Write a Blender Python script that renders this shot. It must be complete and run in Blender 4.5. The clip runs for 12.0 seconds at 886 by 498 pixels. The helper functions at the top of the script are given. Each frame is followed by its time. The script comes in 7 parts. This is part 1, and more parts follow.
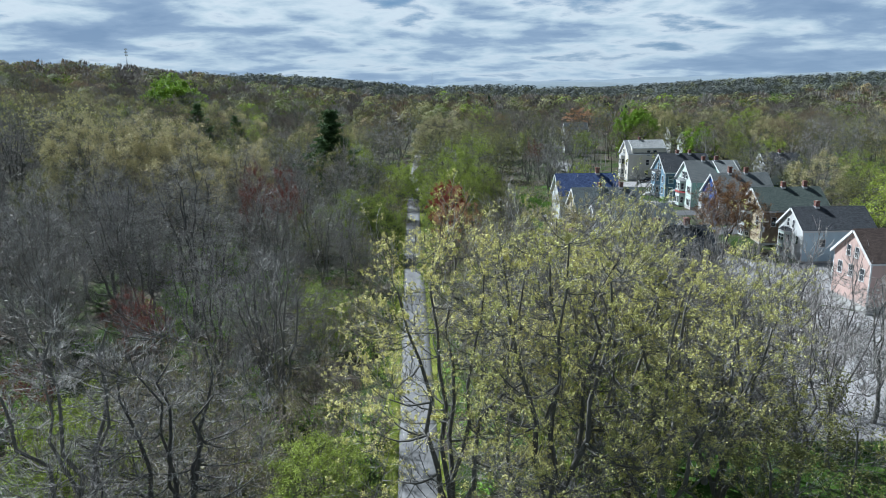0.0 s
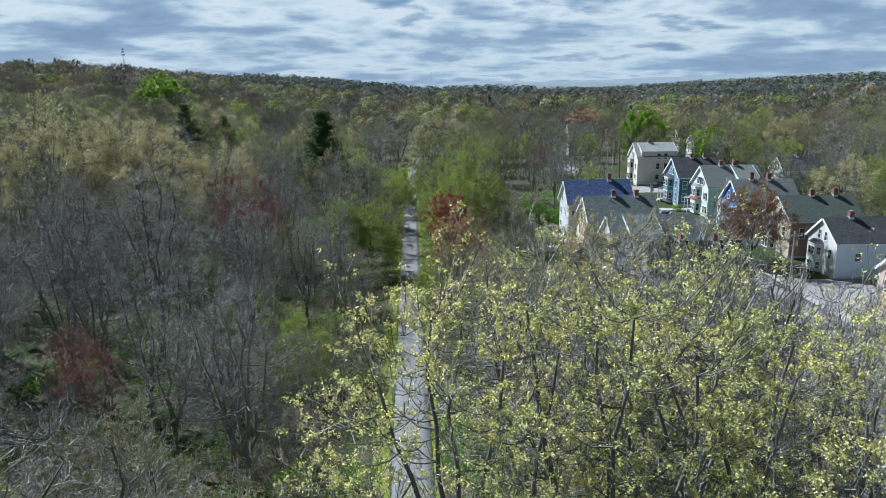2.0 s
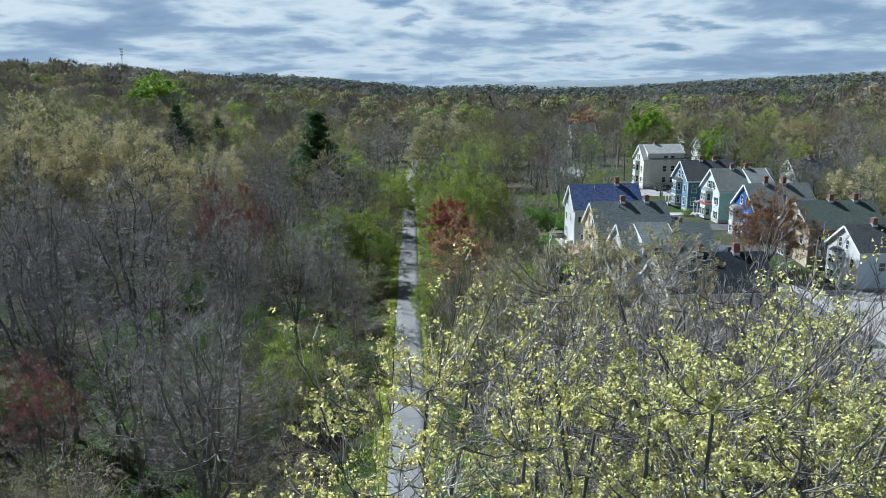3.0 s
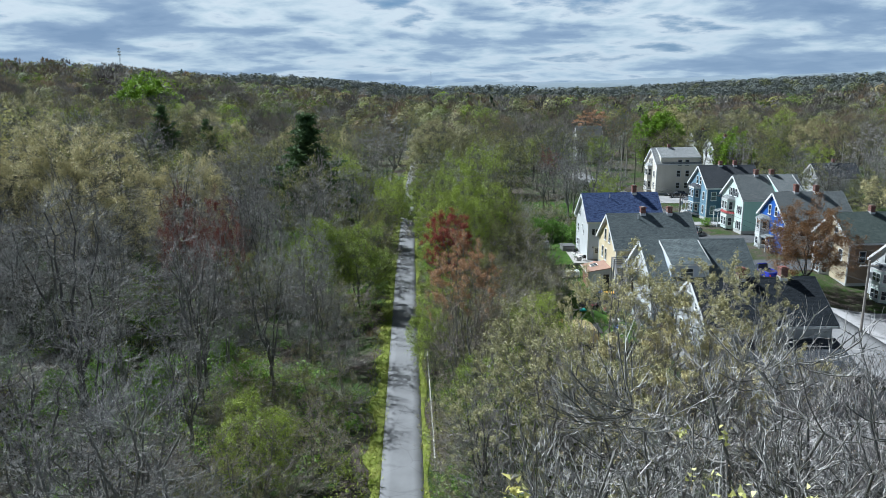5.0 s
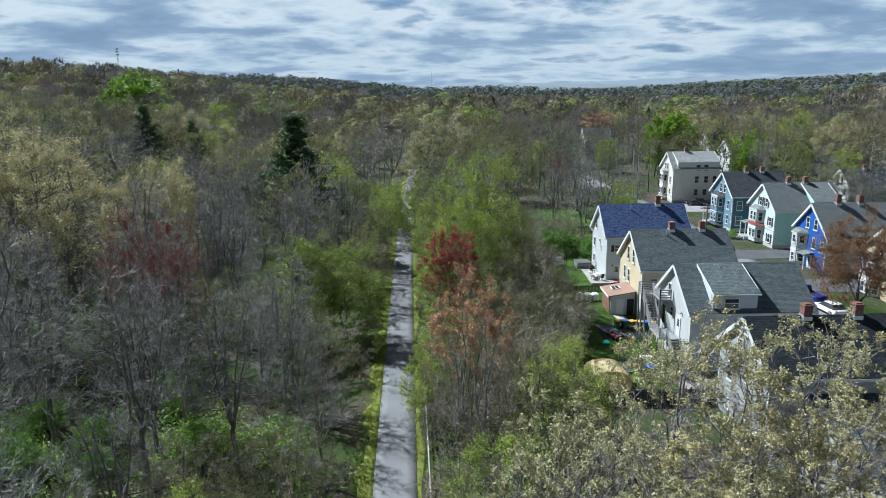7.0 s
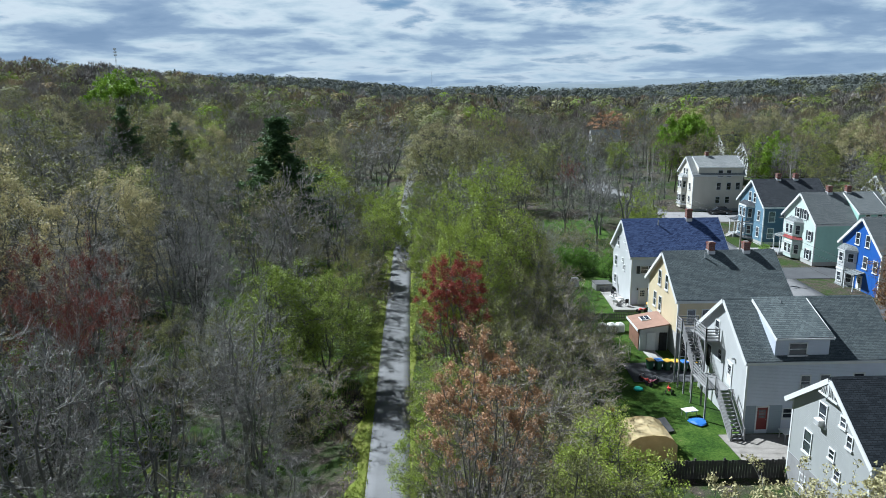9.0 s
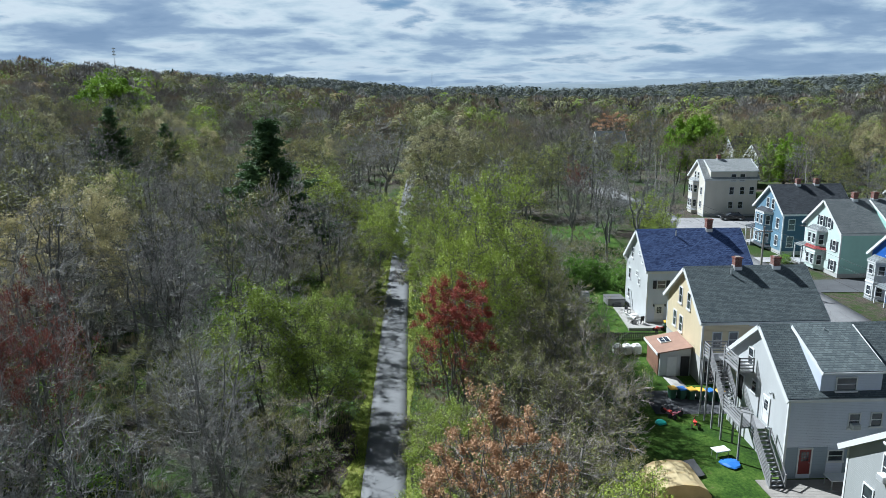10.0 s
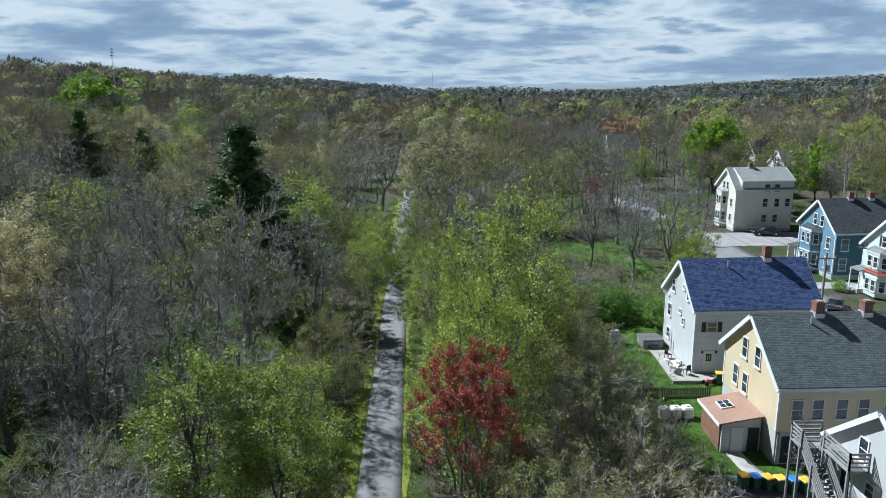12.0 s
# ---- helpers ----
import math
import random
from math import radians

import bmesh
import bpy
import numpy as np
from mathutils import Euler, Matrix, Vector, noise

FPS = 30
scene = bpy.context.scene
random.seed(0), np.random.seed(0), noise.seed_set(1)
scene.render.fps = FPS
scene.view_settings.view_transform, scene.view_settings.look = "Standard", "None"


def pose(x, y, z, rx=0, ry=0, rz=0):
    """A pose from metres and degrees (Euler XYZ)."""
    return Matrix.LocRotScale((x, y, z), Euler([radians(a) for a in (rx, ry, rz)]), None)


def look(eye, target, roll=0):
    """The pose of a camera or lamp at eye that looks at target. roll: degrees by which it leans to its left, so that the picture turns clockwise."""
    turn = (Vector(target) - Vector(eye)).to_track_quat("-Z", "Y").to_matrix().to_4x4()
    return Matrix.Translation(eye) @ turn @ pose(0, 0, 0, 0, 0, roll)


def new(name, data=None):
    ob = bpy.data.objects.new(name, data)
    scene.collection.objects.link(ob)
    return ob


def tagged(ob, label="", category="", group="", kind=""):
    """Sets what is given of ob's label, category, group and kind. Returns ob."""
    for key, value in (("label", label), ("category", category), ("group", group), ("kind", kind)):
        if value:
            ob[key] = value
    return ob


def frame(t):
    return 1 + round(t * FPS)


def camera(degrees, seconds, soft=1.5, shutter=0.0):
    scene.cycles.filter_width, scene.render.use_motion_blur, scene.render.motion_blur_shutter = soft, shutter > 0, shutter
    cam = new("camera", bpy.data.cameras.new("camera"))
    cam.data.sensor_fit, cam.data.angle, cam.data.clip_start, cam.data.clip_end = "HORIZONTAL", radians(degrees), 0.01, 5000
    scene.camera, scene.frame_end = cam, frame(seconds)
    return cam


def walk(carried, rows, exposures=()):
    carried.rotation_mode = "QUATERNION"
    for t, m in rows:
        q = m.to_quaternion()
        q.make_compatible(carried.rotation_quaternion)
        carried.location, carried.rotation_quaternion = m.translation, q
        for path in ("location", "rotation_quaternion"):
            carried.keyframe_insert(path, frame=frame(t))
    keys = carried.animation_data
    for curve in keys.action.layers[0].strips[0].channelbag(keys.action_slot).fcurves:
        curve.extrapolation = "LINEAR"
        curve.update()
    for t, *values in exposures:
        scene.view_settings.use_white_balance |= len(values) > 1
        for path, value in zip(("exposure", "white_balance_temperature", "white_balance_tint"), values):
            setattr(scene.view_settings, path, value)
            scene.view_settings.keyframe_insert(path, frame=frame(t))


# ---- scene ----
# The camera: a level, slow flight along a woodland path. Rows: seconds, x, y, z, yaw, pitch, roll.
cam = camera(65.0, 12.0, soft=0.6)
METRES, EYE, TILT, LEAN, TURN = 71.79, 26.5, -12.8, 0.5, 0.0
ROWS = [
    (0.0, 0.0000, 0.0000, 0.0000, -0.000, 0.000, -0.000),
    (0.5, -0.0001, 0.0314, 0.0066, -0.023, -0.000, 0.010),
    (1.0, -0.0002, 0.0654, 0.0138, -0.023, 0.000, 0.020),
    (1.5, -0.0007, 0.1017, 0.0222, -0.046, 0.000, -0.010),
    (2.0, -0.0010, 0.1399, 0.0309, -0.070, 0.012, -0.010),
    (2.5, -0.0013, 0.1798, 0.0397, -0.081, 0.012, -0.030),
    (3.0, -0.0012, 0.2208, 0.0490, -0.093, 0.023, -0.020),
    (5.0, -0.0020, 0.3691, 0.0813, -0.093, 0.058, -0.040),
    (5.5, -0.0022, 0.4097, 0.0897, -0.093, 0.081, -0.050),
    (6.0, -0.0029, 0.4504, 0.0987, -0.093, 0.081, -0.060),
    (6.5, -0.0034, 0.4913, 0.1077, -0.081, 0.093, -0.070),
    (7.0, -0.0034, 0.5329, 0.1159, -0.070, 0.104, -0.080),
    (9.0, -0.0042, 0.7017, 0.1519, -0.023, 0.139, -0.060),
    (9.5, -0.0046, 0.7459, 0.1619, -0.012, 0.139, -0.070),
    (10.0, -0.0050, 0.7913, 0.1725, -0.023, 0.139, -0.100),
    (10.5, -0.0051, 0.8386, 0.1834, -0.000, 0.151, -0.100),
    (11.0, -0.0061, 0.8866, 0.1947, 0.012, 0.174, -0.110),
    (11.5, -0.0076, 0.9352, 0.2059, 0.000, 0.185, -0.110),
    (12.0, -0.0094, 0.9822, 0.2168, 0.023, 0.209, -0.120),
    ]
walk(cam, [(t, pose(0, 0, EYE, TILT, LEAN, TURN) @ pose(METRES * x, METRES * y, METRES * z, 90 + pitch, roll, yaw)) for t, x, y, z, yaw, pitch, roll in ROWS], exposures=[(0.0, 0.93, 5550, 4), (12.0, 0.93, 5550, 4)])

# ---- light: a broken spring sky and one warm sun, ahead and to the side of the flight ----
SUN_TO = Vector((-0.62, 0.47, 0.76)).normalized()
SUN_EL = math.asin(SUN_TO.z)
SUN_AZ = math.atan2(SUN_TO.x, SUN_TO.y)
world = bpy.data.worlds.new("sky")
scene.world = world
world.use_nodes = True


class Nodes:
    """A short way to write node trees."""

    def __init__(self, tree):
        self.tree = tree
        tree.nodes.clear()

    def add(self, kind, put=None, **props):
        n = self.tree.nodes.new(kind)
        for key, value in props.items():
            setattr(n, key, value)
        for key, value in (put or {}).items():
            if hasattr(value, "is_output"):
                self.tree.links.new(value, n.inputs[key])
            else:
                n.inputs[key].default_value = value
        return n

    def math(self, op, a, b=0.0, clamp=False):
        n = self.add("ShaderNodeMath", {0: a, 1: b}, operation=op, use_clamp=clamp)
        return n.outputs[0]

    def noise(self, scale, detail=3.0, rough=0.55, vec=None, out=0, distort=0.0):
        put = {"Scale": scale, "Detail": detail, "Roughness": rough, "Distortion": distort}
        if vec is not None:
            put["Vector"] = vec
        return self.add("ShaderNodeTexNoise", put).outputs[out]

    def ramp(self, fac, stops):
        n = self.add("ShaderNodeValToRGB", {0: fac})
        els = n.color_ramp.elements
        while len(els) < len(stops):
            els.new(0.5)
        for e, (p, c) in zip(els, stops):
            e.position = p
            e.color = (*c, 1) if len(c) == 3 else c
        return n.outputs[0]

    def mix(self, fac, a, b, blend="MIX"):
        n = self.add("ShaderNodeMix", data_type="RGBA", blend_type=blend)
        for i, v in ((0, fac), (6, a), (7, b)):
            if hasattr(v, "is_output"):
                self.tree.links.new(v, n.inputs[i])
            else:
                n.inputs[i].default_value = v if i == 0 else ((*v, 1) if len(v) == 3 else v)
        return n.outputs[2]


N = Nodes(world.node_tree)
sky = N.add("ShaderNodeTexSky", sky_type="NISHITA", sun_disc=False, sun_elevation=SUN_EL, sun_rotation=SUN_AZ, air_density=1.0, dust_density=1.5, ozone_density=1.5)
way = N.add("ShaderNodeTexCoord").outputs["Generated"]
part_xyz = N.add("ShaderNodeSeparateXYZ", {0: way})
up = N.math("MAXIMUM", N.math("ADD", part_xyz.outputs[2], 0.15), 0.08)
flat = N.add("ShaderNodeCombineXYZ", {0: N.math("DIVIDE", part_xyz.outputs[0], up), 1: N.math("DIVIDE", part_xyz.outputs[1], up), 2: 0.0}).outputs[0]
big = N.noise(0.62, 3.0, 0.5, flat, distort=0.3)
fine = N.noise(2.1, 8.0, 0.55, flat, distort=0.2)
cover = N.math("ADD", N.math("MULTIPLY", big, 0.58), N.math("MULTIPLY", fine, 0.42))
cloud_here = N.ramp(cover, [(0.38, (0, 0, 0)), (0.47, (1, 1, 1))])
body = N.ramp(cover, [(0.40, (7.6, 9.2, 10.8)), (0.45, (15.4, 15.5, 15.2)), (0.5, (11.0, 12.2, 12.8)), (0.55, (6.0, 7.4, 9.4)), (0.62, (4.2, 5.6, 7.8))])
# Dims the unseen sky above the view, to deepen shade in the woods.
overhead = N.ramp(part_xyz.outputs[2], [(0.12, (1, 1, 1)), (0.45, (0.14, 0.155, 0.185))])
body = N.mix(1.0, body, overhead, "MULTIPLY")
blue = N.mix(0.6, sky.outputs[0], (3.4, 6.0, 9.6))
blue = N.mix(1.0, blue, overhead, "MULTIPLY")
mixed = N.mix(N.math("MULTIPLY", cloud_here, 0.94), blue, body)
low = N.ramp(part_xyz.outputs[2], [(0.0, (1, 1, 1)), (0.10, (0, 0, 0))])
mixed = N.mix(N.math("MULTIPLY", low, 0.4), mixed, (7.4, 9.0, 10.6))
back = N.add("ShaderNodeBackground", {0: mixed, 1: 0.0285})
N.add("ShaderNodeOutputWorld", {0: back.outputs[0]})

sun_data = bpy.data.lights.new("sun", "SUN")
sun_data.energy, sun_data.angle, sun_data.color = 5.0, radians(0.6), (1.0, 0.96, 0.9)
sun = new("sun", sun_data)
sun.matrix_world = look((0, 0, 200), Vector((0, 0, 200)) - SUN_TO)

# ---- materials ----
def material(name, rough=0.8, metal=0.0, spec=0.35):
    m = bpy.data.materials.new(name)
    m.use_nodes = True
    n = Nodes(m.node_tree)
    b = n.add("ShaderNodeBsdfPrincipled", {"Roughness": rough, "Metallic": metal, "Specular IOR Level": spec})
    n.add("ShaderNodeOutputMaterial", {0: b.outputs[0]})
    return m, n, b


def place(n):
    return n.add("ShaderNodeTexCoord").outputs["Object"]


def world_place(n):
    return n.add("ShaderNodeNewGeometry").outputs["Position"]


def bump(n, b, height, strength, distance):
    k = n.add("ShaderNodeBump", {"Strength": strength, "Distance": distance, "Height": height})
    n.tree.links.new(k.outputs[0], b.inputs["Normal"])


def colour(n, b, out):
    if hasattr(out, "is_output"):
        n.tree.links.new(out, b.inputs["Base Color"])
    else:
        b.inputs["Base Color"].default_value = (*out, 1)


def shade(c, k):
    return tuple(max(0.0, min(1.0, v * k)) for v in c)


def mottled(name, c, vary=0.25, scale=3.0, fine=40.0, rough=0.8, relief=0.2, depth=0.02, spec=0.3, metal=0.0):
    """A surface whose colour wanders at two scales, with fine relief."""
    m, n, b = material(name, rough, metal, spec)
    v = place(n)
    a = n.noise(scale, 4.0, 0.6, v)
    f = n.noise(fine, 3.0, 0.6, v)
    k = n.math("ADD", n.math("MULTIPLY", a, 0.65), n.math("MULTIPLY", f, 0.35))
    colour(n, b, n.ramp(k, [(0.3, shade(c, 1 - vary)), (0.7, shade(c, 1 + vary))]))
    bump(n, b, f, relief, depth)
    return m


def bark_mat(name, c, vary=0.35):
    m, n, b = material(name, 0.95, spec=0.15)
    v = n.add("ShaderNodeMapping", {"Vector": place(n), "Scale": (3.0, 3.0, 0.6)}).outputs[0]
    a = n.noise(4.0, 5.0, 0.65, v)
    lichen = n.noise(0.9, 3.0, 0.6, place(n))
    col = n.ramp(a, [(0.3, shade(c, 1 - vary)), (0.7, shade(c, 1 + vary))])
    col = n.mix(n.ramp(lichen, [(0.5, (0, 0, 0)), (0.68, (0.5, 0.5, 0.5))]), col, (0.17, 0.175, 0.155))
    tint = n.add("ShaderNodeObjectInfo").outputs["Random"]
    col = n.mix(0.6, col, n.mix(tint, (0.4, 0.4, 0.42), (1.45, 1.42, 1.38)), "MULTIPLY")
    colour(n, b, col)
    bump(n, b, a, 0.5, 0.03)
    return m


def leaf_mat(name, c, c2, rough=0.6, through_leaf=0.16, patch_scale=0.5):
    """Leaves: each one of its own shade, letting some light through."""
    m = bpy.data.materials.new(name)
    m.use_nodes = True
    n = Nodes(m.node_tree)
    r = n.add("ShaderNodeNewGeometry").outputs["Random Per Island"]
    o = n.add("ShaderNodeObjectInfo").outputs["Random"] if patch_scale > 0.1 else n.add("ShaderNodeAttribute", attribute_name="tone").outputs["Fac"]
    patch = n.noise(patch_scale, 2.0, 0.5, world_place(n))
    k = n.math("ADD", n.math("MULTIPLY", r, 0.55 if patch_scale > 0.1 else 0.2), n.math("MULTIPLY", patch, 0.45 if patch_scale > 0.1 else 0.8))
    col = n.ramp(k, [(0.12, shade(c, 0.75)), (0.5, c), (0.9, c2)])
    col = n.mix(0.7 if patch_scale > 0.1 else 1.0, col, n.mix(o, (0.72, 0.76, 0.74), (1.28, 1.22, 1.18)), "MULTIPLY")
    b = n.add("ShaderNodeBsdfPrincipled", {"Base Color": col, "Roughness": rough, "Specular IOR Level": 0.25})
    t = n.add("ShaderNodeBsdfTranslucent", {"Color": col})
    s = n.add("ShaderNodeMixShader", {0: through_leaf, 1: b.outputs[0], 2: t.outputs[0]})
    n.add("ShaderNodeOutputMaterial", {0: s.outputs[0]})
    return m


BARK_GREY = bark_mat("bark_grey", (0.15, 0.147, 0.14))
BARK_PALE = bark_mat("bark_pale", (0.19, 0.18, 0.178), 0.35)
BARK_DARK = bark_mat("bark_dark", (0.06, 0.06, 0.058))
TWIG_GREY = bark_mat("twig_grey", (0.36, 0.355, 0.35), 0.35)
TWIG_PALE = bark_mat("twig_pale", (0.38, 0.362, 0.36), 0.3)
TWIG_BROWN = bark_mat("twig_brown", (0.36, 0.315, 0.3), 0.35)
TWIG_DARK = bark_mat("twig_dark", (0.12, 0.114, 0.104), 0.35)
TWIG_RED = bark_mat("twig_red", (0.2, 0.07, 0.06), 0.3)
TWIG_OLIVE = bark_mat("twig_olive", (0.15, 0.145, 0.085), 0.3)
LEAF = {
    "gold": leaf_mat("leaf_gold", (0.57, 0.55, 0.19), (0.8, 0.77, 0.4)),
    "olive": leaf_mat("leaf_olive", (0.2, 0.21, 0.07), (0.36, 0.36, 0.14)),
    "lime": leaf_mat("leaf_lime", (0.26, 0.34, 0.05), (0.46, 0.53, 0.13)),
    "bright": leaf_mat("leaf_bright", (0.21, 0.35, 0.025), (0.36, 0.5, 0.06)),
    "pale": leaf_mat("leaf_pale", (0.4, 0.37, 0.19), (0.62, 0.57, 0.35)),
    "rust": leaf_mat("leaf_rust", (0.2, 0.105, 0.045), (0.31, 0.18, 0.08)),
    "orange": leaf_mat("leaf_orange", (0.36, 0.215, 0.12), (0.5, 0.33, 0.2)),
    "red": leaf_mat("leaf_red", (0.28, 0.06, 0.045), (0.4, 0.1, 0.07)),
    "bud": leaf_mat("leaf_bud", (0.22, 0.17, 0.11), (0.3, 0.25, 0.16)),
    "pine": leaf_mat("leaf_pine", (0.075, 0.135, 0.05), (0.14, 0.21, 0.075), 0.7, 0.15),
    "green": leaf_mat("leaf_green", (0.16, 0.3, 0.045), (0.3, 0.46, 0.09)),
    "wine": leaf_mat("leaf_wine", (0.18, 0.065, 0.05), (0.27, 0.105, 0.08)),
    "grass": leaf_mat("blade_grass", (0.24, 0.32, 0.04), (0.44, 0.46, 0.09)),
    "straw": leaf_mat("blade_straw", (0.36, 0.30, 0.2), (0.5, 0.43, 0.3)),
}
FAR = {
    "dark": leaf_mat("far_dark", (0.111, 0.100, 0.095), (0.170, 0.157, 0.149), 0.9, 0.1, 0.06), "grey": leaf_mat("far_grey", (0.162, 0.149, 0.143), (0.238, 0.223, 0.212), 0.9, 0.1, 0.06), "light": leaf_mat("far_light", (0.230, 0.223, 0.217), (0.340, 0.332, 0.315), 0.9, 0.1, 0.06),
    "moss": leaf_mat("far_moss", (0.111, 0.123, 0.060), (0.170, 0.178, 0.085), 0.8, 0.2, 0.06), "olive": leaf_mat("far_olive", (0.187, 0.191, 0.072), (0.281, 0.281, 0.115), 0.8, 0.25, 0.06), "bright": leaf_mat("far_bright", (0.187, 0.297, 0.021), (0.289, 0.399, 0.043), 0.7, 0.3, 0.06),
    # Bluish and dull: distance haze is put into the ridge woods' colour.
    "ridge": leaf_mat("far_ridge_haze", (0.1, 0.115, 0.115), (0.15, 0.165, 0.16), 0.9, 0.1, 0.03),
    "bud": leaf_mat("far_bud", (0.187, 0.145, 0.106), (0.272, 0.212, 0.153), 0.9, 0.1, 0.06), "lime": leaf_mat("far_lime", (0.136, 0.196, 0.034), (0.238, 0.297, 0.068), 0.7, 0.3, 0.06),
    "pale": leaf_mat("far_pale", (0.238, 0.242, 0.119), (0.357, 0.357, 0.187), 0.8, 0.3, 0.06), "pine": leaf_mat("far_pine", (0.034, 0.060, 0.030), (0.064, 0.093, 0.043), 0.8, 0.1, 0.06), "rust": leaf_mat("far_rust", (0.23, 0.18, 0.10), (0.33, 0.26, 0.15), 0.8, 0.2, 0.06),
}

# ---- the lie of the land ----
def smooth(a, b, x):
    t = np.clip((np.asarray(x, float) - a) / (b - a), 0, 1)
    return t * t * (3 - 2 * t)


def path_x(y):
    """The middle of the paved path."""
    y = np.asarray(y, float)
    return -2.15 - 0.047 * (y - 50) + 0.00009 * np.maximum(y - 110, 0) ** 2


def waves(x, y, size):
    return np.sin(x / size + 1.3) * np.cos(y / size * 0.83 + 0.4) + 0.5 * np.sin(x / size * 2.3 + y / size * 1.7)


def land(x, y):
    """The ground's height."""
    x, y = np.asarray(x, float), np.asarray(y, float)
    off = x - path_x(y)
    yard = np.interp(y, [0, 50, 100, 118, 137, 165, 200, 260], [-1.2, -1.2, -1.0, -0.6, 0.25, 0.5, 1.0, 1.5])
    yard = yard - 1.3 * smooth(46, 56, x) * smooth(135, 112, y)
    right = yard * smooth(4, 13, off)
    left = (-0.9 + 0.35 * waves(x, y, 9.0)) * smooth(-3.2, -8, off)
    slope = 20 * smooth(-60, -330, x) + 8 * smooth(-40, -95, x)
    az = np.degrees(np.arctan2(x, np.maximum(y, 1)))
    dist = np.hypot(x, y)
    ahead = 13 * smooth(300, 1500, y) * smooth(9, 0, az)
    ridge = (9 + 27 * smooth(10, 32, az)) * smooth(650, 1600, dist) * smooth(0, 9, az)
    rolling = 5 * waves(x, y, 170.0) * smooth(350, 900, dist)
    far = (62 + 9 * waves(x, y, 420.0)) * smooth(2000, 3900, dist) * smooth(-8, 4, az)
    return right + left + slope + ahead + ridge + rolling + far


def mesh_from(name, verts, faces, mats, slots=None, smooth_shade=False):
    me = bpy.data.meshes.new(name)
    verts = np.asarray(verts, np.float32)
    faces = np.asarray(faces, np.int32)
    me.vertices.add(len(verts))
    me.vertices.foreach_set("co", verts.ravel())
    k = faces.shape[1]
    me.loops.add(faces.size)
    me.loops.foreach_set("vertex_index", faces.ravel())
    me.polygons.add(len(faces))
    me.polygons.foreach_set("loop_start", np.arange(0, faces.size, k, dtype=np.int32))
    for m in mats:
        me.materials.append(m)
    if slots is not None:
        me.polygons.foreach_set("material_index", np.asarray(slots, np.int32))
    me.update(calc_edges=True)
    if smooth_shade:
        me.polygons.foreach_set("use_smooth", np.ones(len(faces), bool))
    return me


def grid_mesh(name, xs, ys, height, mats):
    X, Y = np.meshgrid(xs, ys)
    v = np.stack([X, Y, height(X, Y)], -1).reshape(-1, 3)
    nx, ny = len(xs), len(ys)
    i = (np.arange(ny - 1)[:, None] * nx + np.arange(nx - 1)).ravel()
    return mesh_from(name, v, np.stack([i, i + 1, i + nx + 1, i + nx], 1), mats, smooth_shade=True)


# Woodland floor: leaf litter, moss and new green, darker woods far off, haze-blue hills beyond.
m, n, b = material("woodland_floor", 0.95, spec=0.1)
w = world_place(n)
a1, a2, a3 = n.noise(0.11, 4.0, 0.6, w), n.noise(0.9, 4.0, 0.65, w), n.noise(9.0, 4.0, 0.7, w)
litter = n.ramp(a3, [(0.3, (0.03, 0.025, 0.021)), (0.5, (0.07, 0.058, 0.05)), (0.72, (0.22, 0.18, 0.155))])
green = n.ramp(a3, [(0.3, (0.018, 0.036, 0.009)), (0.7, (0.055, 0.09, 0.022))])
fac = n.ramp(n.math("ADD", n.math("MULTIPLY", a1, 0.6), n.math("MULTIPLY", a2, 0.4)), [(0.44, (0, 0, 0)), (0.56, (1, 1, 1))])
near_floor = n.mix(fac, litter, green)
sp = n.add("ShaderNodeSeparateXYZ", {0: w})
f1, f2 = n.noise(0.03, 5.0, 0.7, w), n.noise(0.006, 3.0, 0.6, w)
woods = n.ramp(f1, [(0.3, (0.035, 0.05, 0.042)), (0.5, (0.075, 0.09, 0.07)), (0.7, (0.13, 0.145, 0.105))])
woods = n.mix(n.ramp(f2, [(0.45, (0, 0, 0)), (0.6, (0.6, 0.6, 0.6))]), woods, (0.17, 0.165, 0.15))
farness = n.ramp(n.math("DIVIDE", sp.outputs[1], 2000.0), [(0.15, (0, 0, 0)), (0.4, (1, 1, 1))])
# Haze blue is mixed into the colour as the hills recede.
hazed_hills = n.mix(n.ramp(n.math("DIVIDE", sp.outputs[1], 4000.0), [(0.45, (0, 0, 0)), (0.8, (0.75, 0.75, 0.75))]), woods, (0.2, 0.25, 0.31))
colour(n, b, n.mix(farness, near_floor, hazed_hills))
bump(n, b, a3, 0.8, 0.12)
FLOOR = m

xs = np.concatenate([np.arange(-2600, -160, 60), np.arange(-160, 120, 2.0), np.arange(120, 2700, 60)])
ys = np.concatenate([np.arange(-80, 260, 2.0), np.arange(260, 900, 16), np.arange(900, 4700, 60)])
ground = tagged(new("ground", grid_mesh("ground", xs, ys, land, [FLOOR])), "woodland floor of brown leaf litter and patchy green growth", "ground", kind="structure")


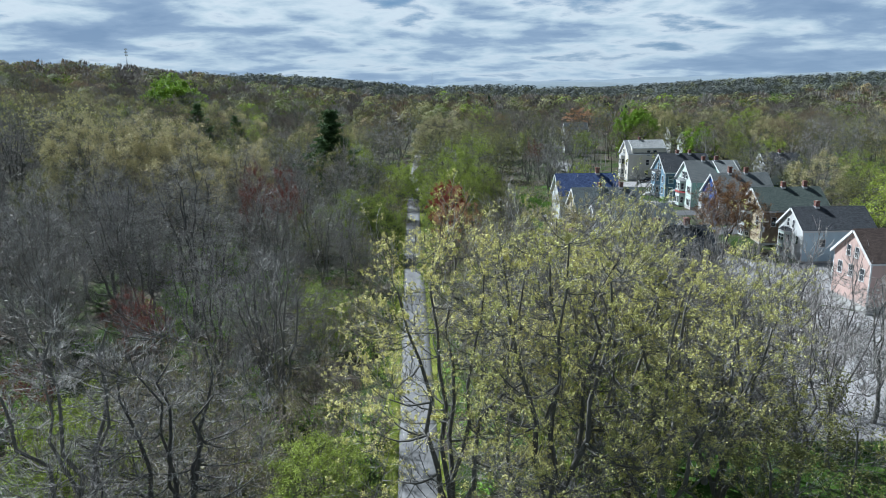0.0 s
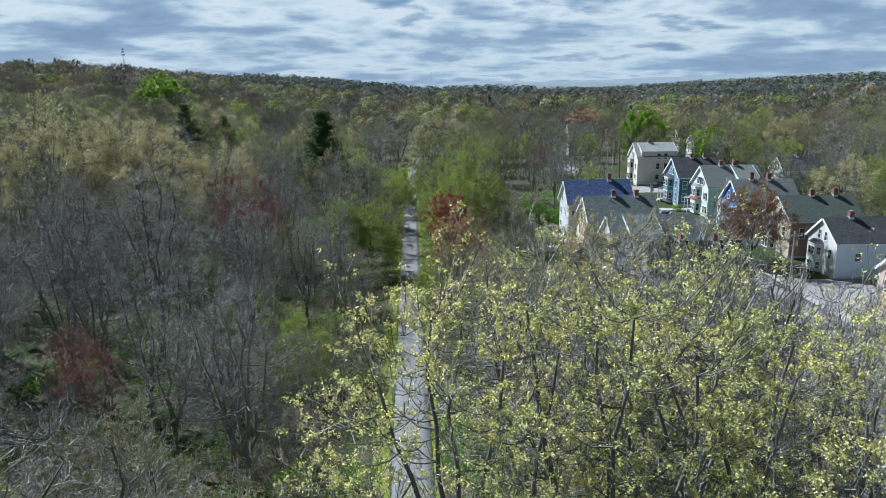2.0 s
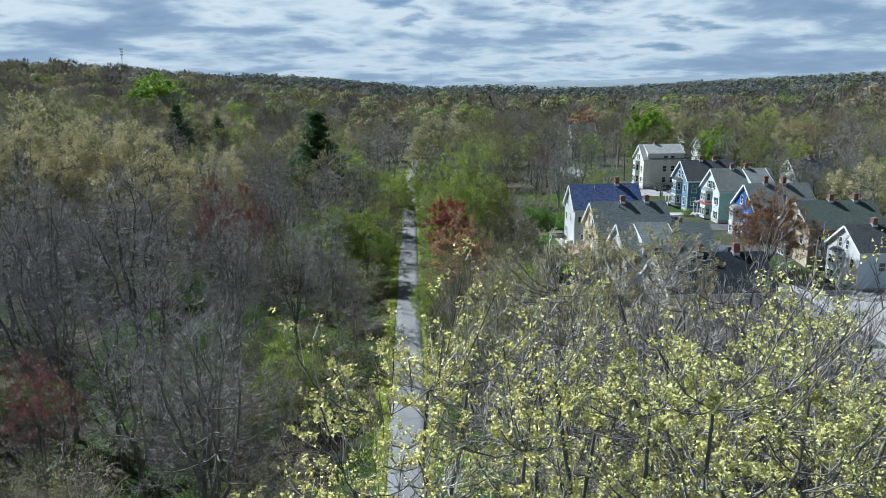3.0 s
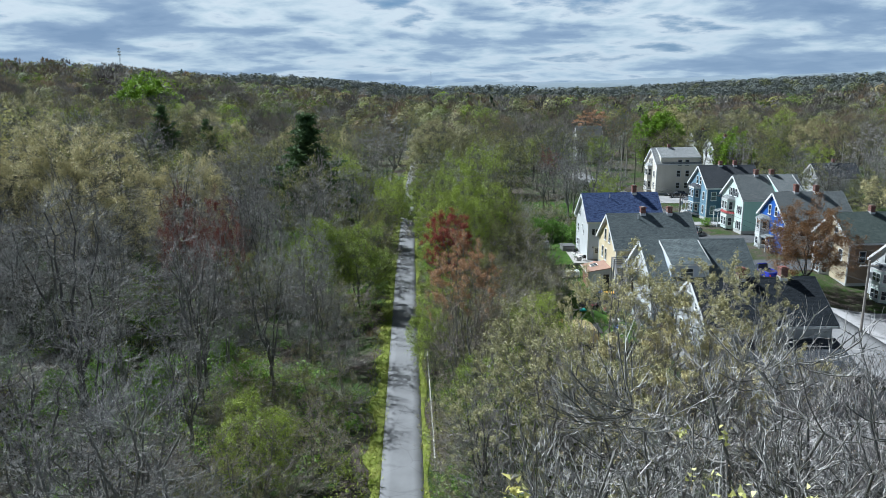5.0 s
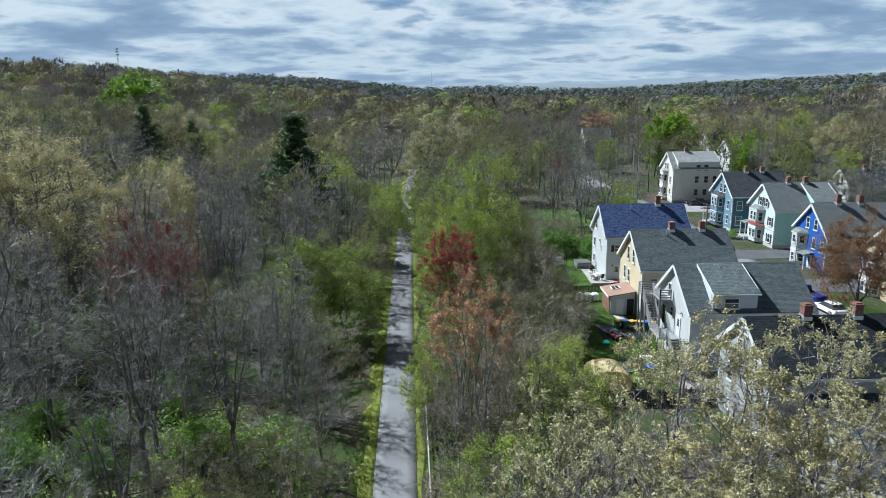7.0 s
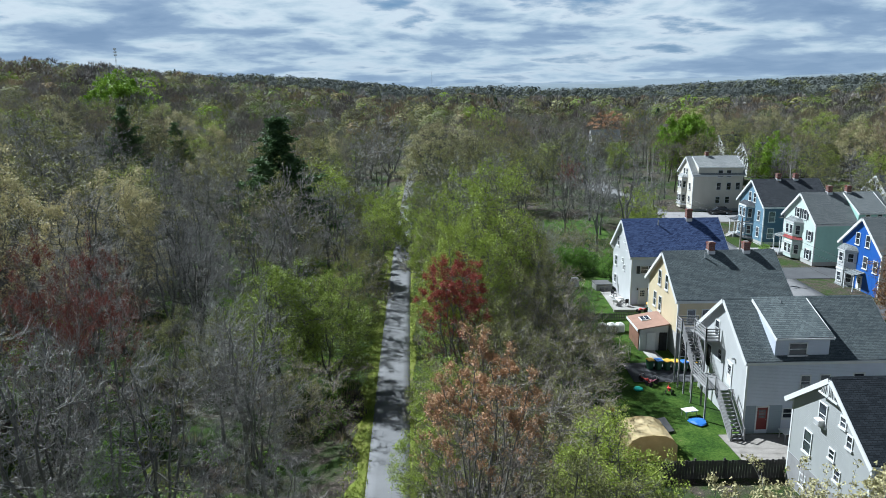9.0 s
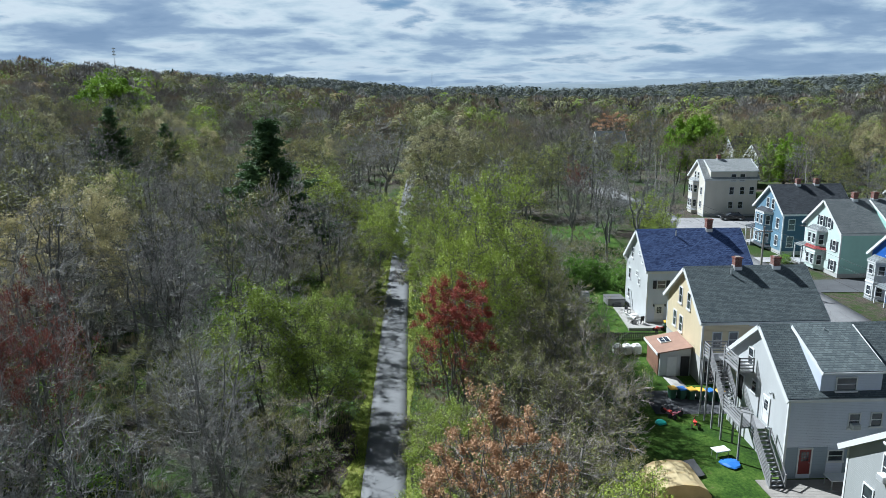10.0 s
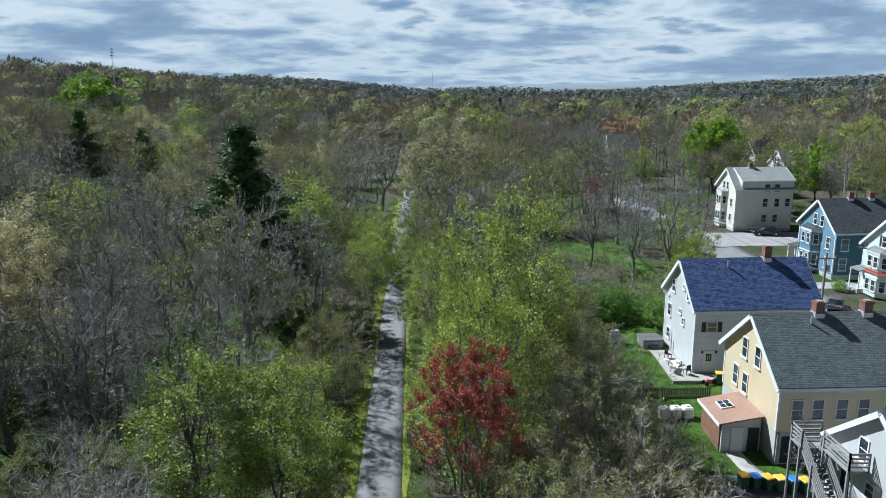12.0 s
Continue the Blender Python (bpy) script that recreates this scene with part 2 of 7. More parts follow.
def strip(name, ys, left, right, up, mat, thick=0.05, across=4):
    """A sheet laid along the land between two edges, with a skirt."""
    ys = np.asarray(ys, float)
    cols = [left(ys) + (right(ys) - left(ys)) * k / across for k in range(across + 1)]
    V = [np.stack([cols[0], ys, land(cols[0], ys) - thick], 1)]
    V += [np.stack([c, ys, land(c, ys) + up], 1) for c in cols]
    V += [np.stack([cols[-1], ys, land(cols[-1], ys) - thick], 1)]
    V = np.stack(V, 1)
    ny, nx = V.shape[:2]
    i = (np.arange(ny - 1)[:, None] * nx + np.arange(nx - 1)).ravel()
    return new(name, mesh_from(name, V.reshape(-1, 3), np.stack([i, i + 1, i + nx + 1, i + nx], 1), [mat], smooth_shade=False))


def asphalt(name, c, crack=0.5):
    m, n, b = material(name, 0.9, spec=0.25)
    w = world_place(n)
    f, g = n.noise(60.0, 3.0, 0.7, w), n.noise(0.45, 4.0, 0.6, w)
    col = n.ramp(n.math("ADD", n.math("MULTIPLY", f, 0.45), n.math("MULTIPLY", g, 0.55)), [(0.32, shade(c, 0.8)), (0.68, shade(c, 1.18))])
    line = n.add("ShaderNodeTexVoronoi", {"Vector": w, "Scale": 0.35}, feature="DISTANCE_TO_EDGE").outputs[0]
    wob = n.noise(2.0, 3.0, 0.6, w)
    cr = n.ramp(n.math("ADD", line, n.math("MULTIPLY", n.math("SUBTRACT", wob, 0.5), 0.06)), [(0.004, (crack,) * 3), (0.012, (0, 0, 0))])
    colour(n, b, n.mix(cr, col, shade(c, 0.35)))
    bump(n, b, f, 0.3, 0.01)
    return m


PATH_TAR = asphalt("path_asphalt", (0.165, 0.168, 0.175), 0.25)
LOT_TAR = asphalt("lot_asphalt", (0.27, 0.265, 0.27), 0.6)
DRIVE_TAR = asphalt("drive_asphalt", (0.085, 0.088, 0.095), 0.3)
ROAD_TAR = asphalt("road_asphalt", (0.2, 0.2, 0.205), 0.4)
m, n, b = material("lawn", 0.9, spec=0.15)
w = world_place(n)
g1, g2 = n.noise(0.45, 5.0, 0.7, w), n.noise(5.0, 5.0, 0.75, w)
colour(n, b, n.ramp(n.math("ADD", n.math("MULTIPLY", g1, 0.5), n.math("MULTIPLY", g2, 0.5)), [(0.34, (0.01, 0.026, 0.004)), (0.48, (0.034, 0.075, 0.009)), (0.58, (0.07, 0.12, 0.018)), (0.68, (0.13, 0.125, 0.06))]))
bump(n, b, g2, 0.8, 0.06)
LAWN = m
m, n, b = material("verge_grass", 0.9, spec=0.15)
w = world_place(n)
g1, g2 = n.noise(0.5, 4.0, 0.6, w), n.noise(12.0, 4.0, 0.7, w)
colour(n, b, n.ramp(n.math("ADD", n.math("MULTIPLY", g1, 0.5), n.math("MULTIPLY", g2, 0.5)), [(0.32, (0.05, 0.075, 0.014)), (0.5, (0.14, 0.17, 0.03)), (0.68, (0.25, 0.24, 0.075))]))
bump(n, b, g2, 0.8, 0.06)
VERGE = m

yy = np.arange(-20, 330, 1.0)
tagged(strip("bike_path", yy, lambda y: path_x(y) - 1.5, lambda y: path_x(y) + 1.5, 0.045, PATH_TAR), "straight grey asphalt path through the woods", "path", kind="structure")
tagged(strip("grass_verge", yy, lambda y: path_x(y) - 2.5 - 0.35 * np.sin(y * 0.7) - 0.2 * np.sin(y * 1.9), lambda y: path_x(y) - 1.5, 0.02, VERGE), "sunlit yellow-green grass verge beside the path", "verge", kind="structure")
tagged(strip("grass_verge", yy, lambda y: path_x(y) + 1.5, lambda y: path_x(y) + 2.0 + 0.2 * np.sin(y * 0.6), 0.02, VERGE), "thin grass verge beside the path", "verge", kind="structure")
tagged(strip("lawn", np.arange(97, 190, 1.0), lambda y: np.interp(y, [97, 110, 125, 140, 190], [9.5, 10, 11, 12.5, 10]), lambda y: np.interp(y, [97, 142, 150, 190], [40, 40, 30, 30]), 0.03, LAWN, 0.1, 20), "green back yard lawn behind the houses", "lawn", kind="structure")
tagged(strip("lawn", np.arange(20, 51.5, 1.0), lambda y: 0 * y + 14, lambda y: 0 * y + 60, 0.03, LAWN, 0.1, 20), "green lawn beside the paved lot", "lawn", kind="structure")
tagged(strip("parking_lot", np.arange(51, 88, 1.0), lambda y: np.interp(y, [51, 62, 88], [25, 27, 26]), lambda y: 0 * y + 82, 0.05, LOT_TAR, 0.1, 16), "worn pale grey asphalt lot", "parking lot", kind="structure")
tagged(strip("parking_lot", np.arange(88, 112.6, 0.5), lambda y: 0 * y + 48.6, lambda y: 0 * y + 86, 0.05, LOT_TAR, 0.1, 16), "pale grey paved yard beside the pale blue house", "parking lot", kind="structure")
tagged(strip("street", np.arange(88, 260, 1.0), lambda y: np.interp(y, [88, 180, 260], [41.5, 41.5, 36]), lambda y: np.interp(y, [88, 180, 260], [48.5, 48.5, 43]), 0.055, ROAD_TAR, 0.1, 4), "grey asphalt street between the two rows of houses", "street", kind="structure")
tagged(strip("driveway", np.arange(128.5, 134, 0.5), lambda y: 0 * y + 35.5, lambda y: 0 * y + 60, 0.065, DRIVE_TAR, 0.1, 8), "dark asphalt driveway beside the houses", "driveway", kind="structure")
tagged(strip("driveway", np.arange(112.5, 117.5, 0.5), lambda y: 0 * y + 17.5, lambda y: 0 * y + 42, 0.065, DRIVE_TAR, 0.1, 8), "dark asphalt driveway between two houses", "driveway", kind="structure")
tagged(strip("parking_lot", np.arange(186, 197, 0.5), lambda y: 0 * y + 42, lambda y: 0 * y + 66, 0.06, LOT_TAR, 0.1, 8), "grey paved parking beside the beige house", "parking lot", kind="structure")
tagged(strip("driveway", np.arange(161.0, 164.5, 0.5), lambda y: 0 * y + 48, lambda y: 0 * y + 66, 0.065, LOT_TAR, 0.1, 8), "pale paved driveway between two houses", "driveway", kind="structure")
tagged(strip("driveway", np.arange(145.0, 151.5, 0.5), lambda y: 0 * y + 36, lambda y: 0 * y + 66, 0.065, DRIVE_TAR, 0.1, 8), "dark asphalt driveway between two houses", "driveway", kind="structure")

# ---- trees ----
def unit(v):
    return v / np.maximum(np.linalg.norm(v, axis=-1, keepdims=True), 1e-9)


def tubes(P, R, sides):
    """Tapered tubes round polylines: P (n, k, 3), R (n, k)."""
    n, k = P.shape[:2]
    t = unit(np.concatenate([P[:, 1:2] - P[:, :1], P[:, 2:] - P[:, :-2], P[:, -1:] - P[:, -2:-1]], 1) if k > 2 else np.repeat(P[:, 1:] - P[:, :1], 2, 1))
    ref = np.where(np.abs(t[..., 2:]) > 0.9, [1.0, 0, 0], [0, 0, 1.0])
    a = unit(np.cross(t, ref))
    c = np.cross(t, a)
    ang = np.arange(sides) * 2 * np.pi / sides
    ring = a[:, :, None] * np.cos(ang)[:, None] + c[:, :, None] * np.sin(ang)[:, None]
    V = (P[:, :, None] + ring * R[:, :, None, None]).reshape(-1, 3)
    base = (np.arange(n)[:, None, None] * k + np.arange(k - 1)[:, None]) * sides
    s = np.arange(sides)
    F = np.stack([base + s, base + (s + 1) % sides, base + sides + (s + 1) % sides, base + sides + s], -1).reshape(-1, 4)
    return V, F


def spikes(A, B, r, rng):
    """Thin three-sided twigs from A to B, running to a point, as triangles."""
    t = unit(B - A)
    a = unit(np.cross(t, unit(rng.normal(size=A.shape))))
    c = np.cross(t, a)
    V = np.stack([A + a * r[:, None], A + (-0.5 * a + 0.87 * c) * r[:, None], A + (-0.5 * a - 0.87 * c) * r[:, None], B], 1).reshape(-1, 3)
    i = np.arange(len(A))[:, None] * 4
    F = np.concatenate([i + [0, 1, 3], i + [1, 2, 3]], 0)
    return V, F


def leaf_faces(C, size, rng, lift=0.3):
    """One small pointed leaf at each place."""
    n = len(C)
    face = unit(rng.normal(size=(n, 3)) + [0, 0, 0.5 + lift])
    d = unit(np.cross(face, rng.normal(size=(n, 3))))
    s = np.cross(face, d)
    size = (size * rng.uniform(0.6, 1.35, n))[:, None]
    V = np.stack([C - d * size * 0.5, C + s * size * 0.45 + d * size * 0.1, C - s * size * 0.4 + d * size * 0.45], 1).reshape(-1, 3)
    return V, np.arange(3 * n).reshape(-1, 3)


def along(P, i, t):
    """The point and direction at the share t of polylines P[i]."""
    k = P.shape[1] - 1
    f = np.clip(t * k, 0, k - 1e-6)
    j = f.astype(int)
    A, B = P[i, j], P[i, j + 1]
    return A + (B - A) * (f - j)[:, None], unit(B - A)


def shoots(rng, P, R, per, k, length, angle, lift, wobble, first=0.2, thin=0.55):
    """Children of polylines: per of them on each, k points each."""
    n = len(P)
    i = np.repeat(np.arange(n), per)
    t = first + (1 - first) * (np.tile(np.arange(per), n) + rng.uniform(0, 1, n * per)) / per
    A, d = along(P, i, t)
    own = np.linalg.norm(P[:, -1] - P[:, 0], axis=1)[i]
    side = unit(np.cross(d, rng.normal(size=d.shape)))
    ang = rng.normal(angle, 0.16, len(i))[:, None]
    way = unit(d * np.cos(ang) + side * np.sin(ang) + [0, 0, lift])
    L = own * rng.uniform(*length, len(i)) * (1.15 - 0.65 * t)
    pts = [A]
    for s in range(1, k):
        way = unit(way + rng.normal(0, wobble, way.shape) + [0, 0, lift * 0.4])
        pts.append(pts[-1] + way * (L / (k - 1))[:, None])
    kk = R.shape[1] - 1
    r0 = R[i, np.clip((t * kk).astype(int), 0, kk)] * thin
    taper = np.linspace(1, 0.35, k)
    return np.stack(pts, 1), r0[:, None] * taper


TREE_ROOT = {}


def reach_for(goals, P, R, first, k, sag, rng, inner):
    """Curved shoots from the nearest fitting places on the polylines P to the goals."""
    n, m = P.shape[:2]
    t = np.linspace(first, 1.0, 7)
    f = t * (m - 1)
    j = np.minimum(f.astype(int), m - 2)
    S = P[:, j] + (P[:, j + 1] - P[:, j]) * (f - j)[None, :, None]
    RS = R[:, j] + (R[:, j + 1] - R[:, j]) * (f - j)[None]
    S, RS = S.reshape(-1, 3), RS.ravel()
    D = goals[:, None] - S[None]
    cost = np.linalg.norm(D, axis=2) + 1.2 * np.maximum(0, -D[:, :, 2]) + 0.9 * np.maximum(0, np.linalg.norm(S[:, :2], axis=1)[None] - np.linalg.norm(goals[:, :2], axis=1)[:, None]) + rng.uniform(0, inner, D.shape[:2])
    pick = cost.argmin(1)
    A, r = S[pick], RS[pick]
    u = np.linspace(0, 1, k)[None, :, None]
    d = (goals - A)[:, None]
    bend = np.array([0, 0, -1.0]) * np.linalg.norm(d, axis=2, keepdims=True) * sag * np.sin(u * np.pi)
    Q = A[:, None] + d * u + bend + rng.normal(0, 0.016, (len(goals), k, 3)) * np.linalg.norm(d, axis=2, keepdims=True) * np.sin(u * np.pi)
    return Q, r


def tree_meshes(key, rng, H, spread, clear, stems, kids, bark, twig, leaf, leaves, leaf_size, twig_r=0.012, sides=7, tuft=0.08, per_tuft=5, up=0.12, lump=0.12, top=-2.0, shell=0.0, thick=1.0, low=-0.6, droop=0.1):
    """The meshes of one tree. Leaders part from the trunk, or from the ground where there are several stems; limbs and
    branches rise from them to fill a lumpy dome, and fork twice more into the twigs, which carry the leaves."""
    c = clear * H
    many = stems > 1
    zc, hz = c + (H - c) * 0.42, (H - c) * 0.59
    ph = rng.uniform(0, 6.28, 4)

    def goals(n, r0, r1, low):
        i = np.arange(n) + 0.5
        z = np.clip(low + (1 - low) * (i / n) + rng.normal(0, 0.05, n), low, 1)
        az = i * 2.39996 + rng.normal(0, 0.25, n)
        q = np.stack([np.sqrt(np.maximum(1 - z * z, 0)) * np.cos(az), np.sqrt(np.maximum(1 - z * z, 0)) * np.sin(az), z], 1)
        edge = 1 + lump * (np.sin(3 * az + ph[0] + 2 * z) + 0.7 * np.sin(5 * az + ph[1] - 3 * z) + np.sin(6 * z + ph[2] + az))
        return q * (rng.uniform(r0, r1, n) * edge)[:, None] * [spread, spread, hz] + [0, 0, zc]

    r0 = 0.0125 * H * thick / (stems**0.35)
    pieces = []
    base, leaders = np.zeros(3), stems
    if not many:
        T = np.stack([rng.normal(0, 0.006 * H, 5).cumsum(), rng.normal(0, 0.006 * H, 5).cumsum(), np.linspace(0, c, 5)], 1)[None]
        T[:, 0, :2] = 0
        pieces.append((T, np.array([[1.5, 1.12, 1.0, 0.95, 0.9]]) * r0, sides))
        base, leaders = T[0, -1], 5
    k0 = 8
    az = np.arange(leaders) * 2.39996 + rng.uniform(0, 6.28)
    reach = 0.62 * np.sqrt((np.arange(leaders) + 0.3) / leaders) * spread
    end = np.stack([np.cos(az) * reach, np.sin(az) * reach, zc + hz * (0.72 - 0.4 * (reach / spread) ** 2) * rng.uniform(0.85, 1.1, leaders)], 1)
    foot = np.repeat(base[None], leaders, 0)
    if many:
        foot = foot + np.stack([np.cos(az), np.sin(az), 0 * az], 1) * 0.012 * H
    else:
        foot[1:, 2] -= rng.uniform(0, 0.2, leaders - 1) * c
    u = np.linspace(0, 1, k0)[None, :, None]
    P0 = foot[:, None] + (end - foot)[:, None] * np.concatenate([u**0.8, u**0.8, u], 2)
    P0[:, 1:] += rng.normal(0, 0.011 * H, (leaders, k0 - 1, 3)) * [1, 1, 0.3]
    R0 = r0 * (1.0 if many else 0.62) * np.linspace(1, 0.25, k0)[None] * rng.uniform(0.8, 1.1, (leaders, 1))
    P1, r = reach_for(goals(kids[0] * leaders, 0.5, 0.86, low), P0, R0, max(0.12, clear if many else 0.08), 6, droop, rng, 0.1 * spread)
    R1 = (r * 0.62)[:, None] * np.linspace(1, 0.3, 6)
    main, mainr = np.concatenate([P1, P0[:, 2:8]]), np.concatenate([R1, R0[:, 2:8]])
    P2, r = reach_for(goals(kids[1] * kids[0] * leaders, 0.42, 0.98, low - 0.1), main, mainr, 0.2, 5, droop, rng, 0.06 * spread)
    R2 = np.maximum((r * 0.5)[:, None] * np.linspace(1, 0.35, 5), twig_r * 1.4)
    P3, R3 = shoots(rng, P2, R2, kids[2], 3, (0.4, 0.68), 0.72, up, 0.14, 0.2, 0.7)
    P4, R4 = shoots(rng, P3, R3, kids[3], 2, (0.5, 0.9), 0.62, up * 1.6, 0.14, 0.2, 0.8)
    for Q, R, sd in ((P0, R0, sides), (P1, R1, 5), (P2, R2, 3)):
        pieces.append((Q, R, sd))
    V, F, n = [], [], 0
    for Q, R, sd in pieces:
        v, f = tubes(Q, R, sd)
        V.append(v), F.append(f + n)
        n += len(v)
    wood = mesh_from(key + "_wood", np.concatenate(V), np.concatenate(F), [bark], smooth_shade=True)
    A = np.concatenate([P3[:, 0], P3[:, 1], P4[:, 0]])
    B = np.concatenate([P3[:, 1], P3[:, 2], P4[:, 1]])
    r = np.concatenate([np.full(len(P3), twig_r * 1.4), np.full(len(P3), twig_r * 1.1), np.full(len(P4), twig_r * 0.85)])
    V, F = spikes(A, A + (B - A) * 1.1, r, rng)
    tufts = max(1, leaves // per_tuft)
    tip = P4[:, 1]
    depth = np.linalg.norm((tip - [0, 0, zc]) / [spread, spread, hz], axis=1)
    ok = np.flatnonzero(((tip[:, 2] - zc) / hz + rng.normal(0, 0.18, len(tip)) > top) & (depth + rng.normal(0, 0.1, len(tip)) > shell))
    C, _ = along(P4, rng.choice(ok, tufts), np.clip(rng.normal(0.95, 0.3, tufts), 0.2, 1))
    C = np.repeat(C, per_tuft, 0) + rng.normal(0, tuft, (tufts * per_tuft, 3))
    v, f = leaf_faces(C, leaf_size, rng)
    crown = mesh_from(key + "_crown", np.concatenate([V, v]), np.concatenate([F, f + len(V)]), [twig, leaf], np.concatenate([np.zeros(len(F), int), np.ones(len(f), int)]))
    TREE_ROOT[key] = (wood, crown)


def tree(key, x, y, size=1.0, turn=0.0, name="tree", label="", group="", wide=1.0, z=None):
    root = new(name)
    root.matrix_world = Matrix.LocRotScale((x, y, float(land(x, y)) - 0.1 if z is None else z), Euler((0, 0, turn)), (size * wide, size * wide, size))
    wood, crown = TREE_ROOT[key]
    for part_name, me in (("trunk", wood), ("crown", crown)):
        o = new(part_name, me)
        o.parent = root
    return tagged(root, label, "tree", group)


def pine_meshes(key, rng, H, spread, tiers, per, needles, size):
    T = np.stack([np.stack([rng.normal(0, 0.05, 9).cumsum(), rng.normal(0, 0.05, 9).cumsum(), np.linspace(0, H, 9)], 1)], 0)
    V, F = tubes(T, 0.016 * H * np.linspace(1, 0.08, 9)[None], 7)
    i = np.repeat(np.arange(tiers), per)
    h = 0.18 + 0.8 * (i + rng.uniform(-0.3, 0.3, len(i))) / tiers
    az = rng.uniform(0, 6.28, len(i))
    A, _ = along(T, np.zeros(len(i), int), np.clip(h, 0, 0.99))
    reach = spread * np.clip(1.06 - h, 0.04, 1) ** 1.15 * rng.uniform(0.6, 1.15, len(i)) * (1 + 0.25 * np.sin(i * 2.1))
    way = np.stack([np.cos(az), np.sin(az), 0.25 + 0.35 * h], 1)
    B = A + unit(way) * reach[:, None]
    mid = (A + B) / 2 + [0, 0, 0.15]
    L1 = np.stack([A, mid, B + [0, 0, 0.3]], 1)
    V2, F2 = tubes(L1, np.full((len(L1), 3), 0.03) * [1.4, 1, 0.4], 3)
    wood = mesh_from(key + "_wood", np.concatenate([V, V2]), np.concatenate([F, F2 + len(V)]), [BARK_DARK], smooth_shade=True)
    C, d = along(L1, rng.choice(len(L1), needles, p=(reach + 0.4) / (reach + 0.4).sum()), rng.uniform(0.2, 1.0, needles))
    C = C + rng.normal(0, 0.28, C.shape) * [1, 1, 0.5]
    V, F = leaf_faces(C, size, rng, 0.8)
    V3, F3 = spikes(C, C + unit(rng.normal(0, 1, C.shape) + [0, 0, 0.5]) * size * 0.9, np.full(len(C), 0.05), rng)
    crown = mesh_from(key + "_crown", np.concatenate([V, V3]), np.concatenate([F, F3 + len(V)]), [LEAF["pine"]])
    TREE_ROOT[key] = (wood, crown)


# Kinds of tree; the near ones fork most finely, those farther off have fewer and stouter twigs.
SPEC = {
    "maple": dict(H=20, spread=6.0, clear=0.22, stems=1, kids=(6, 12, 5, 4), bark=BARK_GREY, twig=TWIG_GREY, leaf=LEAF["gold"], leaves=34000, leaf_size=0.08, twig_r=0.011, tuft=0.055, per_tuft=7, up=0.3, top=-0.5, shell=0.62, droop=0.16),
    "blond": dict(H=16, spread=5.2, clear=0.18, stems=1, kids=(6, 12, 5, 4), bark=BARK_PALE, twig=TWIG_PALE, leaf=LEAF["pale"], leaves=30000, leaf_size=0.085, twig_r=0.011, tuft=0.07, per_tuft=7, up=0.25, top=0.05, shell=0.84, droop=0.14),
    "bare": dict(H=18, spread=5.0, clear=0.28, stems=1, kids=(6, 12, 5, 4), bark=BARK_GREY, twig=TWIG_GREY, leaf=LEAF["bud"], leaves=600, leaf_size=0.06, twig_r=0.012, up=0.2, droop=0.12),
    "redbud": dict(H=12, spread=3.3, clear=0.12, stems=5, kids=(6, 10, 5, 4), bark=BARK_GREY, twig=TWIG_RED, leaf=LEAF["red"], leaves=24000, leaf_size=0.085, twig_r=0.011, tuft=0.1, up=0.6, top=0.3, droop=0.14, lump=0.05),
    "lime": dict(H=12, spread=4.6, clear=0.14, stems=3, kids=(8, 11, 5, 4), bark=BARK_GREY, twig=TWIG_DARK, leaf=LEAF["lime"], leaves=26000, leaf_size=0.13, twig_r=0.012, tuft=0.2, per_tuft=14, lump=0.16, shell=0.62, top=-0.5),
    "orange": dict(H=14, spread=3.3, clear=0.2, stems=9, kids=(4, 9, 5, 4), bark=BARK_GREY, twig=TWIG_BROWN, leaf=LEAF["orange"], leaves=20000, leaf_size=0.085, twig_r=0.011, tuft=0.08, up=0.5, lump=0.03, top=0.3, shell=0.62, thick=0.8, droop=0.16),
    "brush": dict(H=8, spread=4.0, clear=0.06, stems=6, kids=(5, 10, 5, 4), bark=BARK_GREY, twig=TWIG_BROWN, leaf=LEAF["olive"], leaves=8000, leaf_size=0.085, twig_r=0.011, tuft=0.1, lump=0.14),
    "pale": dict(H=15, spread=5.4, clear=0.18, stems=1, kids=(6, 11, 5, 4), bark=BARK_GREY, twig=TWIG_DARK, leaf=LEAF["pale"], leaves=30000, leaf_size=0.12, twig_r=0.012, tuft=0.18, per_tuft=14, top=-0.2, shell=0.8),
    "olive": dict(H=15, spread=5.0, clear=0.2, stems=2, kids=(8, 11, 5, 4), bark=BARK_GREY, twig=TWIG_DARK, leaf=LEAF["olive"], leaves=18000, leaf_size=0.11, twig_r=0.012, tuft=0.18, per_tuft=12, lump=0.14, shell=0.62, top=-0.5),
    "green": dict(H=13, spread=4.8, clear=0.14, stems=1, kids=(6, 11, 5, 4), bark=BARK_DARK, twig=TWIG_OLIVE, leaf=LEAF["bright"], leaves=60000, leaf_size=0.24, twig_r=0.011, tuft=0.2),
    "rust": dict(H=12, spread=5.2, clear=0.16, stems=1, kids=(6, 11, 5, 4), bark=BARK_DARK, twig=TWIG_BROWN, leaf=LEAF["rust"], leaves=44000, leaf_size=0.13, twig_r=0.011, tuft=0.16),
}
SPEC["silver"] = dict(SPEC["bare"], bark=BARK_PALE, twig=TWIG_PALE, thick=0.7, up=0.4)
SPEC["wine"] = dict(SPEC["redbud"], bark=BARK_GREY, twig=TWIG_BROWN, leaf=LEAF["wine"], H=14, spread=4.0, clear=0.24, stems=2, kids=(8, 11, 5, 4), leaves=12000, top=0.25, up=0.3, lump=0.07)
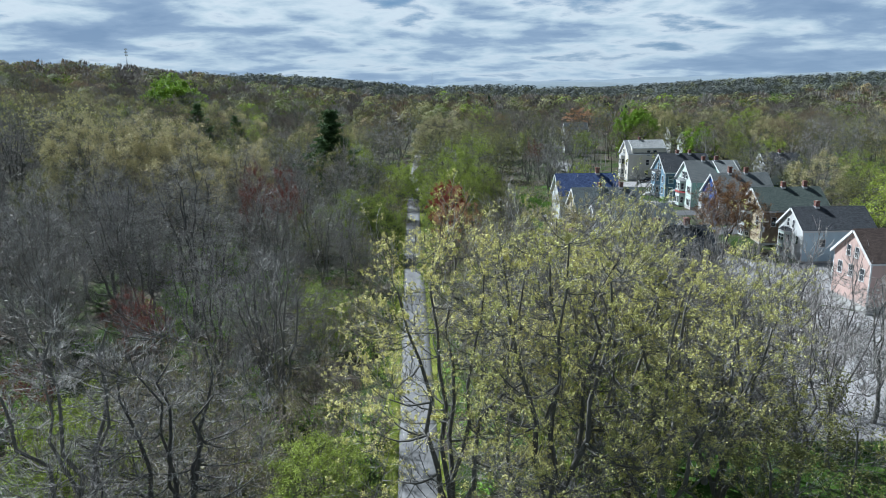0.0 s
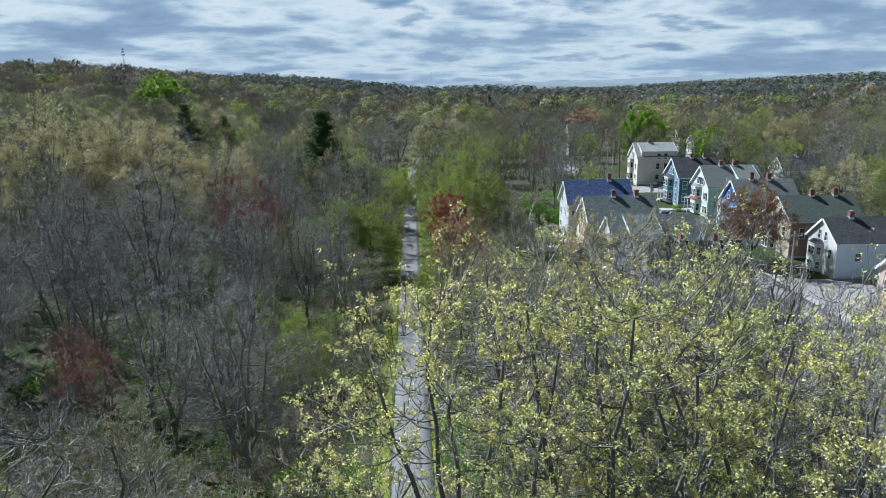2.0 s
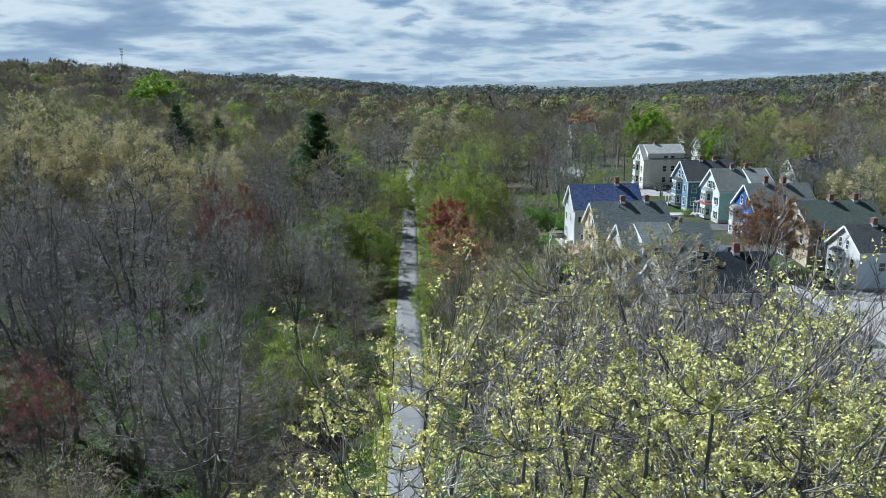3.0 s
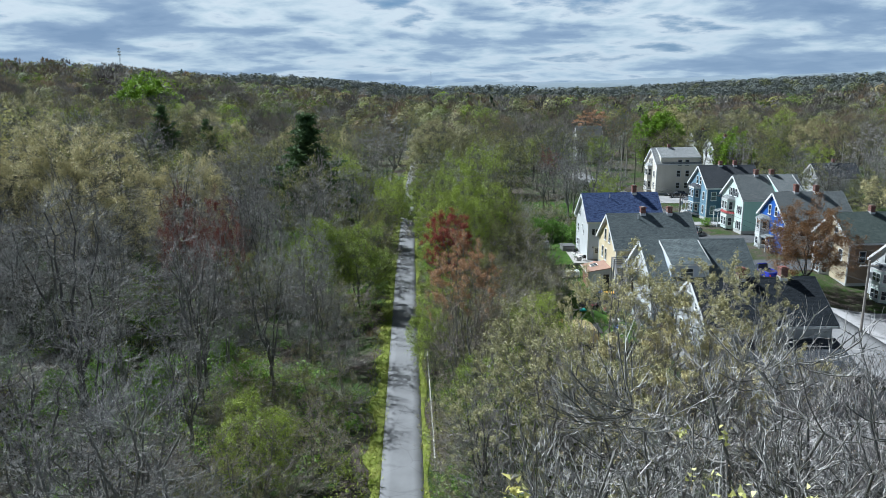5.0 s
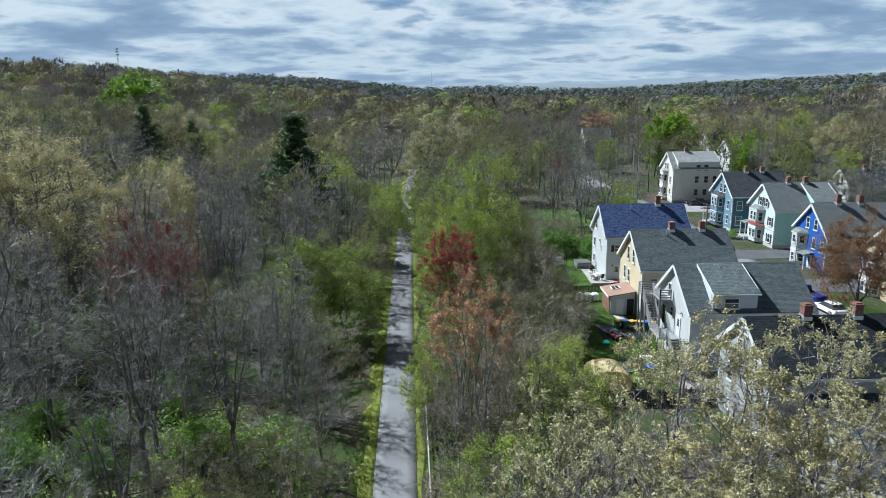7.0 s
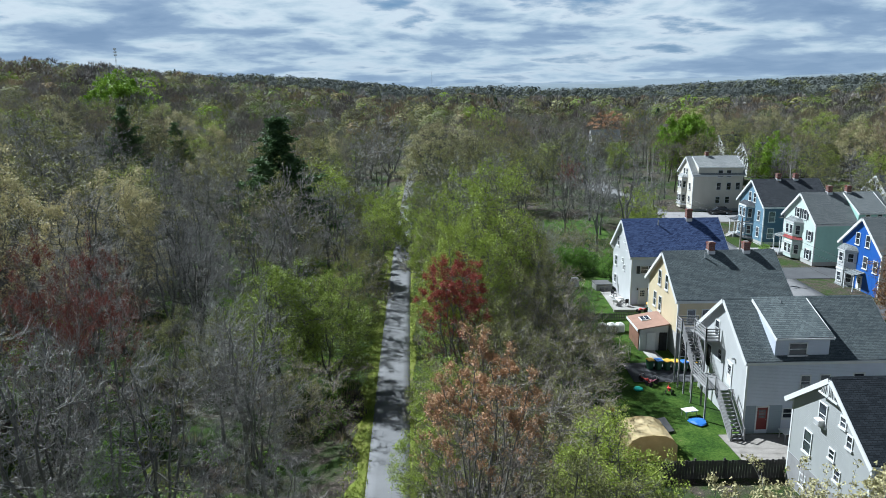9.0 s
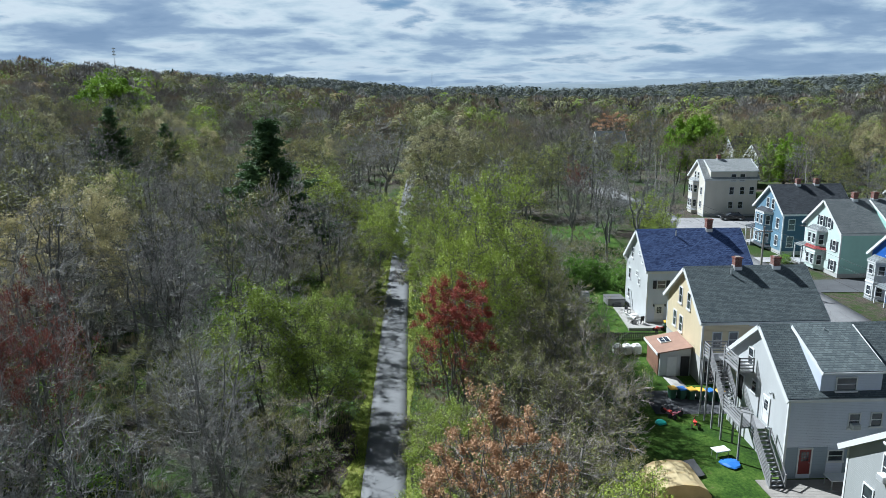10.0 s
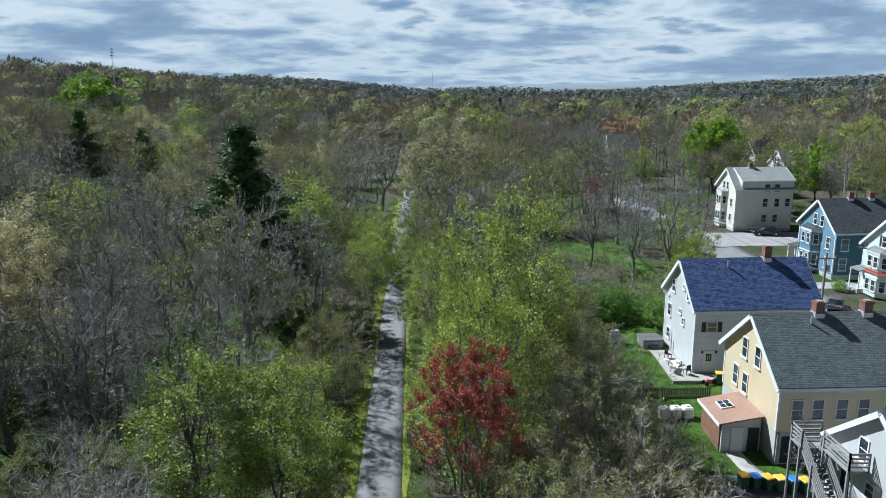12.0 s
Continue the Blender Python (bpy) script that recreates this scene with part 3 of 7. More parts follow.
SPEC["bush"] = dict(H=4, spread=2.4, clear=0.02, stems=5, kids=(4, 6, 4, 3), bark=BARK_DARK, twig=TWIG_OLIVE, leaf=LEAF["green"], leaves=10000, leaf_size=0.13, twig_r=0.009, tuft=0.12)
VARIANTS = {"big": {"maple": 3, "bare": 4, "blond": 2, "brush": 2, "lime": 2}, "mid": {"bare": 4, "orange": 1, "maple": 1, "green": 1, "wine": 1, "silver": 1}, "far": {"bare": 4}}


def tree_key(kind, level, v):
    """The name of a tree's meshes, which are built when they are first asked for."""
    key = kind + "_" + level + "_" + str(v)
    if key in TREE_ROOT:
        return key
    rng = np.random.default_rng([sum(map(ord, kind + level)), v])
    if kind == "pine":
        pine_meshes(key, rng, *((20, 6.6, 17, 10, 22000, 0.36) if level == "mid" else (18, 4.2, 15, 7, 1400, 0.9)))
        return key
    s = dict(SPEC[kind])
    s["spread"] *= rng.uniform(0.9, 1.12)
    if level == "mid":
        s.update(kids=(5 if s["stems"] == 1 else max(3, 25 // s["stems"]), 9, 5, 3), leaves=int(s["leaves"] * 0.5), leaf_size=s["leaf_size"] * 1.35, twig_r=s["twig_r"] * 1.5, sides=6, stems=min(s["stems"], 5))
    elif level == "far":
        s.update(kids=(4 if s["stems"] == 1 else 20 // min(s["stems"], 3), 8, 4, 3), leaves=int(s["leaves"] * 0.28), leaf_size=s["leaf_size"] * 1.75, twig_r=s["twig_r"] * 2.2, sides=5, stems=min(s["stems"], 3), tuft=s.get("tuft", 0.08) * 1.7)
    tree_meshes(key, rng, **s)
    return key


LOOKS = {
    "maple": "tall maple with small yellow-green flower tufts",
    "bare": "tall bare grey tree with fine upright twigs",
    "blond": "rounded tree with pale twigs and cream tufts",
    "silver": "bare silver-grey tree with pale limbs",
    "redbud": "small maple with dark red buds",
    "lime": "young tree leafing out in fresh light green",
    "orange": "slender tree with bronze-orange new leaves",
    "brush": "low tangled shrub with pale bare twigs",
    "pale": "round tree with pale cream-green young leaves",
    "olive": "woodland tree hazed with olive-green buds",
    "green": "dense rounded tree in bright green leaf",
    "rust": "spreading tree with rusty brown young leaves",
    "wine": "grey-limbed tree with dull wine-red buds",
    "pine": "dark green white pine standing above the woods",
    "bush": "dense dark green bush beside the lawn",
}
NAMES = {"maple": "maple_tree", "blond": "blossoming_tree", "silver": "silver_tree", "bare": "bare_tree", "redbud": "red_maple", "lime": "leafing_tree", "orange": "bronze_tree", "brush": "shrub", "pale": "pale_tree", "olive": "budding_tree", "green": "green_tree", "rust": "rusty_tree", "pine": "pine_tree", "wine": "russet_tree", "bush": "bush"}
BASE_H = {k: s["H"] for k, s in SPEC.items()} | {"pine": 20}
COUNT = {}


def plant(kind, x, y, height, level="big", wide=1.0):
    c = COUNT[kind] = COUNT.get(kind, 0) + 1
    key = tree_key(kind, level, c % VARIANTS[level].get(kind, 1 if level == "big" else 2 if kind != "pine" else 1))
    base = 18 if kind == "pine" and level == "far" else BASE_H[kind]
    return tree(key, x, y, height / base, c * 2.399, NAMES[kind], LOOKS[kind], wide=wide)


# Trees that stand out, where they stand.
KNOWN = [
    # The maples over the path and the bare trees behind them.
    ("maple", 0.4, 33.0, 22.0), ("maple", 5.6, 31.5, 23.0), ("maple", 10.8, 33.0, 22.4), ("maple", 15.6, 36.0, 20.0), ("maple", 8.4, 35.2, 21.4), ("lime", 10.0, 40.5, 12.5), ("brush", 5.0, 27.0, 7.0), ("bare", 4.5, 43.0, 20.5), ("bare", 9.0, 44.5, 21.5), ("bare", 13.5, 43.5, 21.5), ("bare", 17.0, 47.0, 20.5), ("bare", 11.0, 50.0, 19.5), ("bare", 6.5, 50.5, 17.5),
    ("silver", 14.0, 48.0, 17.8), ("silver", 18.5, 45.0, 18.5), ("silver", 23.5, 46.5, 18.0), ("silver", 19.5, 54.0, 16.0), ("bare", 26.5, 53.0, 15.0), ("silver", 31.0, 58.0, 13.0), ("silver", 28.5, 47.0, 16.5), ("bare", 36.0, 54.0, 14.0), ("silver", 22.0, 39.5, 17.0),
    # The cream-tufted group beside the lot.
    ("blond", 10.8, 67.0, 18.2), ("blond", 15.8, 68.5, 17.4), ("blond", 4.8, 61.5, 15.8), ("blond", 8.6, 60.5, 15.0), ("blond", 13.2, 63.0, 15.5), ("silver", 17.5, 58.5, 15.0), ("silver", 22.5, 57.5, 14.5), ("silver", 24.5, 65.0, 12.5), ("silver", 11.0, 55.5, 13.0), ("brush", 5.0, 55.0, 8.0), ("silver", 14.5, 60.0, 13.0), ("silver", 20.0, 63.5, 13.0), ("silver", 25.5, 61.0, 12.0), ("bare", 2.2, 66.0, 11.0), ("blond", 20.5, 70.0, 13.0),
    # The strip between the path and the yards.
    ("orange", 1.5, 82.0, 15.4), ("brush", 4.4, 77.5, 9.0), ("olive", 6.6, 81.0, 10.5), ("lime", 3.4, 73.5, 8.5), ("brush", 9.0, 77.0, 8.0), ("lime", 8.8, 86.0, 9.5), ("brush", 5.6, 87.5, 9.5), ("olive", 9.0, 92.0, 8.0), ("brush", 3.4, 91.5, 9.5), ("brush", 7.0, 95.5, 8.5), ("brush", 3.6, 97.5, 9.5), ("brush", 8.2, 101.0, 9.5), ("olive", 4.6, 102.5, 10.5), ("brush", 9.4, 106.5, 9.5), ("brush", 5.4, 108.0, 10.0), ("brush", 12.5, 110.5, 8.0),
    ("redbud", 0.7, 108.5, 13.2, 1.1), ("brush", 8.8, 113.0, 10.5), ("olive", 4.8, 114.0, 11.5), ("lime", 1.6, 113.5, 15.4, 0.72), ("lime", 4.0, 123.5, 18.8, 0.8), ("olive", 8.2, 119.5, 12.5), ("brush", 12.0, 118.0, 8.5), ("olive", 9.0, 127.0, 12.0), ("lime", -0.6, 119.0, 9.5, 0.8), ("olive", 5.0, 131.0, 13.0), ("brush", 11.0, 124.5, 8.0), ("olive", 0.8, 131.5, 13.5, 0.9), ("olive", 8.5, 136.0, 11.5), ("brush", 11.5, 138.0, 8.0), ("brush", 12.2, 131.5, 7.0), ("silver", 13.0, 143.5, 9.0),
    ("lime", -1.4, 139.0, 9.0), ("olive", 3.0, 142.0, 11.5), ("olive", 7.0, 147.0, 11.5), ("lime", -2.2, 150.0, 9.5), ("bare", 2.5, 155.0, 12.0), ("olive", -2.2, 163.0, 10.0), ("lime", 0.0, 98.0, 7.5), ("lime", -1.2, 90.0, 6.5),
    ("lime", -4.8, 157.5, 9.0), ("lime", -9.5, 166.0, 9.0), ("olive", -5.2, 171.0, 10.0), ("lime", -10.6, 178.0, 9.0), ("lime", -4.0, 181.0, 10.0),
    # West of the path.
    ("olive", -10.2, 124.0, 11.0, 0.8), ("brush", -10.2, 133.0, 7.5), ("olive", -10.8, 143.0, 9.5), ("lime", -10.0, 158.0, 9.0), ("lime", -12.5, 172.0, 9.0), ("brush", -14.0, 165.0, 7.0), ("olive", -17.0, 173.0, 10.0), ("bare", -13.5, 181.0, 12.0), ("lime", -16.0, 187.0, 9.0),
    ("wine", -26.5, 58.5, 10.5), ("wine", -29.5, 62.0, 10.5), ("wine", -25.3, 93.0, 18.6, 0.62), ("wine", -21.6, 92.0, 18.4, 0.62), ("bare", -12.8, 51.5, 16.5), ("bare", -15.4, 55.5, 14.5), ("brush", -17.0, 46.0, 9.5), ("brush", -21.0, 50.0, 8.5), ("lime", -22.5, 38.5, 9.5), ("brush", -14.0, 38.0, 9.0), ("brush", -10.0, 42.0, 9.0), ("wine", -30.0, 46.0, 9.0), ("bare", -20.0, 58.0, 13.5), ("bare", -33.0, 54.0, 14.0), ("brush", -24.0, 44.0, 8.0), ("brush", -26.0, 52.5, 8.0), ("brush", -18.5, 36.0, 8.0), ("bare", -18.0, 64.0, 14.0), ("bare", -24.5, 64.5, 15.0), ("bare", -30.5, 68.5, 16.5), ("bare", -36.5, 62.0, 16.0), ("bare", -43.0, 73.0, 18.5), ("bare", -47.5, 80.0, 18.5), ("bare", -48.5, 91.0, 19.0),
    ("bare", -29.6, 79.6, 20.6), ("bare", -21.6, 83.7, 17.0), ("bare", -22.3, 88.0, 13.5), ("bare", -30.5, 88.2, 17.5), ("bare", -42.5, 86.5, 20.5), ("bare", -37.5, 80.0, 19.0), ("bare", -34.0, 70.0, 18.0), ("bare", -24.0, 70.5, 14.5), ("bare", -40.0, 66.0, 17.5), ("bare", -15.6, 85.0, 14.8), ("bare", -14.0, 95.2, 15.0), ("bare", -12.2, 92.5, 11.0), ("lime", -13.0, 70.5, 7.5), ("brush", -12.2, 65.5, 7.8), ("brush", -9.6, 72.0, 6.0), ("brush", -10.6, 79.5, 7.5), ("bare", -9.4, 86.0, 8.0), ("brush", -17.0, 66.0, 6.0), ("bare", -19.0, 75.0, 12.0), ("brush", -16.5, 78.5, 7.0),
    ("lime", -15.0, 110.5, 12.6), ("lime", -10.4, 110.5, 10.9), ("olive", -18.5, 106.0, 9.5), ("brush", -11.4, 101.5, 7.5), ("bare", -17.5, 101.0, 12.0), ("olive", -21.5, 101.5, 10.5), ("bare", -34.2, 115.3, 20.3), ("bare", -27.2, 124.0, 17.2), ("silver", -18.4, 132.0, 18.4), ("bare", -14.4, 142.7, 16.0), ("bare", -23.5, 114.0, 15.5), ("bare", -16.0, 120.5, 12.0), ("olive", -12.0, 120.0, 9.0), ("brush", -13.5, 127.5, 6.5), ("brush", -13.1, 136.0, 3.4), ("bare", -29.0, 104.0, 17.0), ("bare", -38.0, 97.5, 18.5),
    ("pale", -41.0, 109.5, 22.6), ("pale", -49.0, 115.0, 22.5), ("pale", -34.5, 121.5, 18.5), ("pale", -57.0, 112.0, 21.5),
    # Round the houses.
    ("rust", 49.7, 119.5, 13.0), ("bush", 16.5, 148.5, 4.5), ("bush", 19.5, 149.5, 4.0), ("bush", 14.0, 151.0, 4.0), ("bush", 23.0, 146.5, 3.5), ("bush", 36.2, 160.5, 3.0), ("bush", 51.0, 160.0, 1.8), ("bush", 9.0, 98.5, 3.0), ("brush", 13.5, 147.0, 5.5), ("brush", 17.0, 153.0, 6.5), ("olive", 12.0, 153.0, 8.5), ("brush", 21.0, 154.0, 6.5), ("brush", 25.0, 151.0, 5.5), ("brush", 14.5, 158.5, 7.0), ("brush", 20.0, 160.5, 6.5), ("brush", 1.2, 66.5, 5.0), ("brush", 1.0, 72.0, 5.0), ("brush", 0.9, 77.0, 5.5), ("brush", 0.6, 86.5, 5.5), ("brush", 0.4, 92.5, 5.5), ("brush", -1.0, 102.5, 5.5), ("bush", -27.0, 88.5, 3.2), ("bush", -31.0, 84.5, 3.4), ("bush", -25.0, 84.0, 2.8), ("bush", -33.0, 91.0, 3.2), ("bush", -23.5, 95.0, 3.2), ("bush", -35.0, 86.0, 3.2), ("bush", -19.0, 88.0, 2.8),
    ("bare", 24.5, 162.0, 15.0), ("bare", 30.4, 165.0, 17.5), ("wine", 24.0, 186.0, 13.5, 0.75), ("bare", 20.5, 171.0, 13.0), ("bare", 28.0, 175.0, 13.5), ("lime", 31.5, 158.5, 8.5), ("lime", 33.5, 170.0, 9.0), ("lime", 35.0, 180.0, 8.0), ("lime", 28.5, 153.5, 7.0), ("bare", 36.5, 172.0, 12.5), ("silver", 24.0, 115.0, 5.5),
]
for kind, x, y, h, *w in KNOWN:
    plant(kind, x, y, h, "big" if y < 128 or kind in ("bush", "silver") else "mid", w[0] if w else 1.0)
plant("green", 67.9, 250.0, 18.6, "big", 1.12)
MIDDLE = [
    ("pine", -25.0, 156.0, 24.0, 1.4), ("pine", -75.0, 216.0, 19.0, 1.2), ("pine", -66.0, 224.0, 17.0, 1.1), ("pale", -1.3, 205.0, 19.5, 1.3), ("bare", -15.2, 230.0, 21.0, 1.6), ("green", 84.5, 231.0, 13.5, 1.1), ("lime", 99.0, 235.0, 11.0, 1.2), ("olive", 84.0, 205.0, 10.5, 1.2), ("bare", 92.0, 208.0, 13.0, 1.2), ("bare", 79.5, 215.0, 14.0, 1.1), ("lime", 99.0, 212.0, 11.0, 1.2),
    ("olive", 76.5, 180.0, 10.5, 1.2), ("bare", 80.5, 183.5, 11.0, 1.2), ("olive", 84.5, 184.0, 9.5, 1.2), ("bare", 88.5, 181.0, 10.5, 1.2), ("bare", 82.0, 175.0, 12.0, 1.1), ("olive", 86.0, 167.0, 10.5, 1.2), ("bare", 91.0, 172.0, 12.0, 1.1), ("bare", 97.0, 183.0, 12.5, 1.1), ("olive", 98.0, 168.0, 10.5, 1.2), ("lime", 104.0, 176.0, 10.5, 1.2), ("olive", 79.0, 156.0, 9.5, 1.2), ("bare", 85.0, 151.0, 11.0, 1.1), ("lime", 92.0, 155.0, 9.5, 1.2), ("olive", 80.5, 138.0, 9.5, 1.2), ("bare", 88.0, 135.0, 11.0, 1.1), ("olive", 84.0, 122.0, 9.5, 1.2),
    ("lime", 112.0, 262.0, 18.0, 1.2), ("lime", 96.0, 150.0, 11.0, 1.2), ("maple", -78.0, 147.0, 22.0, 1.1), ("maple", -70.0, 152.0, 20.5, 1.1), ("maple", -86.0, 140.0, 21.0, 1.1), ("bare", -62.0, 170.0, 17.5, 1.2), ("olive", -71.0, 180.0, 17.0, 1.2), ("olive", -48.0, 136.0, 20.0, 1.2), ("olive", -58.0, 140.0, 19.0, 1.2),
    ("orange", 57.0, 300.0, 19.0, 1.9), ("bare", 28.7, 188.0, 16.0, 1.3), ("olive", 44.0, 274.0, 12.0, 1.3), ("olive", 50.0, 276.0, 12.5, 1.3), ("bare", 47.0, 269.0, 11.0, 1.3), ("lime", 13.0, 290.0, 20.0, 1.2), ("green", -115.0, 306.0, 24.0, 1.1), ("green", -122.0, 312.0, 22.0, 1.1),
]
for kind, x, y, h, w in MIDDLE:
    plant(kind, x, y, h, "mid", w)


def open_ground(x, y):
    """Where no tree may stand: the path, the houses, streets and lawns."""
    off = x - path_x(y)
    if -5.6 < off < 4.4:
        return True
    if x > np.interp(y, [84, 97, 104, 118, 124, 146], [22, 11.5, 11.5, 15.5, 13, 13]) and 84 < y < 146 and x < 78:
        return True
    if 13 < x < 37 and 146 <= y < 176 or x > 70 and 146 <= y < 200:
        return True
    if 37 < x < 78 and 146 <= y < 213 or 70 < x < 96 and 222 < y < 262:
        return True
    if 42 < x < 62 and 258 < y < 300:
        return True
    if x > 10.5 and 62 < y <= 84:
        return True
    if x > 22.5 and 46 < y <= 84 and x < 80:
        return True
    return 34 < x < 46 and 150 < y < 262


taken = [(x, y) for _, x, y, *_ in KNOWN + MIDDLE]
rs = np.random.default_rng(5)
spots, HAZE = [], []
for gy in np.arange(14, 300, 7.8):
    half = 0.66 * gy + 8
    step = 7.6 + gy * 0.006
    for gx in np.arange(-half, half, step):
        x, y = gx + rs.uniform(-2.8, 2.8), gy + rs.uniform(-2.8, 2.8)
        if open_ground(x, y) or min((x - a) ** 2 + (y - b) ** 2 for a, b in taken) < (15 if y < 160 else 26):
            continue
        spots.append((x, y))
for x, y in spots:
    off = x - path_x(y)
    u, w = rs.uniform(), rs.uniform()
    level = "big" if y < 64 and abs(off) < 34 else "mid" if y < 165 and abs(off) < 70 else "far"
    grove = float(waves(x, y, 26.0)) * 0.12
    if y > 170:
        u2 = u + grove
        kind = "bare" if u2 < 0.6 else "olive" if u2 < 0.79 else "pale" if u2 < 0.84 else "lime" if u2 < 0.93 else "olive"
        h = rs.uniform(12, 18) * (0.85 if kind in ("lime", "green") else 1.0)
    elif off < 0:
        if off > -11:
            kind = "brush" if u < 0.5 else "lime" if u < 0.6 else "bare" if u < 0.88 else "olive"
            h = rs.uniform(4.5, 9.0)
        else:
            leafy = 0.04 if y < 85 else 0.10 if y < 130 else 0.25
            kind = ("olive" if w < 0.85 else "pale") if u < leafy else "bare"
            h = rs.uniform(13.0, 18.0)
            if y > 62 and w > 0.8:
                kind, h = ("brush" if u < 0.72 else "lime" if u < 0.8 else "olive"), rs.uniform(4.0, 7.5)
    elif off < 18 and y < 165:
        kind = "brush" if u < 0.5 else "lime" if u < 0.62 else "olive" if u < 0.8 else "bare"
        h = rs.uniform(4.5, 8.5) if y > 84 else rs.uniform(7, 11)
        if y < 84:
            if w < 0.75:
                continue
            kind = "bare" if u < 0.7 else "brush"
    else:
        kind = "bare" if u < 0.4 else "olive" if u < 0.7 else "lime" if u < 0.82 else "pale"
        h = rs.uniform(10, 16)
    if kind == "bare" and y > 205:
        HAZE.append((x, y, h / 13.5))
        continue
    plant(kind, x, y, h, level, rs.uniform(1.0, 1.3))


# Far woods: crowns that nobody could count, one object for each hue.
def slips(C, out, size, length, rng):
    """One small triangle at each place, facing about the given way."""
    nrm = unit(out + rng.normal(0, 0.16, C.shape))
    a = unit(np.cross(nrm, rng.normal(size=C.shape)))
    c = np.cross(nrm, a)
    s, l = size[:, None], length[:, None]
    V = np.stack([C - a * s * 0.5 - c * l * 0.4, C + a * s * 0.5 - c * l * 0.3, C + c * l * 0.6], 1).reshape(-1, 3)
    return V, np.arange(len(V)).reshape(-1, 3)


HUES = [("dark grey bare woods spreading over the hills", FAR["dark"], 0.15), ("grey bare woods spreading over the hills", FAR["grey"], 0.17), ("light grey bare woods on the hills", FAR["light"], 0.10), ("brownish budding woods on the hills", FAR["bud"], 0.11), ("dull olive woods coming into leaf", FAR["moss"], 0.14), ("olive woods coming into leaf on the hills", FAR["olive"], 0.13), ("light green crowns among the far woods", FAR["lime"], 0.07), ("cream-green crowns among the far woods", FAR["pale"], 0.07), ("bright green crowns among the far woods", FAR["bright"], 0.02), ("rust-coloured crowns among the far woods", FAR["rust"], 0.025), ("dark pines along the far ridges", FAR["pine"], 0.015), ("far ridge woods with distance haze put into their colour", FAR["ridge"], 0.0)]
rf = np.random.default_rng(23)
fx, fy, fs, fn = [], [], [], []
for d0, d1, step, tris in ((300, 430, 10.8, 620), (430, 950, 13.5, 170), (950, 2100, 18.5, 34)):
    for y in np.arange(d0, d1, step):
        xx = np.arange(-0.72 * y - 40, 0.72 * y + 40, step)
        xx = xx + rf.uniform(-0.45, 0.45, len(xx)) * step
        fx.append(xx), fy.append(y + rf.uniform(-0.45, 0.45, len(xx)) * step)
        fs.append(rf.uniform(0.75, 1.3, len(xx)) * (1.05 if d0 < 430 else 1.25 if d0 < 900 else 1.2)), fn.append(np.full(len(xx), tris))
fx, fy, fs, fn = map(np.concatenate, (fx, fy, fs, fn))
keep = ~((np.abs(fx - path_x(fy)) < 5) & (fy < 330))
hz = np.array(HAZE)
fx, fy, fs, fn = (np.concatenate([a[keep], b]) for a, b in ((fx, hz[:, 0]), (fy, hz[:, 1]), (fs, hz[:, 2]), (fn, np.full(len(hz), 900))))
fz = land(fx, fy)
clump = 0.5 + 0.25 * waves(fx, fy, 60.0) + rf.normal(0, 0.28, len(fx))
order = np.argsort(np.argsort(clump)) / len(fx)
mixed_hue = np.searchsorted(np.cumsum([h[2] for h in HUES])[:-1], np.where(rf.uniform(size=len(fx)) < 0.45, order, rf.uniform(size=len(fx))))
mixed_hue[-len(hz):] = rf.integers(0, 4, len(hz))
# Past 780 m most crowns take the haze-tinted hue.
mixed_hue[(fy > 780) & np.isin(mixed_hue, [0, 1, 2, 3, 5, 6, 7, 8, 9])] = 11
BOUGH = unit(np.random.default_rng(2).normal(size=(40, 3)) + [0, 0, 0.55])
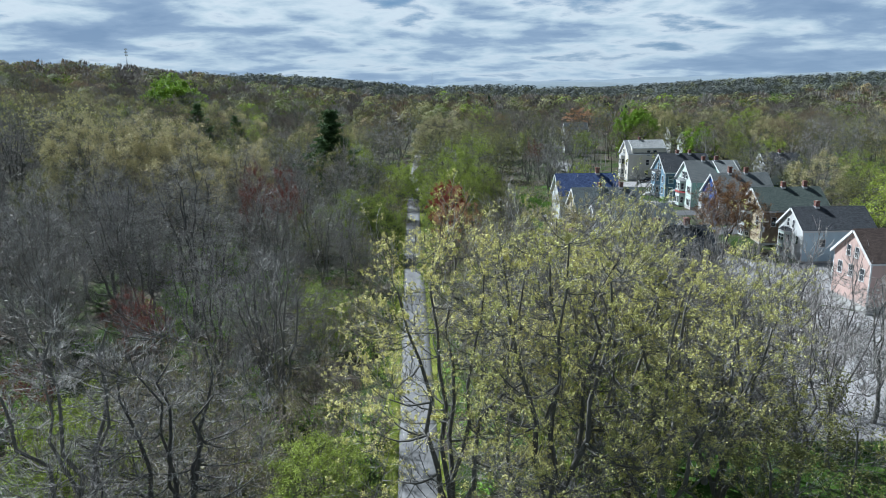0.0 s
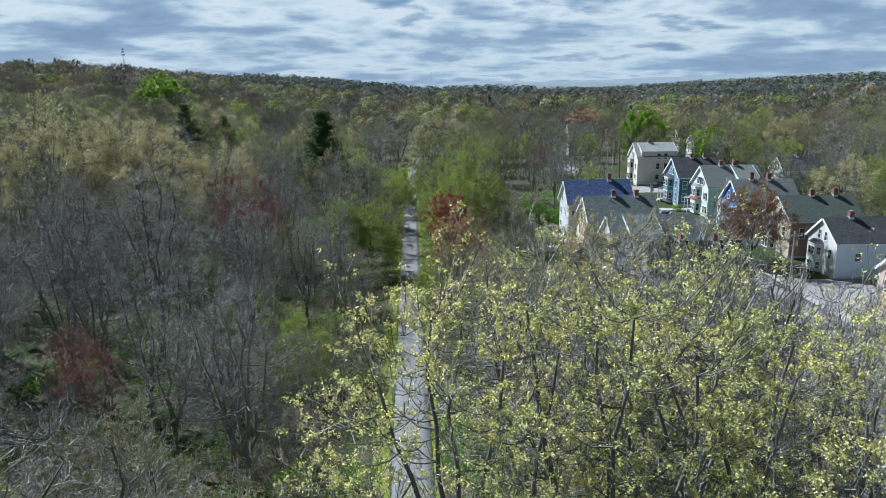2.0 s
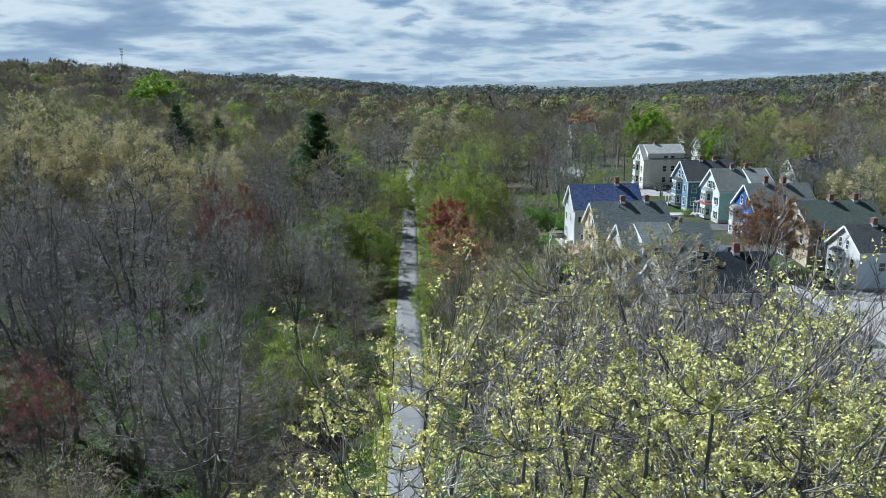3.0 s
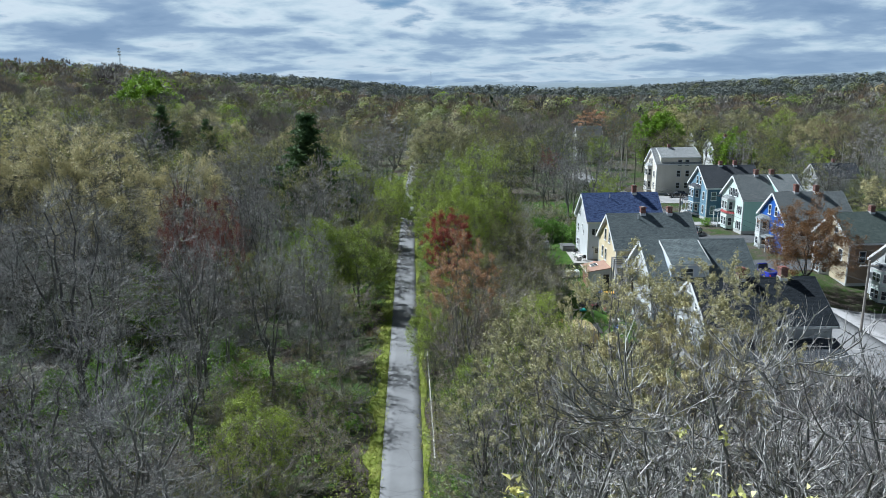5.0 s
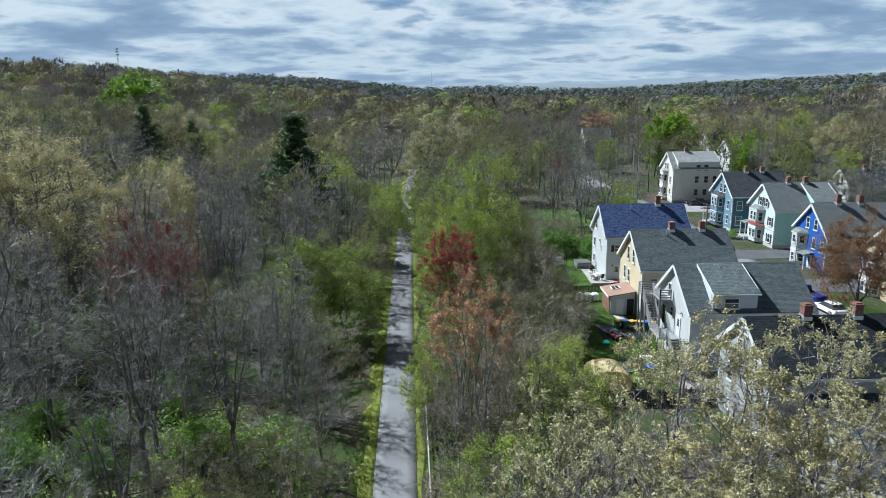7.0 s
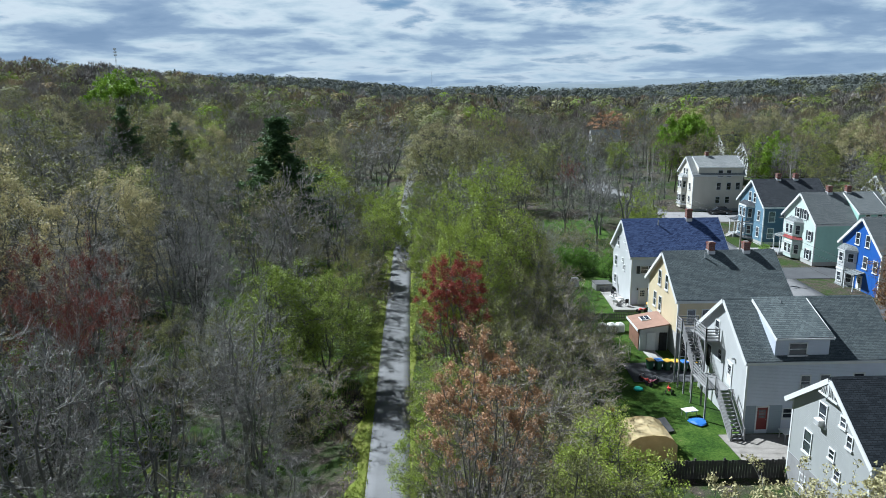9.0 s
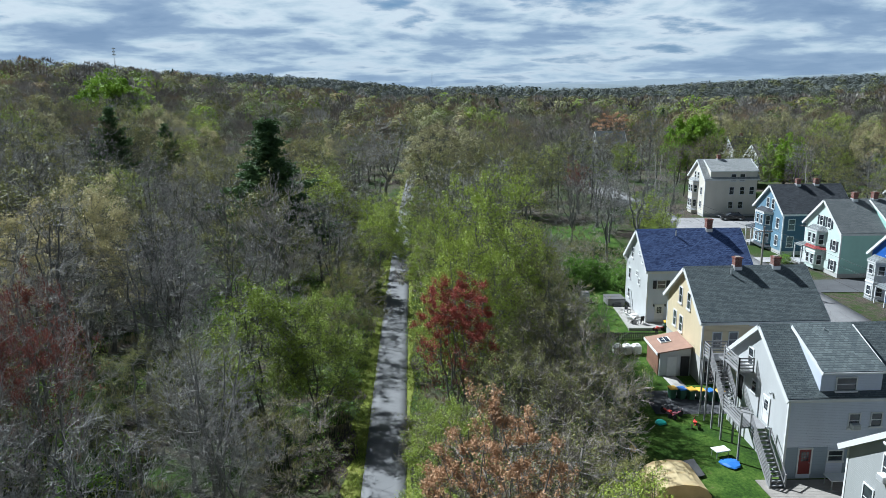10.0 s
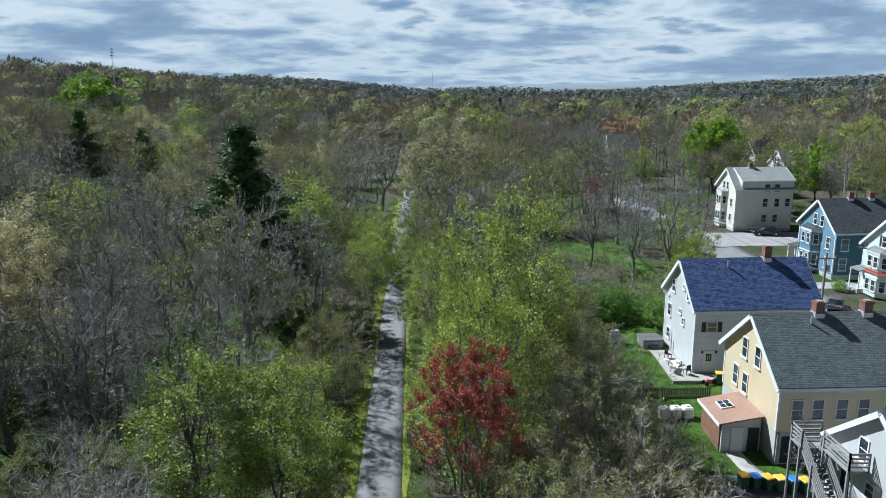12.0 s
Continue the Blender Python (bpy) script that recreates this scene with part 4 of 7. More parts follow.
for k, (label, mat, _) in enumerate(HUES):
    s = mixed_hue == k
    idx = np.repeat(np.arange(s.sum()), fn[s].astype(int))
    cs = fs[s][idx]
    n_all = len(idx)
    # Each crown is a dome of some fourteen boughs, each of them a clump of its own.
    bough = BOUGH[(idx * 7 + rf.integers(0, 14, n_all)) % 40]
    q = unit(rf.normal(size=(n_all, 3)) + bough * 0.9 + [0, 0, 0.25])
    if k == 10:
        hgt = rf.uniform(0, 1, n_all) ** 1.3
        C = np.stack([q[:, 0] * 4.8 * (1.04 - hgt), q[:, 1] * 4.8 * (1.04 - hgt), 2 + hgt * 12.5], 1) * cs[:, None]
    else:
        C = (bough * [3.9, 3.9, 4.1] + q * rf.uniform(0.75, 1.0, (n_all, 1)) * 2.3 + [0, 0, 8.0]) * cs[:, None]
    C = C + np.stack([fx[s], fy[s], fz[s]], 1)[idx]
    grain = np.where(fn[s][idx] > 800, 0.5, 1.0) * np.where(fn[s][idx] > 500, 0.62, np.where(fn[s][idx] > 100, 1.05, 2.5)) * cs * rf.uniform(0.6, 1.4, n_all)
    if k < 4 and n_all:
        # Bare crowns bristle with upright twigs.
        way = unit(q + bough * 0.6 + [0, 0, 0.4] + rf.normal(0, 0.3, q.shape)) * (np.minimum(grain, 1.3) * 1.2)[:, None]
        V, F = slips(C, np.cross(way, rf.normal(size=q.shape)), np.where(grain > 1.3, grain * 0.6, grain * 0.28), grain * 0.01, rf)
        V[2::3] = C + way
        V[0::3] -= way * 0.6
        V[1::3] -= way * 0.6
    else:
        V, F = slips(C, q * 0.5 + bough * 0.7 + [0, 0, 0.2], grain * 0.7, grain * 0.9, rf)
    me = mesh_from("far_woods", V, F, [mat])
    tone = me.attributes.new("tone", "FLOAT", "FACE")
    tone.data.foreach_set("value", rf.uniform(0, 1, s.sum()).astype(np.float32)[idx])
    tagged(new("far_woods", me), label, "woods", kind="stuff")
# Stems under the nearest far crowns.
s = fy < 430
A = np.stack([fx[s], fy[s], fz[s] - 0.3], 1)
B = A + np.stack([rf.normal(0, 0.6, s.sum()), rf.normal(0, 0.6, s.sum()), 12.5 * fs[s]], 1)
V, F = spikes(A, B, np.full(len(A), 0.2), rf)
tagged(new("far_trunks", mesh_from("far_trunks", V, F, [BARK_GREY])), "grey trunks of the far woods", "woods", kind="stuff")

# Undergrowth: leafy bushes, brush and dead stalks on the woodland floor.
ru = np.random.default_rng(31)
GROWTH = [("green bushes leafing out under the trees", LEAF["green"], 800, 0.2, 1.7, 190), ("lime green seedlings on the woodland floor", LEAF["lime"], 480, 0.17, 1.3, 150), ("dead straw-coloured stalks on the woodland floor", LEAF["straw"], 400, 0.2, 0.7, 70), ("grey tangled brush on the woodland floor", TWIG_PALE, 700, 0.0, 1.2, 60)]
for label, mat, count, size, tall, each in GROWTH:
    x, y = np.zeros(0), np.zeros(0)
    while len(x) < count:
        yy = ru.uniform(32, 215, 900)
        xx = path_x(yy) + np.where(ru.uniform(size=900) < 0.72, -ru.uniform(3.6, 42, 900), ru.uniform(3.2, 15, 900))
        ok = (waves(xx, yy, 8.0) + ru.normal(0, 0.5, 900) > (0.2 if size and mat is not LEAF["straw"] else -0.6)) & ~((xx > 11.5) & (yy > 84)) & (np.abs(xx) < 0.62 * yy + 6)
        x, y = np.concatenate([x, xx[ok]]), np.concatenate([y, yy[ok]])
    x, y = x[:count], y[:count]
    big = ru.uniform(0.6, 1.5, count)
    i = np.repeat(np.arange(count), each)
    q = unit(ru.normal(size=(len(i), 3))) * ru.uniform(0.3, 1, (len(i), 1))
    q[:, 2] = np.abs(q[:, 2])
    root = np.stack([x, y, land(x, y)], 1)[i]
    C = root + q * np.stack([big * 1.5, big * 1.5, big * tall], 1)[i]
    if size:
        V, F = leaf_faces(C, size, ru, 0.6)
        if mat is LEAF["straw"]:
            V, F = spikes(C * [1, 1, 0] + root * [0, 0, 1], C + [0, 0, 0.25], np.full(len(C), 0.025), ru)
    else:
        V, F = spikes(root + ru.normal(0, 0.3, C.shape) * [1, 1, 0.2], C + ru.normal(0, 0.2, C.shape), np.full(len(C), 0.016), ru)
    tagged(new("undergrowth", mesh_from("undergrowth", V, F, [mat])), label, "undergrowth", kind="stuff")
# Grass tufts that fray the verges.
y = ru.uniform(30, 170, 9000)
sd = np.where(ru.uniform(size=9000) < 0.62, -1, 1)
x = path_x(y) + sd * np.abs(ru.normal(2.3 - 0.3 * (sd > 0), 0.6, 9000)).clip(1.45, 4.5)
C = np.stack([x, y, land(x, y)], 1)
V, F = spikes(C, C + unit(ru.normal(size=C.shape) * [1, 1, 0.2] + [0, 0, 1.0]) * ru.uniform(0.15, 0.5, (len(C), 1)), np.full(len(C), 0.03), ru)
tagged(new("verge_grass", mesh_from("verge_grass", V, F, [LEAF["grass"]])), "tufts of yellow-green grass along the path", "grass", kind="stuff")

# ---- houses ----
def box_verts(x0, x1, y0, y1, z0, z1):
    return [(x0, y0, z0), (x1, y0, z0), (x1, y1, z0), (x0, y1, z0), (x0, y0, z1), (x1, y0, z1), (x1, y1, z1), (x0, y1, z1)]


BOX_F = [(0, 3, 2, 1), (4, 5, 6, 7), (0, 1, 5, 4), (1, 2, 6, 5), (2, 3, 7, 6), (3, 0, 4, 7)]


def bm_boxes(boxes, bevel=0.0):
    bm = bmesh.new()
    for b in boxes:
        v = [bm.verts.new(p) for p in (box_verts(*b) if len(b) == 6 else b)]
        for f in BOX_F:
            bm.faces.new([v[i] for i in f])
    if bevel:
        bmesh.ops.bevel(bm, geom=bm.edges[:], offset=bevel, segments=1, affect="EDGES")
    return bm


def bm_prism(profile, x0, x1):
    """A closed profile in y and z, drawn out along x."""
    bm = bmesh.new()
    a = [bm.verts.new((x0, y, z)) for y, z in profile]
    c = [bm.verts.new((x1, y, z)) for y, z in profile]
    k = len(profile)
    bm.faces.new(a[::-1])
    bm.faces.new(c)
    for i in range(k):
        bm.faces.new([a[i], a[(i + 1) % k], c[(i + 1) % k], c[i]])
    bmesh.ops.recalc_face_normals(bm, faces=bm.faces)
    return bm


def part(name, bm, mat, parent, label="", m=None):
    me = bpy.data.meshes.new(name)
    bm.to_mesh(me)
    bm.free()
    me.materials.append(mat)
    o = new(name, me)
    o.parent = parent
    if m is not None:
        o.matrix_basis = m
    return tagged(o, label) if label else o


def shared(name, me, parent, m, label=""):
    o = new(name, me)
    o.parent = parent
    o.matrix_basis = m
    return tagged(o, label) if label else o


def mesh_of(name, bm, *mats):
    me = bpy.data.meshes.new(name)
    bm.to_mesh(me)
    bm.free()
    for k in mats:
        me.materials.append(k)
    return me


def siding(name, c, lap=0.12, vary=0.06):
    """Painted boards with a shadow line under each lap, weathered a little."""
    m, n, b = material(name, 0.55, spec=0.35)
    v = place(n)
    z = n.add("ShaderNodeSeparateXYZ", {0: v}).outputs[2]
    saw = n.math("FRACT", n.math("DIVIDE", z, lap))
    dirt = n.noise(0.7, 4.0, 0.6, n.add("ShaderNodeMapping", {"Vector": v, "Scale": (1, 1, 0.35)}).outputs[0])
    fine = n.noise(18.0, 3.0, 0.6, v)
    k = n.math("ADD", n.math("MULTIPLY", dirt, 0.7), n.math("MULTIPLY", fine, 0.3))
    colour(n, b, n.ramp(k, [(0.3, shade(c, 1 - 2 * vary)), (0.55, c), (0.75, shade(c, 1 + vary))]))
    bump(n, b, saw, 0.9, 0.02)
    return m


def shingle(name, c, c2, vary=1.0):
    """Asphalt shingles: courses of tabs, each of its own shade, with streaks."""
    m, n, b = material(name, 0.92, spec=0.2)
    v = place(n)
    s = n.add("ShaderNodeSeparateXYZ", {0: v})
    down = n.math("MULTIPLY", s.outputs[2], 1.72)
    uv = n.add("ShaderNodeCombineXYZ", {0: s.outputs[0], 1: down, 2: 0.0}).outputs[0]
    br = n.add("ShaderNodeTexBrick", {"Vector": uv, "Color1": (0, 0, 0, 1), "Color2": (1, 1, 1, 1), "Mortar": (0.5, 0.5, 0.5, 1), "Scale": 1.0, "Mortar Size": 0.012, "Brick Width": 0.32, "Row Height": 0.15, "Bias": 0.0})
    streak = n.noise(0.8, 5.0, 0.65, n.add("ShaderNodeMapping", {"Vector": v, "Scale": (1.2, 1.2, 0.3)}).outputs[0])
    grit = n.noise(70.0, 2.0, 0.6, v)
    k = n.math("ADD", n.math("MULTIPLY", br.outputs[0], 0.35 * vary), n.math("ADD", n.math("MULTIPLY", streak, 0.5), n.math("MULTIPLY", grit, 0.3)))
    colour(n, b, n.mix(br.outputs["Fac"], n.ramp(k, [(0.3, c), (0.85, c2)]), shade(c, 0.55)))
    bump(n, b, n.math("SUBTRACT", n.math("MULTIPLY", grit, 0.3), br.outputs["Fac"]), 0.8, 0.02)
    return m


WHITE_TRIM = mottled("white_trim", (0.6, 0.61, 0.615), 0.08, 2.0, 30.0, 0.5, 0.1, 0.004)
GREY_TRIM = mottled("grey_trim", (0.36, 0.37, 0.38), 0.1, 2.0, 30.0, 0.6, 0.1, 0.004)
CONCRETE = mottled("concrete", (0.31, 0.3, 0.285), 0.18, 1.2, 25.0, 0.9, 0.3, 0.01)
FOUNDATION = mottled("foundation_grey", (0.38, 0.38, 0.37), 0.15, 1.0, 20.0, 0.9, 0.3, 0.01)
m, n, b = material("brick_red", 0.85, spec=0.2)
v = place(n)
s = n.add("ShaderNodeSeparateXYZ", {0: v})
uv = n.add("ShaderNodeCombineXYZ", {0: n.math("ADD", s.outputs[0], s.outputs[1]), 1: s.outputs[2], 2: 0.0}).outputs[0]
br = n.add("ShaderNodeTexBrick", {"Vector": uv, "Color1": (0.19, 0.06, 0.045, 1), "Color2": (0.12, 0.045, 0.036, 1), "Mortar": (0.25, 0.23, 0.21, 1), "Scale": 1.0, "Mortar Size": 0.008, "Brick Width": 0.21, "Row Height": 0.075})
colour(n, b, n.mix(n.ramp(n.noise(3.0, 4.0, 0.6, v), [(0.5, (0, 0, 0)), (0.75, (0.5, 0.5, 0.5))]), br.outputs[0], (0.14, 0.1, 0.09)))
bump(n, b, br.outputs["Fac"], -0.5, 0.01)
BRICK = m
m, n, b = material("window_glass", 0.06, spec=0.7)
colour(n, b, n.ramp(n.noise(0.7, 2.0, 0.5, world_place(n)), [(0.35, (0.012, 0.015, 0.02)), (0.65, (0.06, 0.07, 0.085))]))
GLASS = m
# Near-black fill: the shade inside openings, put on flat parts as colour.
SHADE_FILL = mottled("shade_fill", (0.03, 0.03, 0.032), 0.3, 2.0, 20.0, 0.9)
LEAD = mottled("lead_flashing", (0.5, 0.51, 0.53), 0.12, 3.0, 30.0, 0.5, 0.2, 0.005, metal=0.6)
SHUTTER = mottled("shutter_dark", (0.03, 0.035, 0.045), 0.2, 3.0, 30.0, 0.6)

WINDOW_SET = {}


def window_meshes(w, h, mat):
    """A sash window, drawn facing -y: frame with sill and meeting rail, and its two panes."""
    key = (w, h, mat.name)
    if key not in WINDOW_SET:
        t = 0.085
        f = [(-w / 2 - t, -w / 2, -0.06, 0.02, -h / 2 - t, h / 2 + t), (w / 2, w / 2 + t, -0.06, 0.02, -h / 2 - t, h / 2 + t), (-w / 2, w / 2, -0.06, 0.02, h / 2, h / 2 + t), (-w / 2 - t - 0.05, w / 2 + t + 0.05, -0.12, 0.02, -h / 2 - t - 0.05, -h / 2), (-w / 2, w / 2, -0.035, 0.02, -0.03, 0.03)]
        fr = mesh_of("window_frame", bm_boxes(f), mat)
        pu = mesh_of("pane_upper", bm_boxes([(-w / 2, w / 2, -0.018, 0.01, 0.03, h / 2)]), GLASS)
        pl = mesh_of("pane_lower", bm_boxes([(-w / 2, w / 2, -0.012, 0.01, -h / 2, -0.03)]), GLASS)
        WINDOW_SET[key] = fr, pu, pl
    return WINDOW_SET[key]


def window(house, m, w=0.85, h=1.5, mat=None, shutters=None):
    fr, pu, pl = window_meshes(round(w, 2), round(h, 2), mat or WHITE_TRIM)
    o = shared("window", fr, house, m)
    shared("pane", pu, o, Matrix())
    shared("pane", pl, o, Matrix())
    if shutters:
        for s in (-1, 1):
            x = s * (w / 2 + 0.33)
            part("shutter", bm_boxes([(x - 0.2, x + 0.2, -0.05, 0.0, -h / 2 - 0.05, h / 2 + 0.05)], 0.01), shutters, o)
    return o


def side(L, W, wall, u, z):
    """The pose of something on a wall: G the gable towards the path, S the long side, E the far gable."""
    if wall == "G":
        return pose(0, u, z, 0, 0, -90)
    if wall == "E":
        return pose(L, u, z, 0, 0, 90)
    return pose(u, -W / 2, z) if wall == "S" else pose(u, W / 2, z, 0, 0, 180)


def slab(y0, z0, y1, z1, x0, x1, thick):
    """A roof slope from the ridge (y0, z0) to the eave (y1, z1)."""
    d = math.hypot(y1 - y0, z1 - z0)
    ny, nz = -(z1 - z0) / d * thick, (y1 - y0) / d * thick
    if nz < 0:
        ny, nz = -ny, -nz
    return [(x0, y0, z0), (x1, y0, z0), (x1, y1, z1), (x0, y1, z1), (x0, y0 + ny, z0 + nz), (x1, y0 + ny, z0 + nz), (x1, y1 + ny, z1 + nz), (x0, y1 + ny, z1 + nz)]


def fixed(bm):
    bmesh.ops.recalc_face_normals(bm, faces=bm.faces)
    return bm


def house(label, gx, gy, base, W, L, eave, ridge, gable_mat, side_mat, roof_mat, trim=None, turn=2.0, windows=(), chimneys=(), dormer=None, plinth=0.5, over=0.35, win=(0.85, 1.5), shutter_mat=None):
    """A wooden gabled house: gx, gy is the foot of the gable that faces the path."""
    trim = trim or WHITE_TRIM
    h = new("house")
    h.matrix_world = pose(gx, gy, base, 0, 0, turn)
    tagged(h, label, "house", "houses along the street")
    deep = 1.6
    body = [(-W / 2, plinth), (W / 2, plinth), (W / 2, eave), (0, ridge - 0.12), (-W / 2, eave)]
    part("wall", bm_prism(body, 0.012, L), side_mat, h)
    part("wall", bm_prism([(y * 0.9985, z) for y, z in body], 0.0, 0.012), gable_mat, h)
    part("foundation", bm_boxes([(0.03, L - 0.03, -W / 2 + 0.03, W / 2 - 0.03, -deep, plinth)]), FOUNDATION, h)
    slope = (ridge - eave) / (W / 2)
    ye, ze = W / 2 + over, eave - over * slope
    for s in (-1, 1):
        part("roof", fixed(bm_boxes([slab(0, ridge, s * ye, ze, -over, L + over, 0.12)])), roof_mat, h)
        for x0, x1 in ((-over - 0.05, -over + 0.02), (L + over - 0.02, L + over + 0.05)):
            part("rake_board", fixed(bm_boxes([slab(0, ridge - 0.30, s * ye, ze - 0.30, x0, x1, 0.33)])), trim, h)
        part("soffit", fixed(bm_boxes([slab(0, ridge - 0.14, s * ye, ze - 0.14, -over + 0.02, 0.0, 0.10)])), trim, h)
        part("fascia", bm_boxes([(-over, L + over, min(s * ye, s * (ye - 0.05)), max(s * ye, s * (ye - 0.05)), ze - 0.26, ze + 0.06)]), trim, h)
        part("gutter", bm_boxes([(-over, L + over, min(s * (ye + 0.01), s * (ye + 0.13)), max(s * (ye + 0.01), s * (ye + 0.13)), ze - 0.08, ze + 0.04)], 0.03), trim, h)
        part("corner_board", bm_boxes([(-0.03, 0.14, min(s * (W / 2 - 0.12), s * (W / 2 + 0.03)), max(s * (W / 2 - 0.12), s * (W / 2 + 0.03)), plinth, eave - 0.05)]), trim, h)
        part("frieze", bm_boxes([(0.15, L, min(s * W / 2, s * (W / 2 + 0.03)), max(s * W / 2, s * (W / 2 + 0.03)), eave - 0.35, eave - 0.02)]), trim, h)
    part("ridge_cap", fixed(bm_boxes([slab(0, ridge + 0.125, 0.16, ridge + 0.125 - 0.16 * slope, -over, L + over, 0.03), slab(0, ridge + 0.125, -0.16, ridge + 0.125 - 0.16 * slope, -over, L + over, 0.03)])), roof_mat, h)
    if dormer:
        u0, u1, zd = dormer
        part("dormer_wall", bm_prism([(-W / 2 - 0.004, eave - 0.3), (-0.4, ridge - 0.5), (-0.4, ridge - 0.2), (-W / 2 - 0.004, zd)], u0, u1), side_mat, h)
        part("dormer_roof", fixed(bm_boxes([slab(0, ridge + 0.06, -W / 2 - 0.3, zd + 0.02, u0 - 0.15, u1 + 0.15, 0.1)])), roof_mat, h)
        for x in (u0 - 0.16, u1 + 0.1):
            part("rake_board", fixed(bm_boxes([slab(-0.3, ridge - 0.12, -W / 2 - 0.32, zd - 0.16, x, x + 0.06, 0.24)])), trim, h)
        part("gutter", bm_boxes([(u0 - 0.15, u1 + 0.15, -W / 2 - 0.42, -W / 2 - 0.31, zd - 0.08, zd + 0.06)], 0.03), trim, h)
    for wdef in windows:
        wall, u, z, *wh = wdef
        ww, hh = wh[:2] if len(wh) >= 2 else win
        window(h, side(L, W, wall, u, z), ww, hh, WHITE_TRIM, shutter_mat if len(wh) > 2 else None)
    for u, tall in chimneys:
        c = part("chimney", bm_boxes([(u - 0.33, u + 0.33, -0.42, 0.26, ridge - 0.9, ridge + tall), (u - 0.39, u + 0.39, -0.48, 0.32, ridge + tall, ridge + tall + 0.14), (u - 0.24, u + 0.24, -0.33, 0.17, ridge + tall + 0.14, ridge + tall + 0.22)]), BRICK, h)
        part("flashing", bm_boxes([(u - 0.36, u + 0.36, -0.47, -0.42, ridge - 0.62, ridge + 0.12), (u - 0.37, u - 0.33, -0.45, 0.3, ridge - 0.3, ridge + 0.22)]), LEAD, c)
    return h


def bay(h, y, z0, z1, wide, depth, wall_mat, roof_mat, levels, skirt=None, win=(0.7, 1.35)):
    """A bay on the gable with slanted cheeks, its own roof and windows on three faces."""
    a = wide / 2
    foot = [(0, y - a), (-depth, y - a + depth * 0.8), (-depth, y + a - depth * 0.8), (0, y + a)]

    def prism(k, lo, hi):
        bm = bmesh.new()
        cy = y
        p = [(x * k, cy + (yy - cy) * k) for x, yy in foot]
        lower = [bm.verts.new((x, yy, lo)) for x, yy in p]
        upper = [bm.verts.new((x, yy, hi)) for x, yy in p]
        bm.faces.new(lower[::-1])
        bm.faces.new(upper)
        for i in range(4):
            bm.faces.new([lower[i], lower[(i + 1) % 4], upper[(i + 1) % 4], upper[i]])
        return fixed(bm)

    bo = part("bay", prism(1.0, z0, z1), wall_mat, h)
    part("cornice", prism(1.1, z1 - 0.18, z1 + 0.05), WHITE_TRIM, bo)
    bm = prism(1.14, z1 + 0.05, z1 + 0.55)
    for v in bm.verts:
        if v.co.z > z1 + 0.3:
            v.co.x *= 0.35
            v.co.y = y + (v.co.y - y) * 0.72
    part("bay_roof", bm, roof_mat, bo)
    for zz, sk in levels:
        part("cornice", prism(1.06, zz + 0.95, zz + 1.12), WHITE_TRIM, bo)
        if sk:
            bm = prism(1.2, zz - 1.45, zz - 1.02)
            for v in bm.verts:
                if v.co.z > zz - 1.2:
                    v.co.x *= 0.84
                    v.co.y = y + (v.co.y - y) * 0.84
            part("skirt_roof", bm, sk, bo)
        fw = wide - 1.6 * depth
        nfront = 2 if fw > 1.7 else 1
        for i in range(nfront):
            yy = y + (i - (nfront - 1) / 2) * fw / nfront
            window(bo, pose(-depth, yy, zz, 0, 0, -90), *win)
        ang = math.degrees(math.atan2(depth * 0.8, depth))
        for s in (-1, 1):
            window(bo, pose(-depth / 2, y + s * (a - depth * 0.4), zz, 0, 0, -90 - s * (90 - ang) * 1.0), win[0] * 0.8, win[1])
    return bo


SIDE = {
    # The second white has the shaded long sides' blue put into it.
    "white": siding("siding_white", (0.52, 0.535, 0.545)), "white_shade": siding("siding_white_shade", (0.55, 0.59, 0.69)), "cream": siding("siding_cream", (0.62, 0.53, 0.36)),
    "grey": siding("siding_pale_grey", (0.38, 0.395, 0.4)), "beige": siding("siding_beige", (0.62, 0.59, 0.52)), "slate": siding("siding_slate_blue", (0.14, 0.24, 0.33)),
    "mint": siding("siding_mint", (0.36, 0.58, 0.52)), "palemint": siding("siding_pale_mint", (0.55, 0.64, 0.61)), "royal": siding("siding_royal_blue", (0.02, 0.1, 0.4)),
    "sky": siding("siding_pale_blue", (0.50, 0.62, 0.70)), "rose": siding("siding_rose", (0.52, 0.38, 0.34)), "brown": siding("siding_brown", (0.24, 0.17, 0.12)), "tan": siding("siding_tan", (0.5, 0.42, 0.3)),
}
ROOF = {
    "blue": shingle("roof_blue", (0.022, 0.038, 0.11), (0.09, 0.13, 0.27), 1.8), "slate": shingle("roof_slate", (0.075, 0.092, 0.1), (0.165, 0.19, 0.195)),
    "grey": shingle("roof_grey", (0.12, 0.135, 0.14), (0.24, 0.255, 0.26)), "black": shingle("roof_black", (0.012, 0.016, 0.021), (0.038, 0.045, 0.055)),
    "dark": shingle("roof_dark_grey", (0.04, 0.045, 0.055), (0.1, 0.108, 0.12)), "silver": shingle("roof_silver", (0.22, 0.235, 0.24), (0.4, 0.41, 0.41)),
    "green": shingle("roof_grey_green", (0.06, 0.08, 0.075), (0.125, 0.15, 0.14)), "brown": shingle("roof_brown", (0.06, 0.045, 0.04), (0.13, 0.1, 0.09)), "tan": shingle("roof_tan", (0.13, 0.115, 0.1), (0.25, 0.23, 0.2)),
    "red": shingle("roof_red", (0.24, 0.05, 0.05), (0.38, 0.1, 0.1)),
}

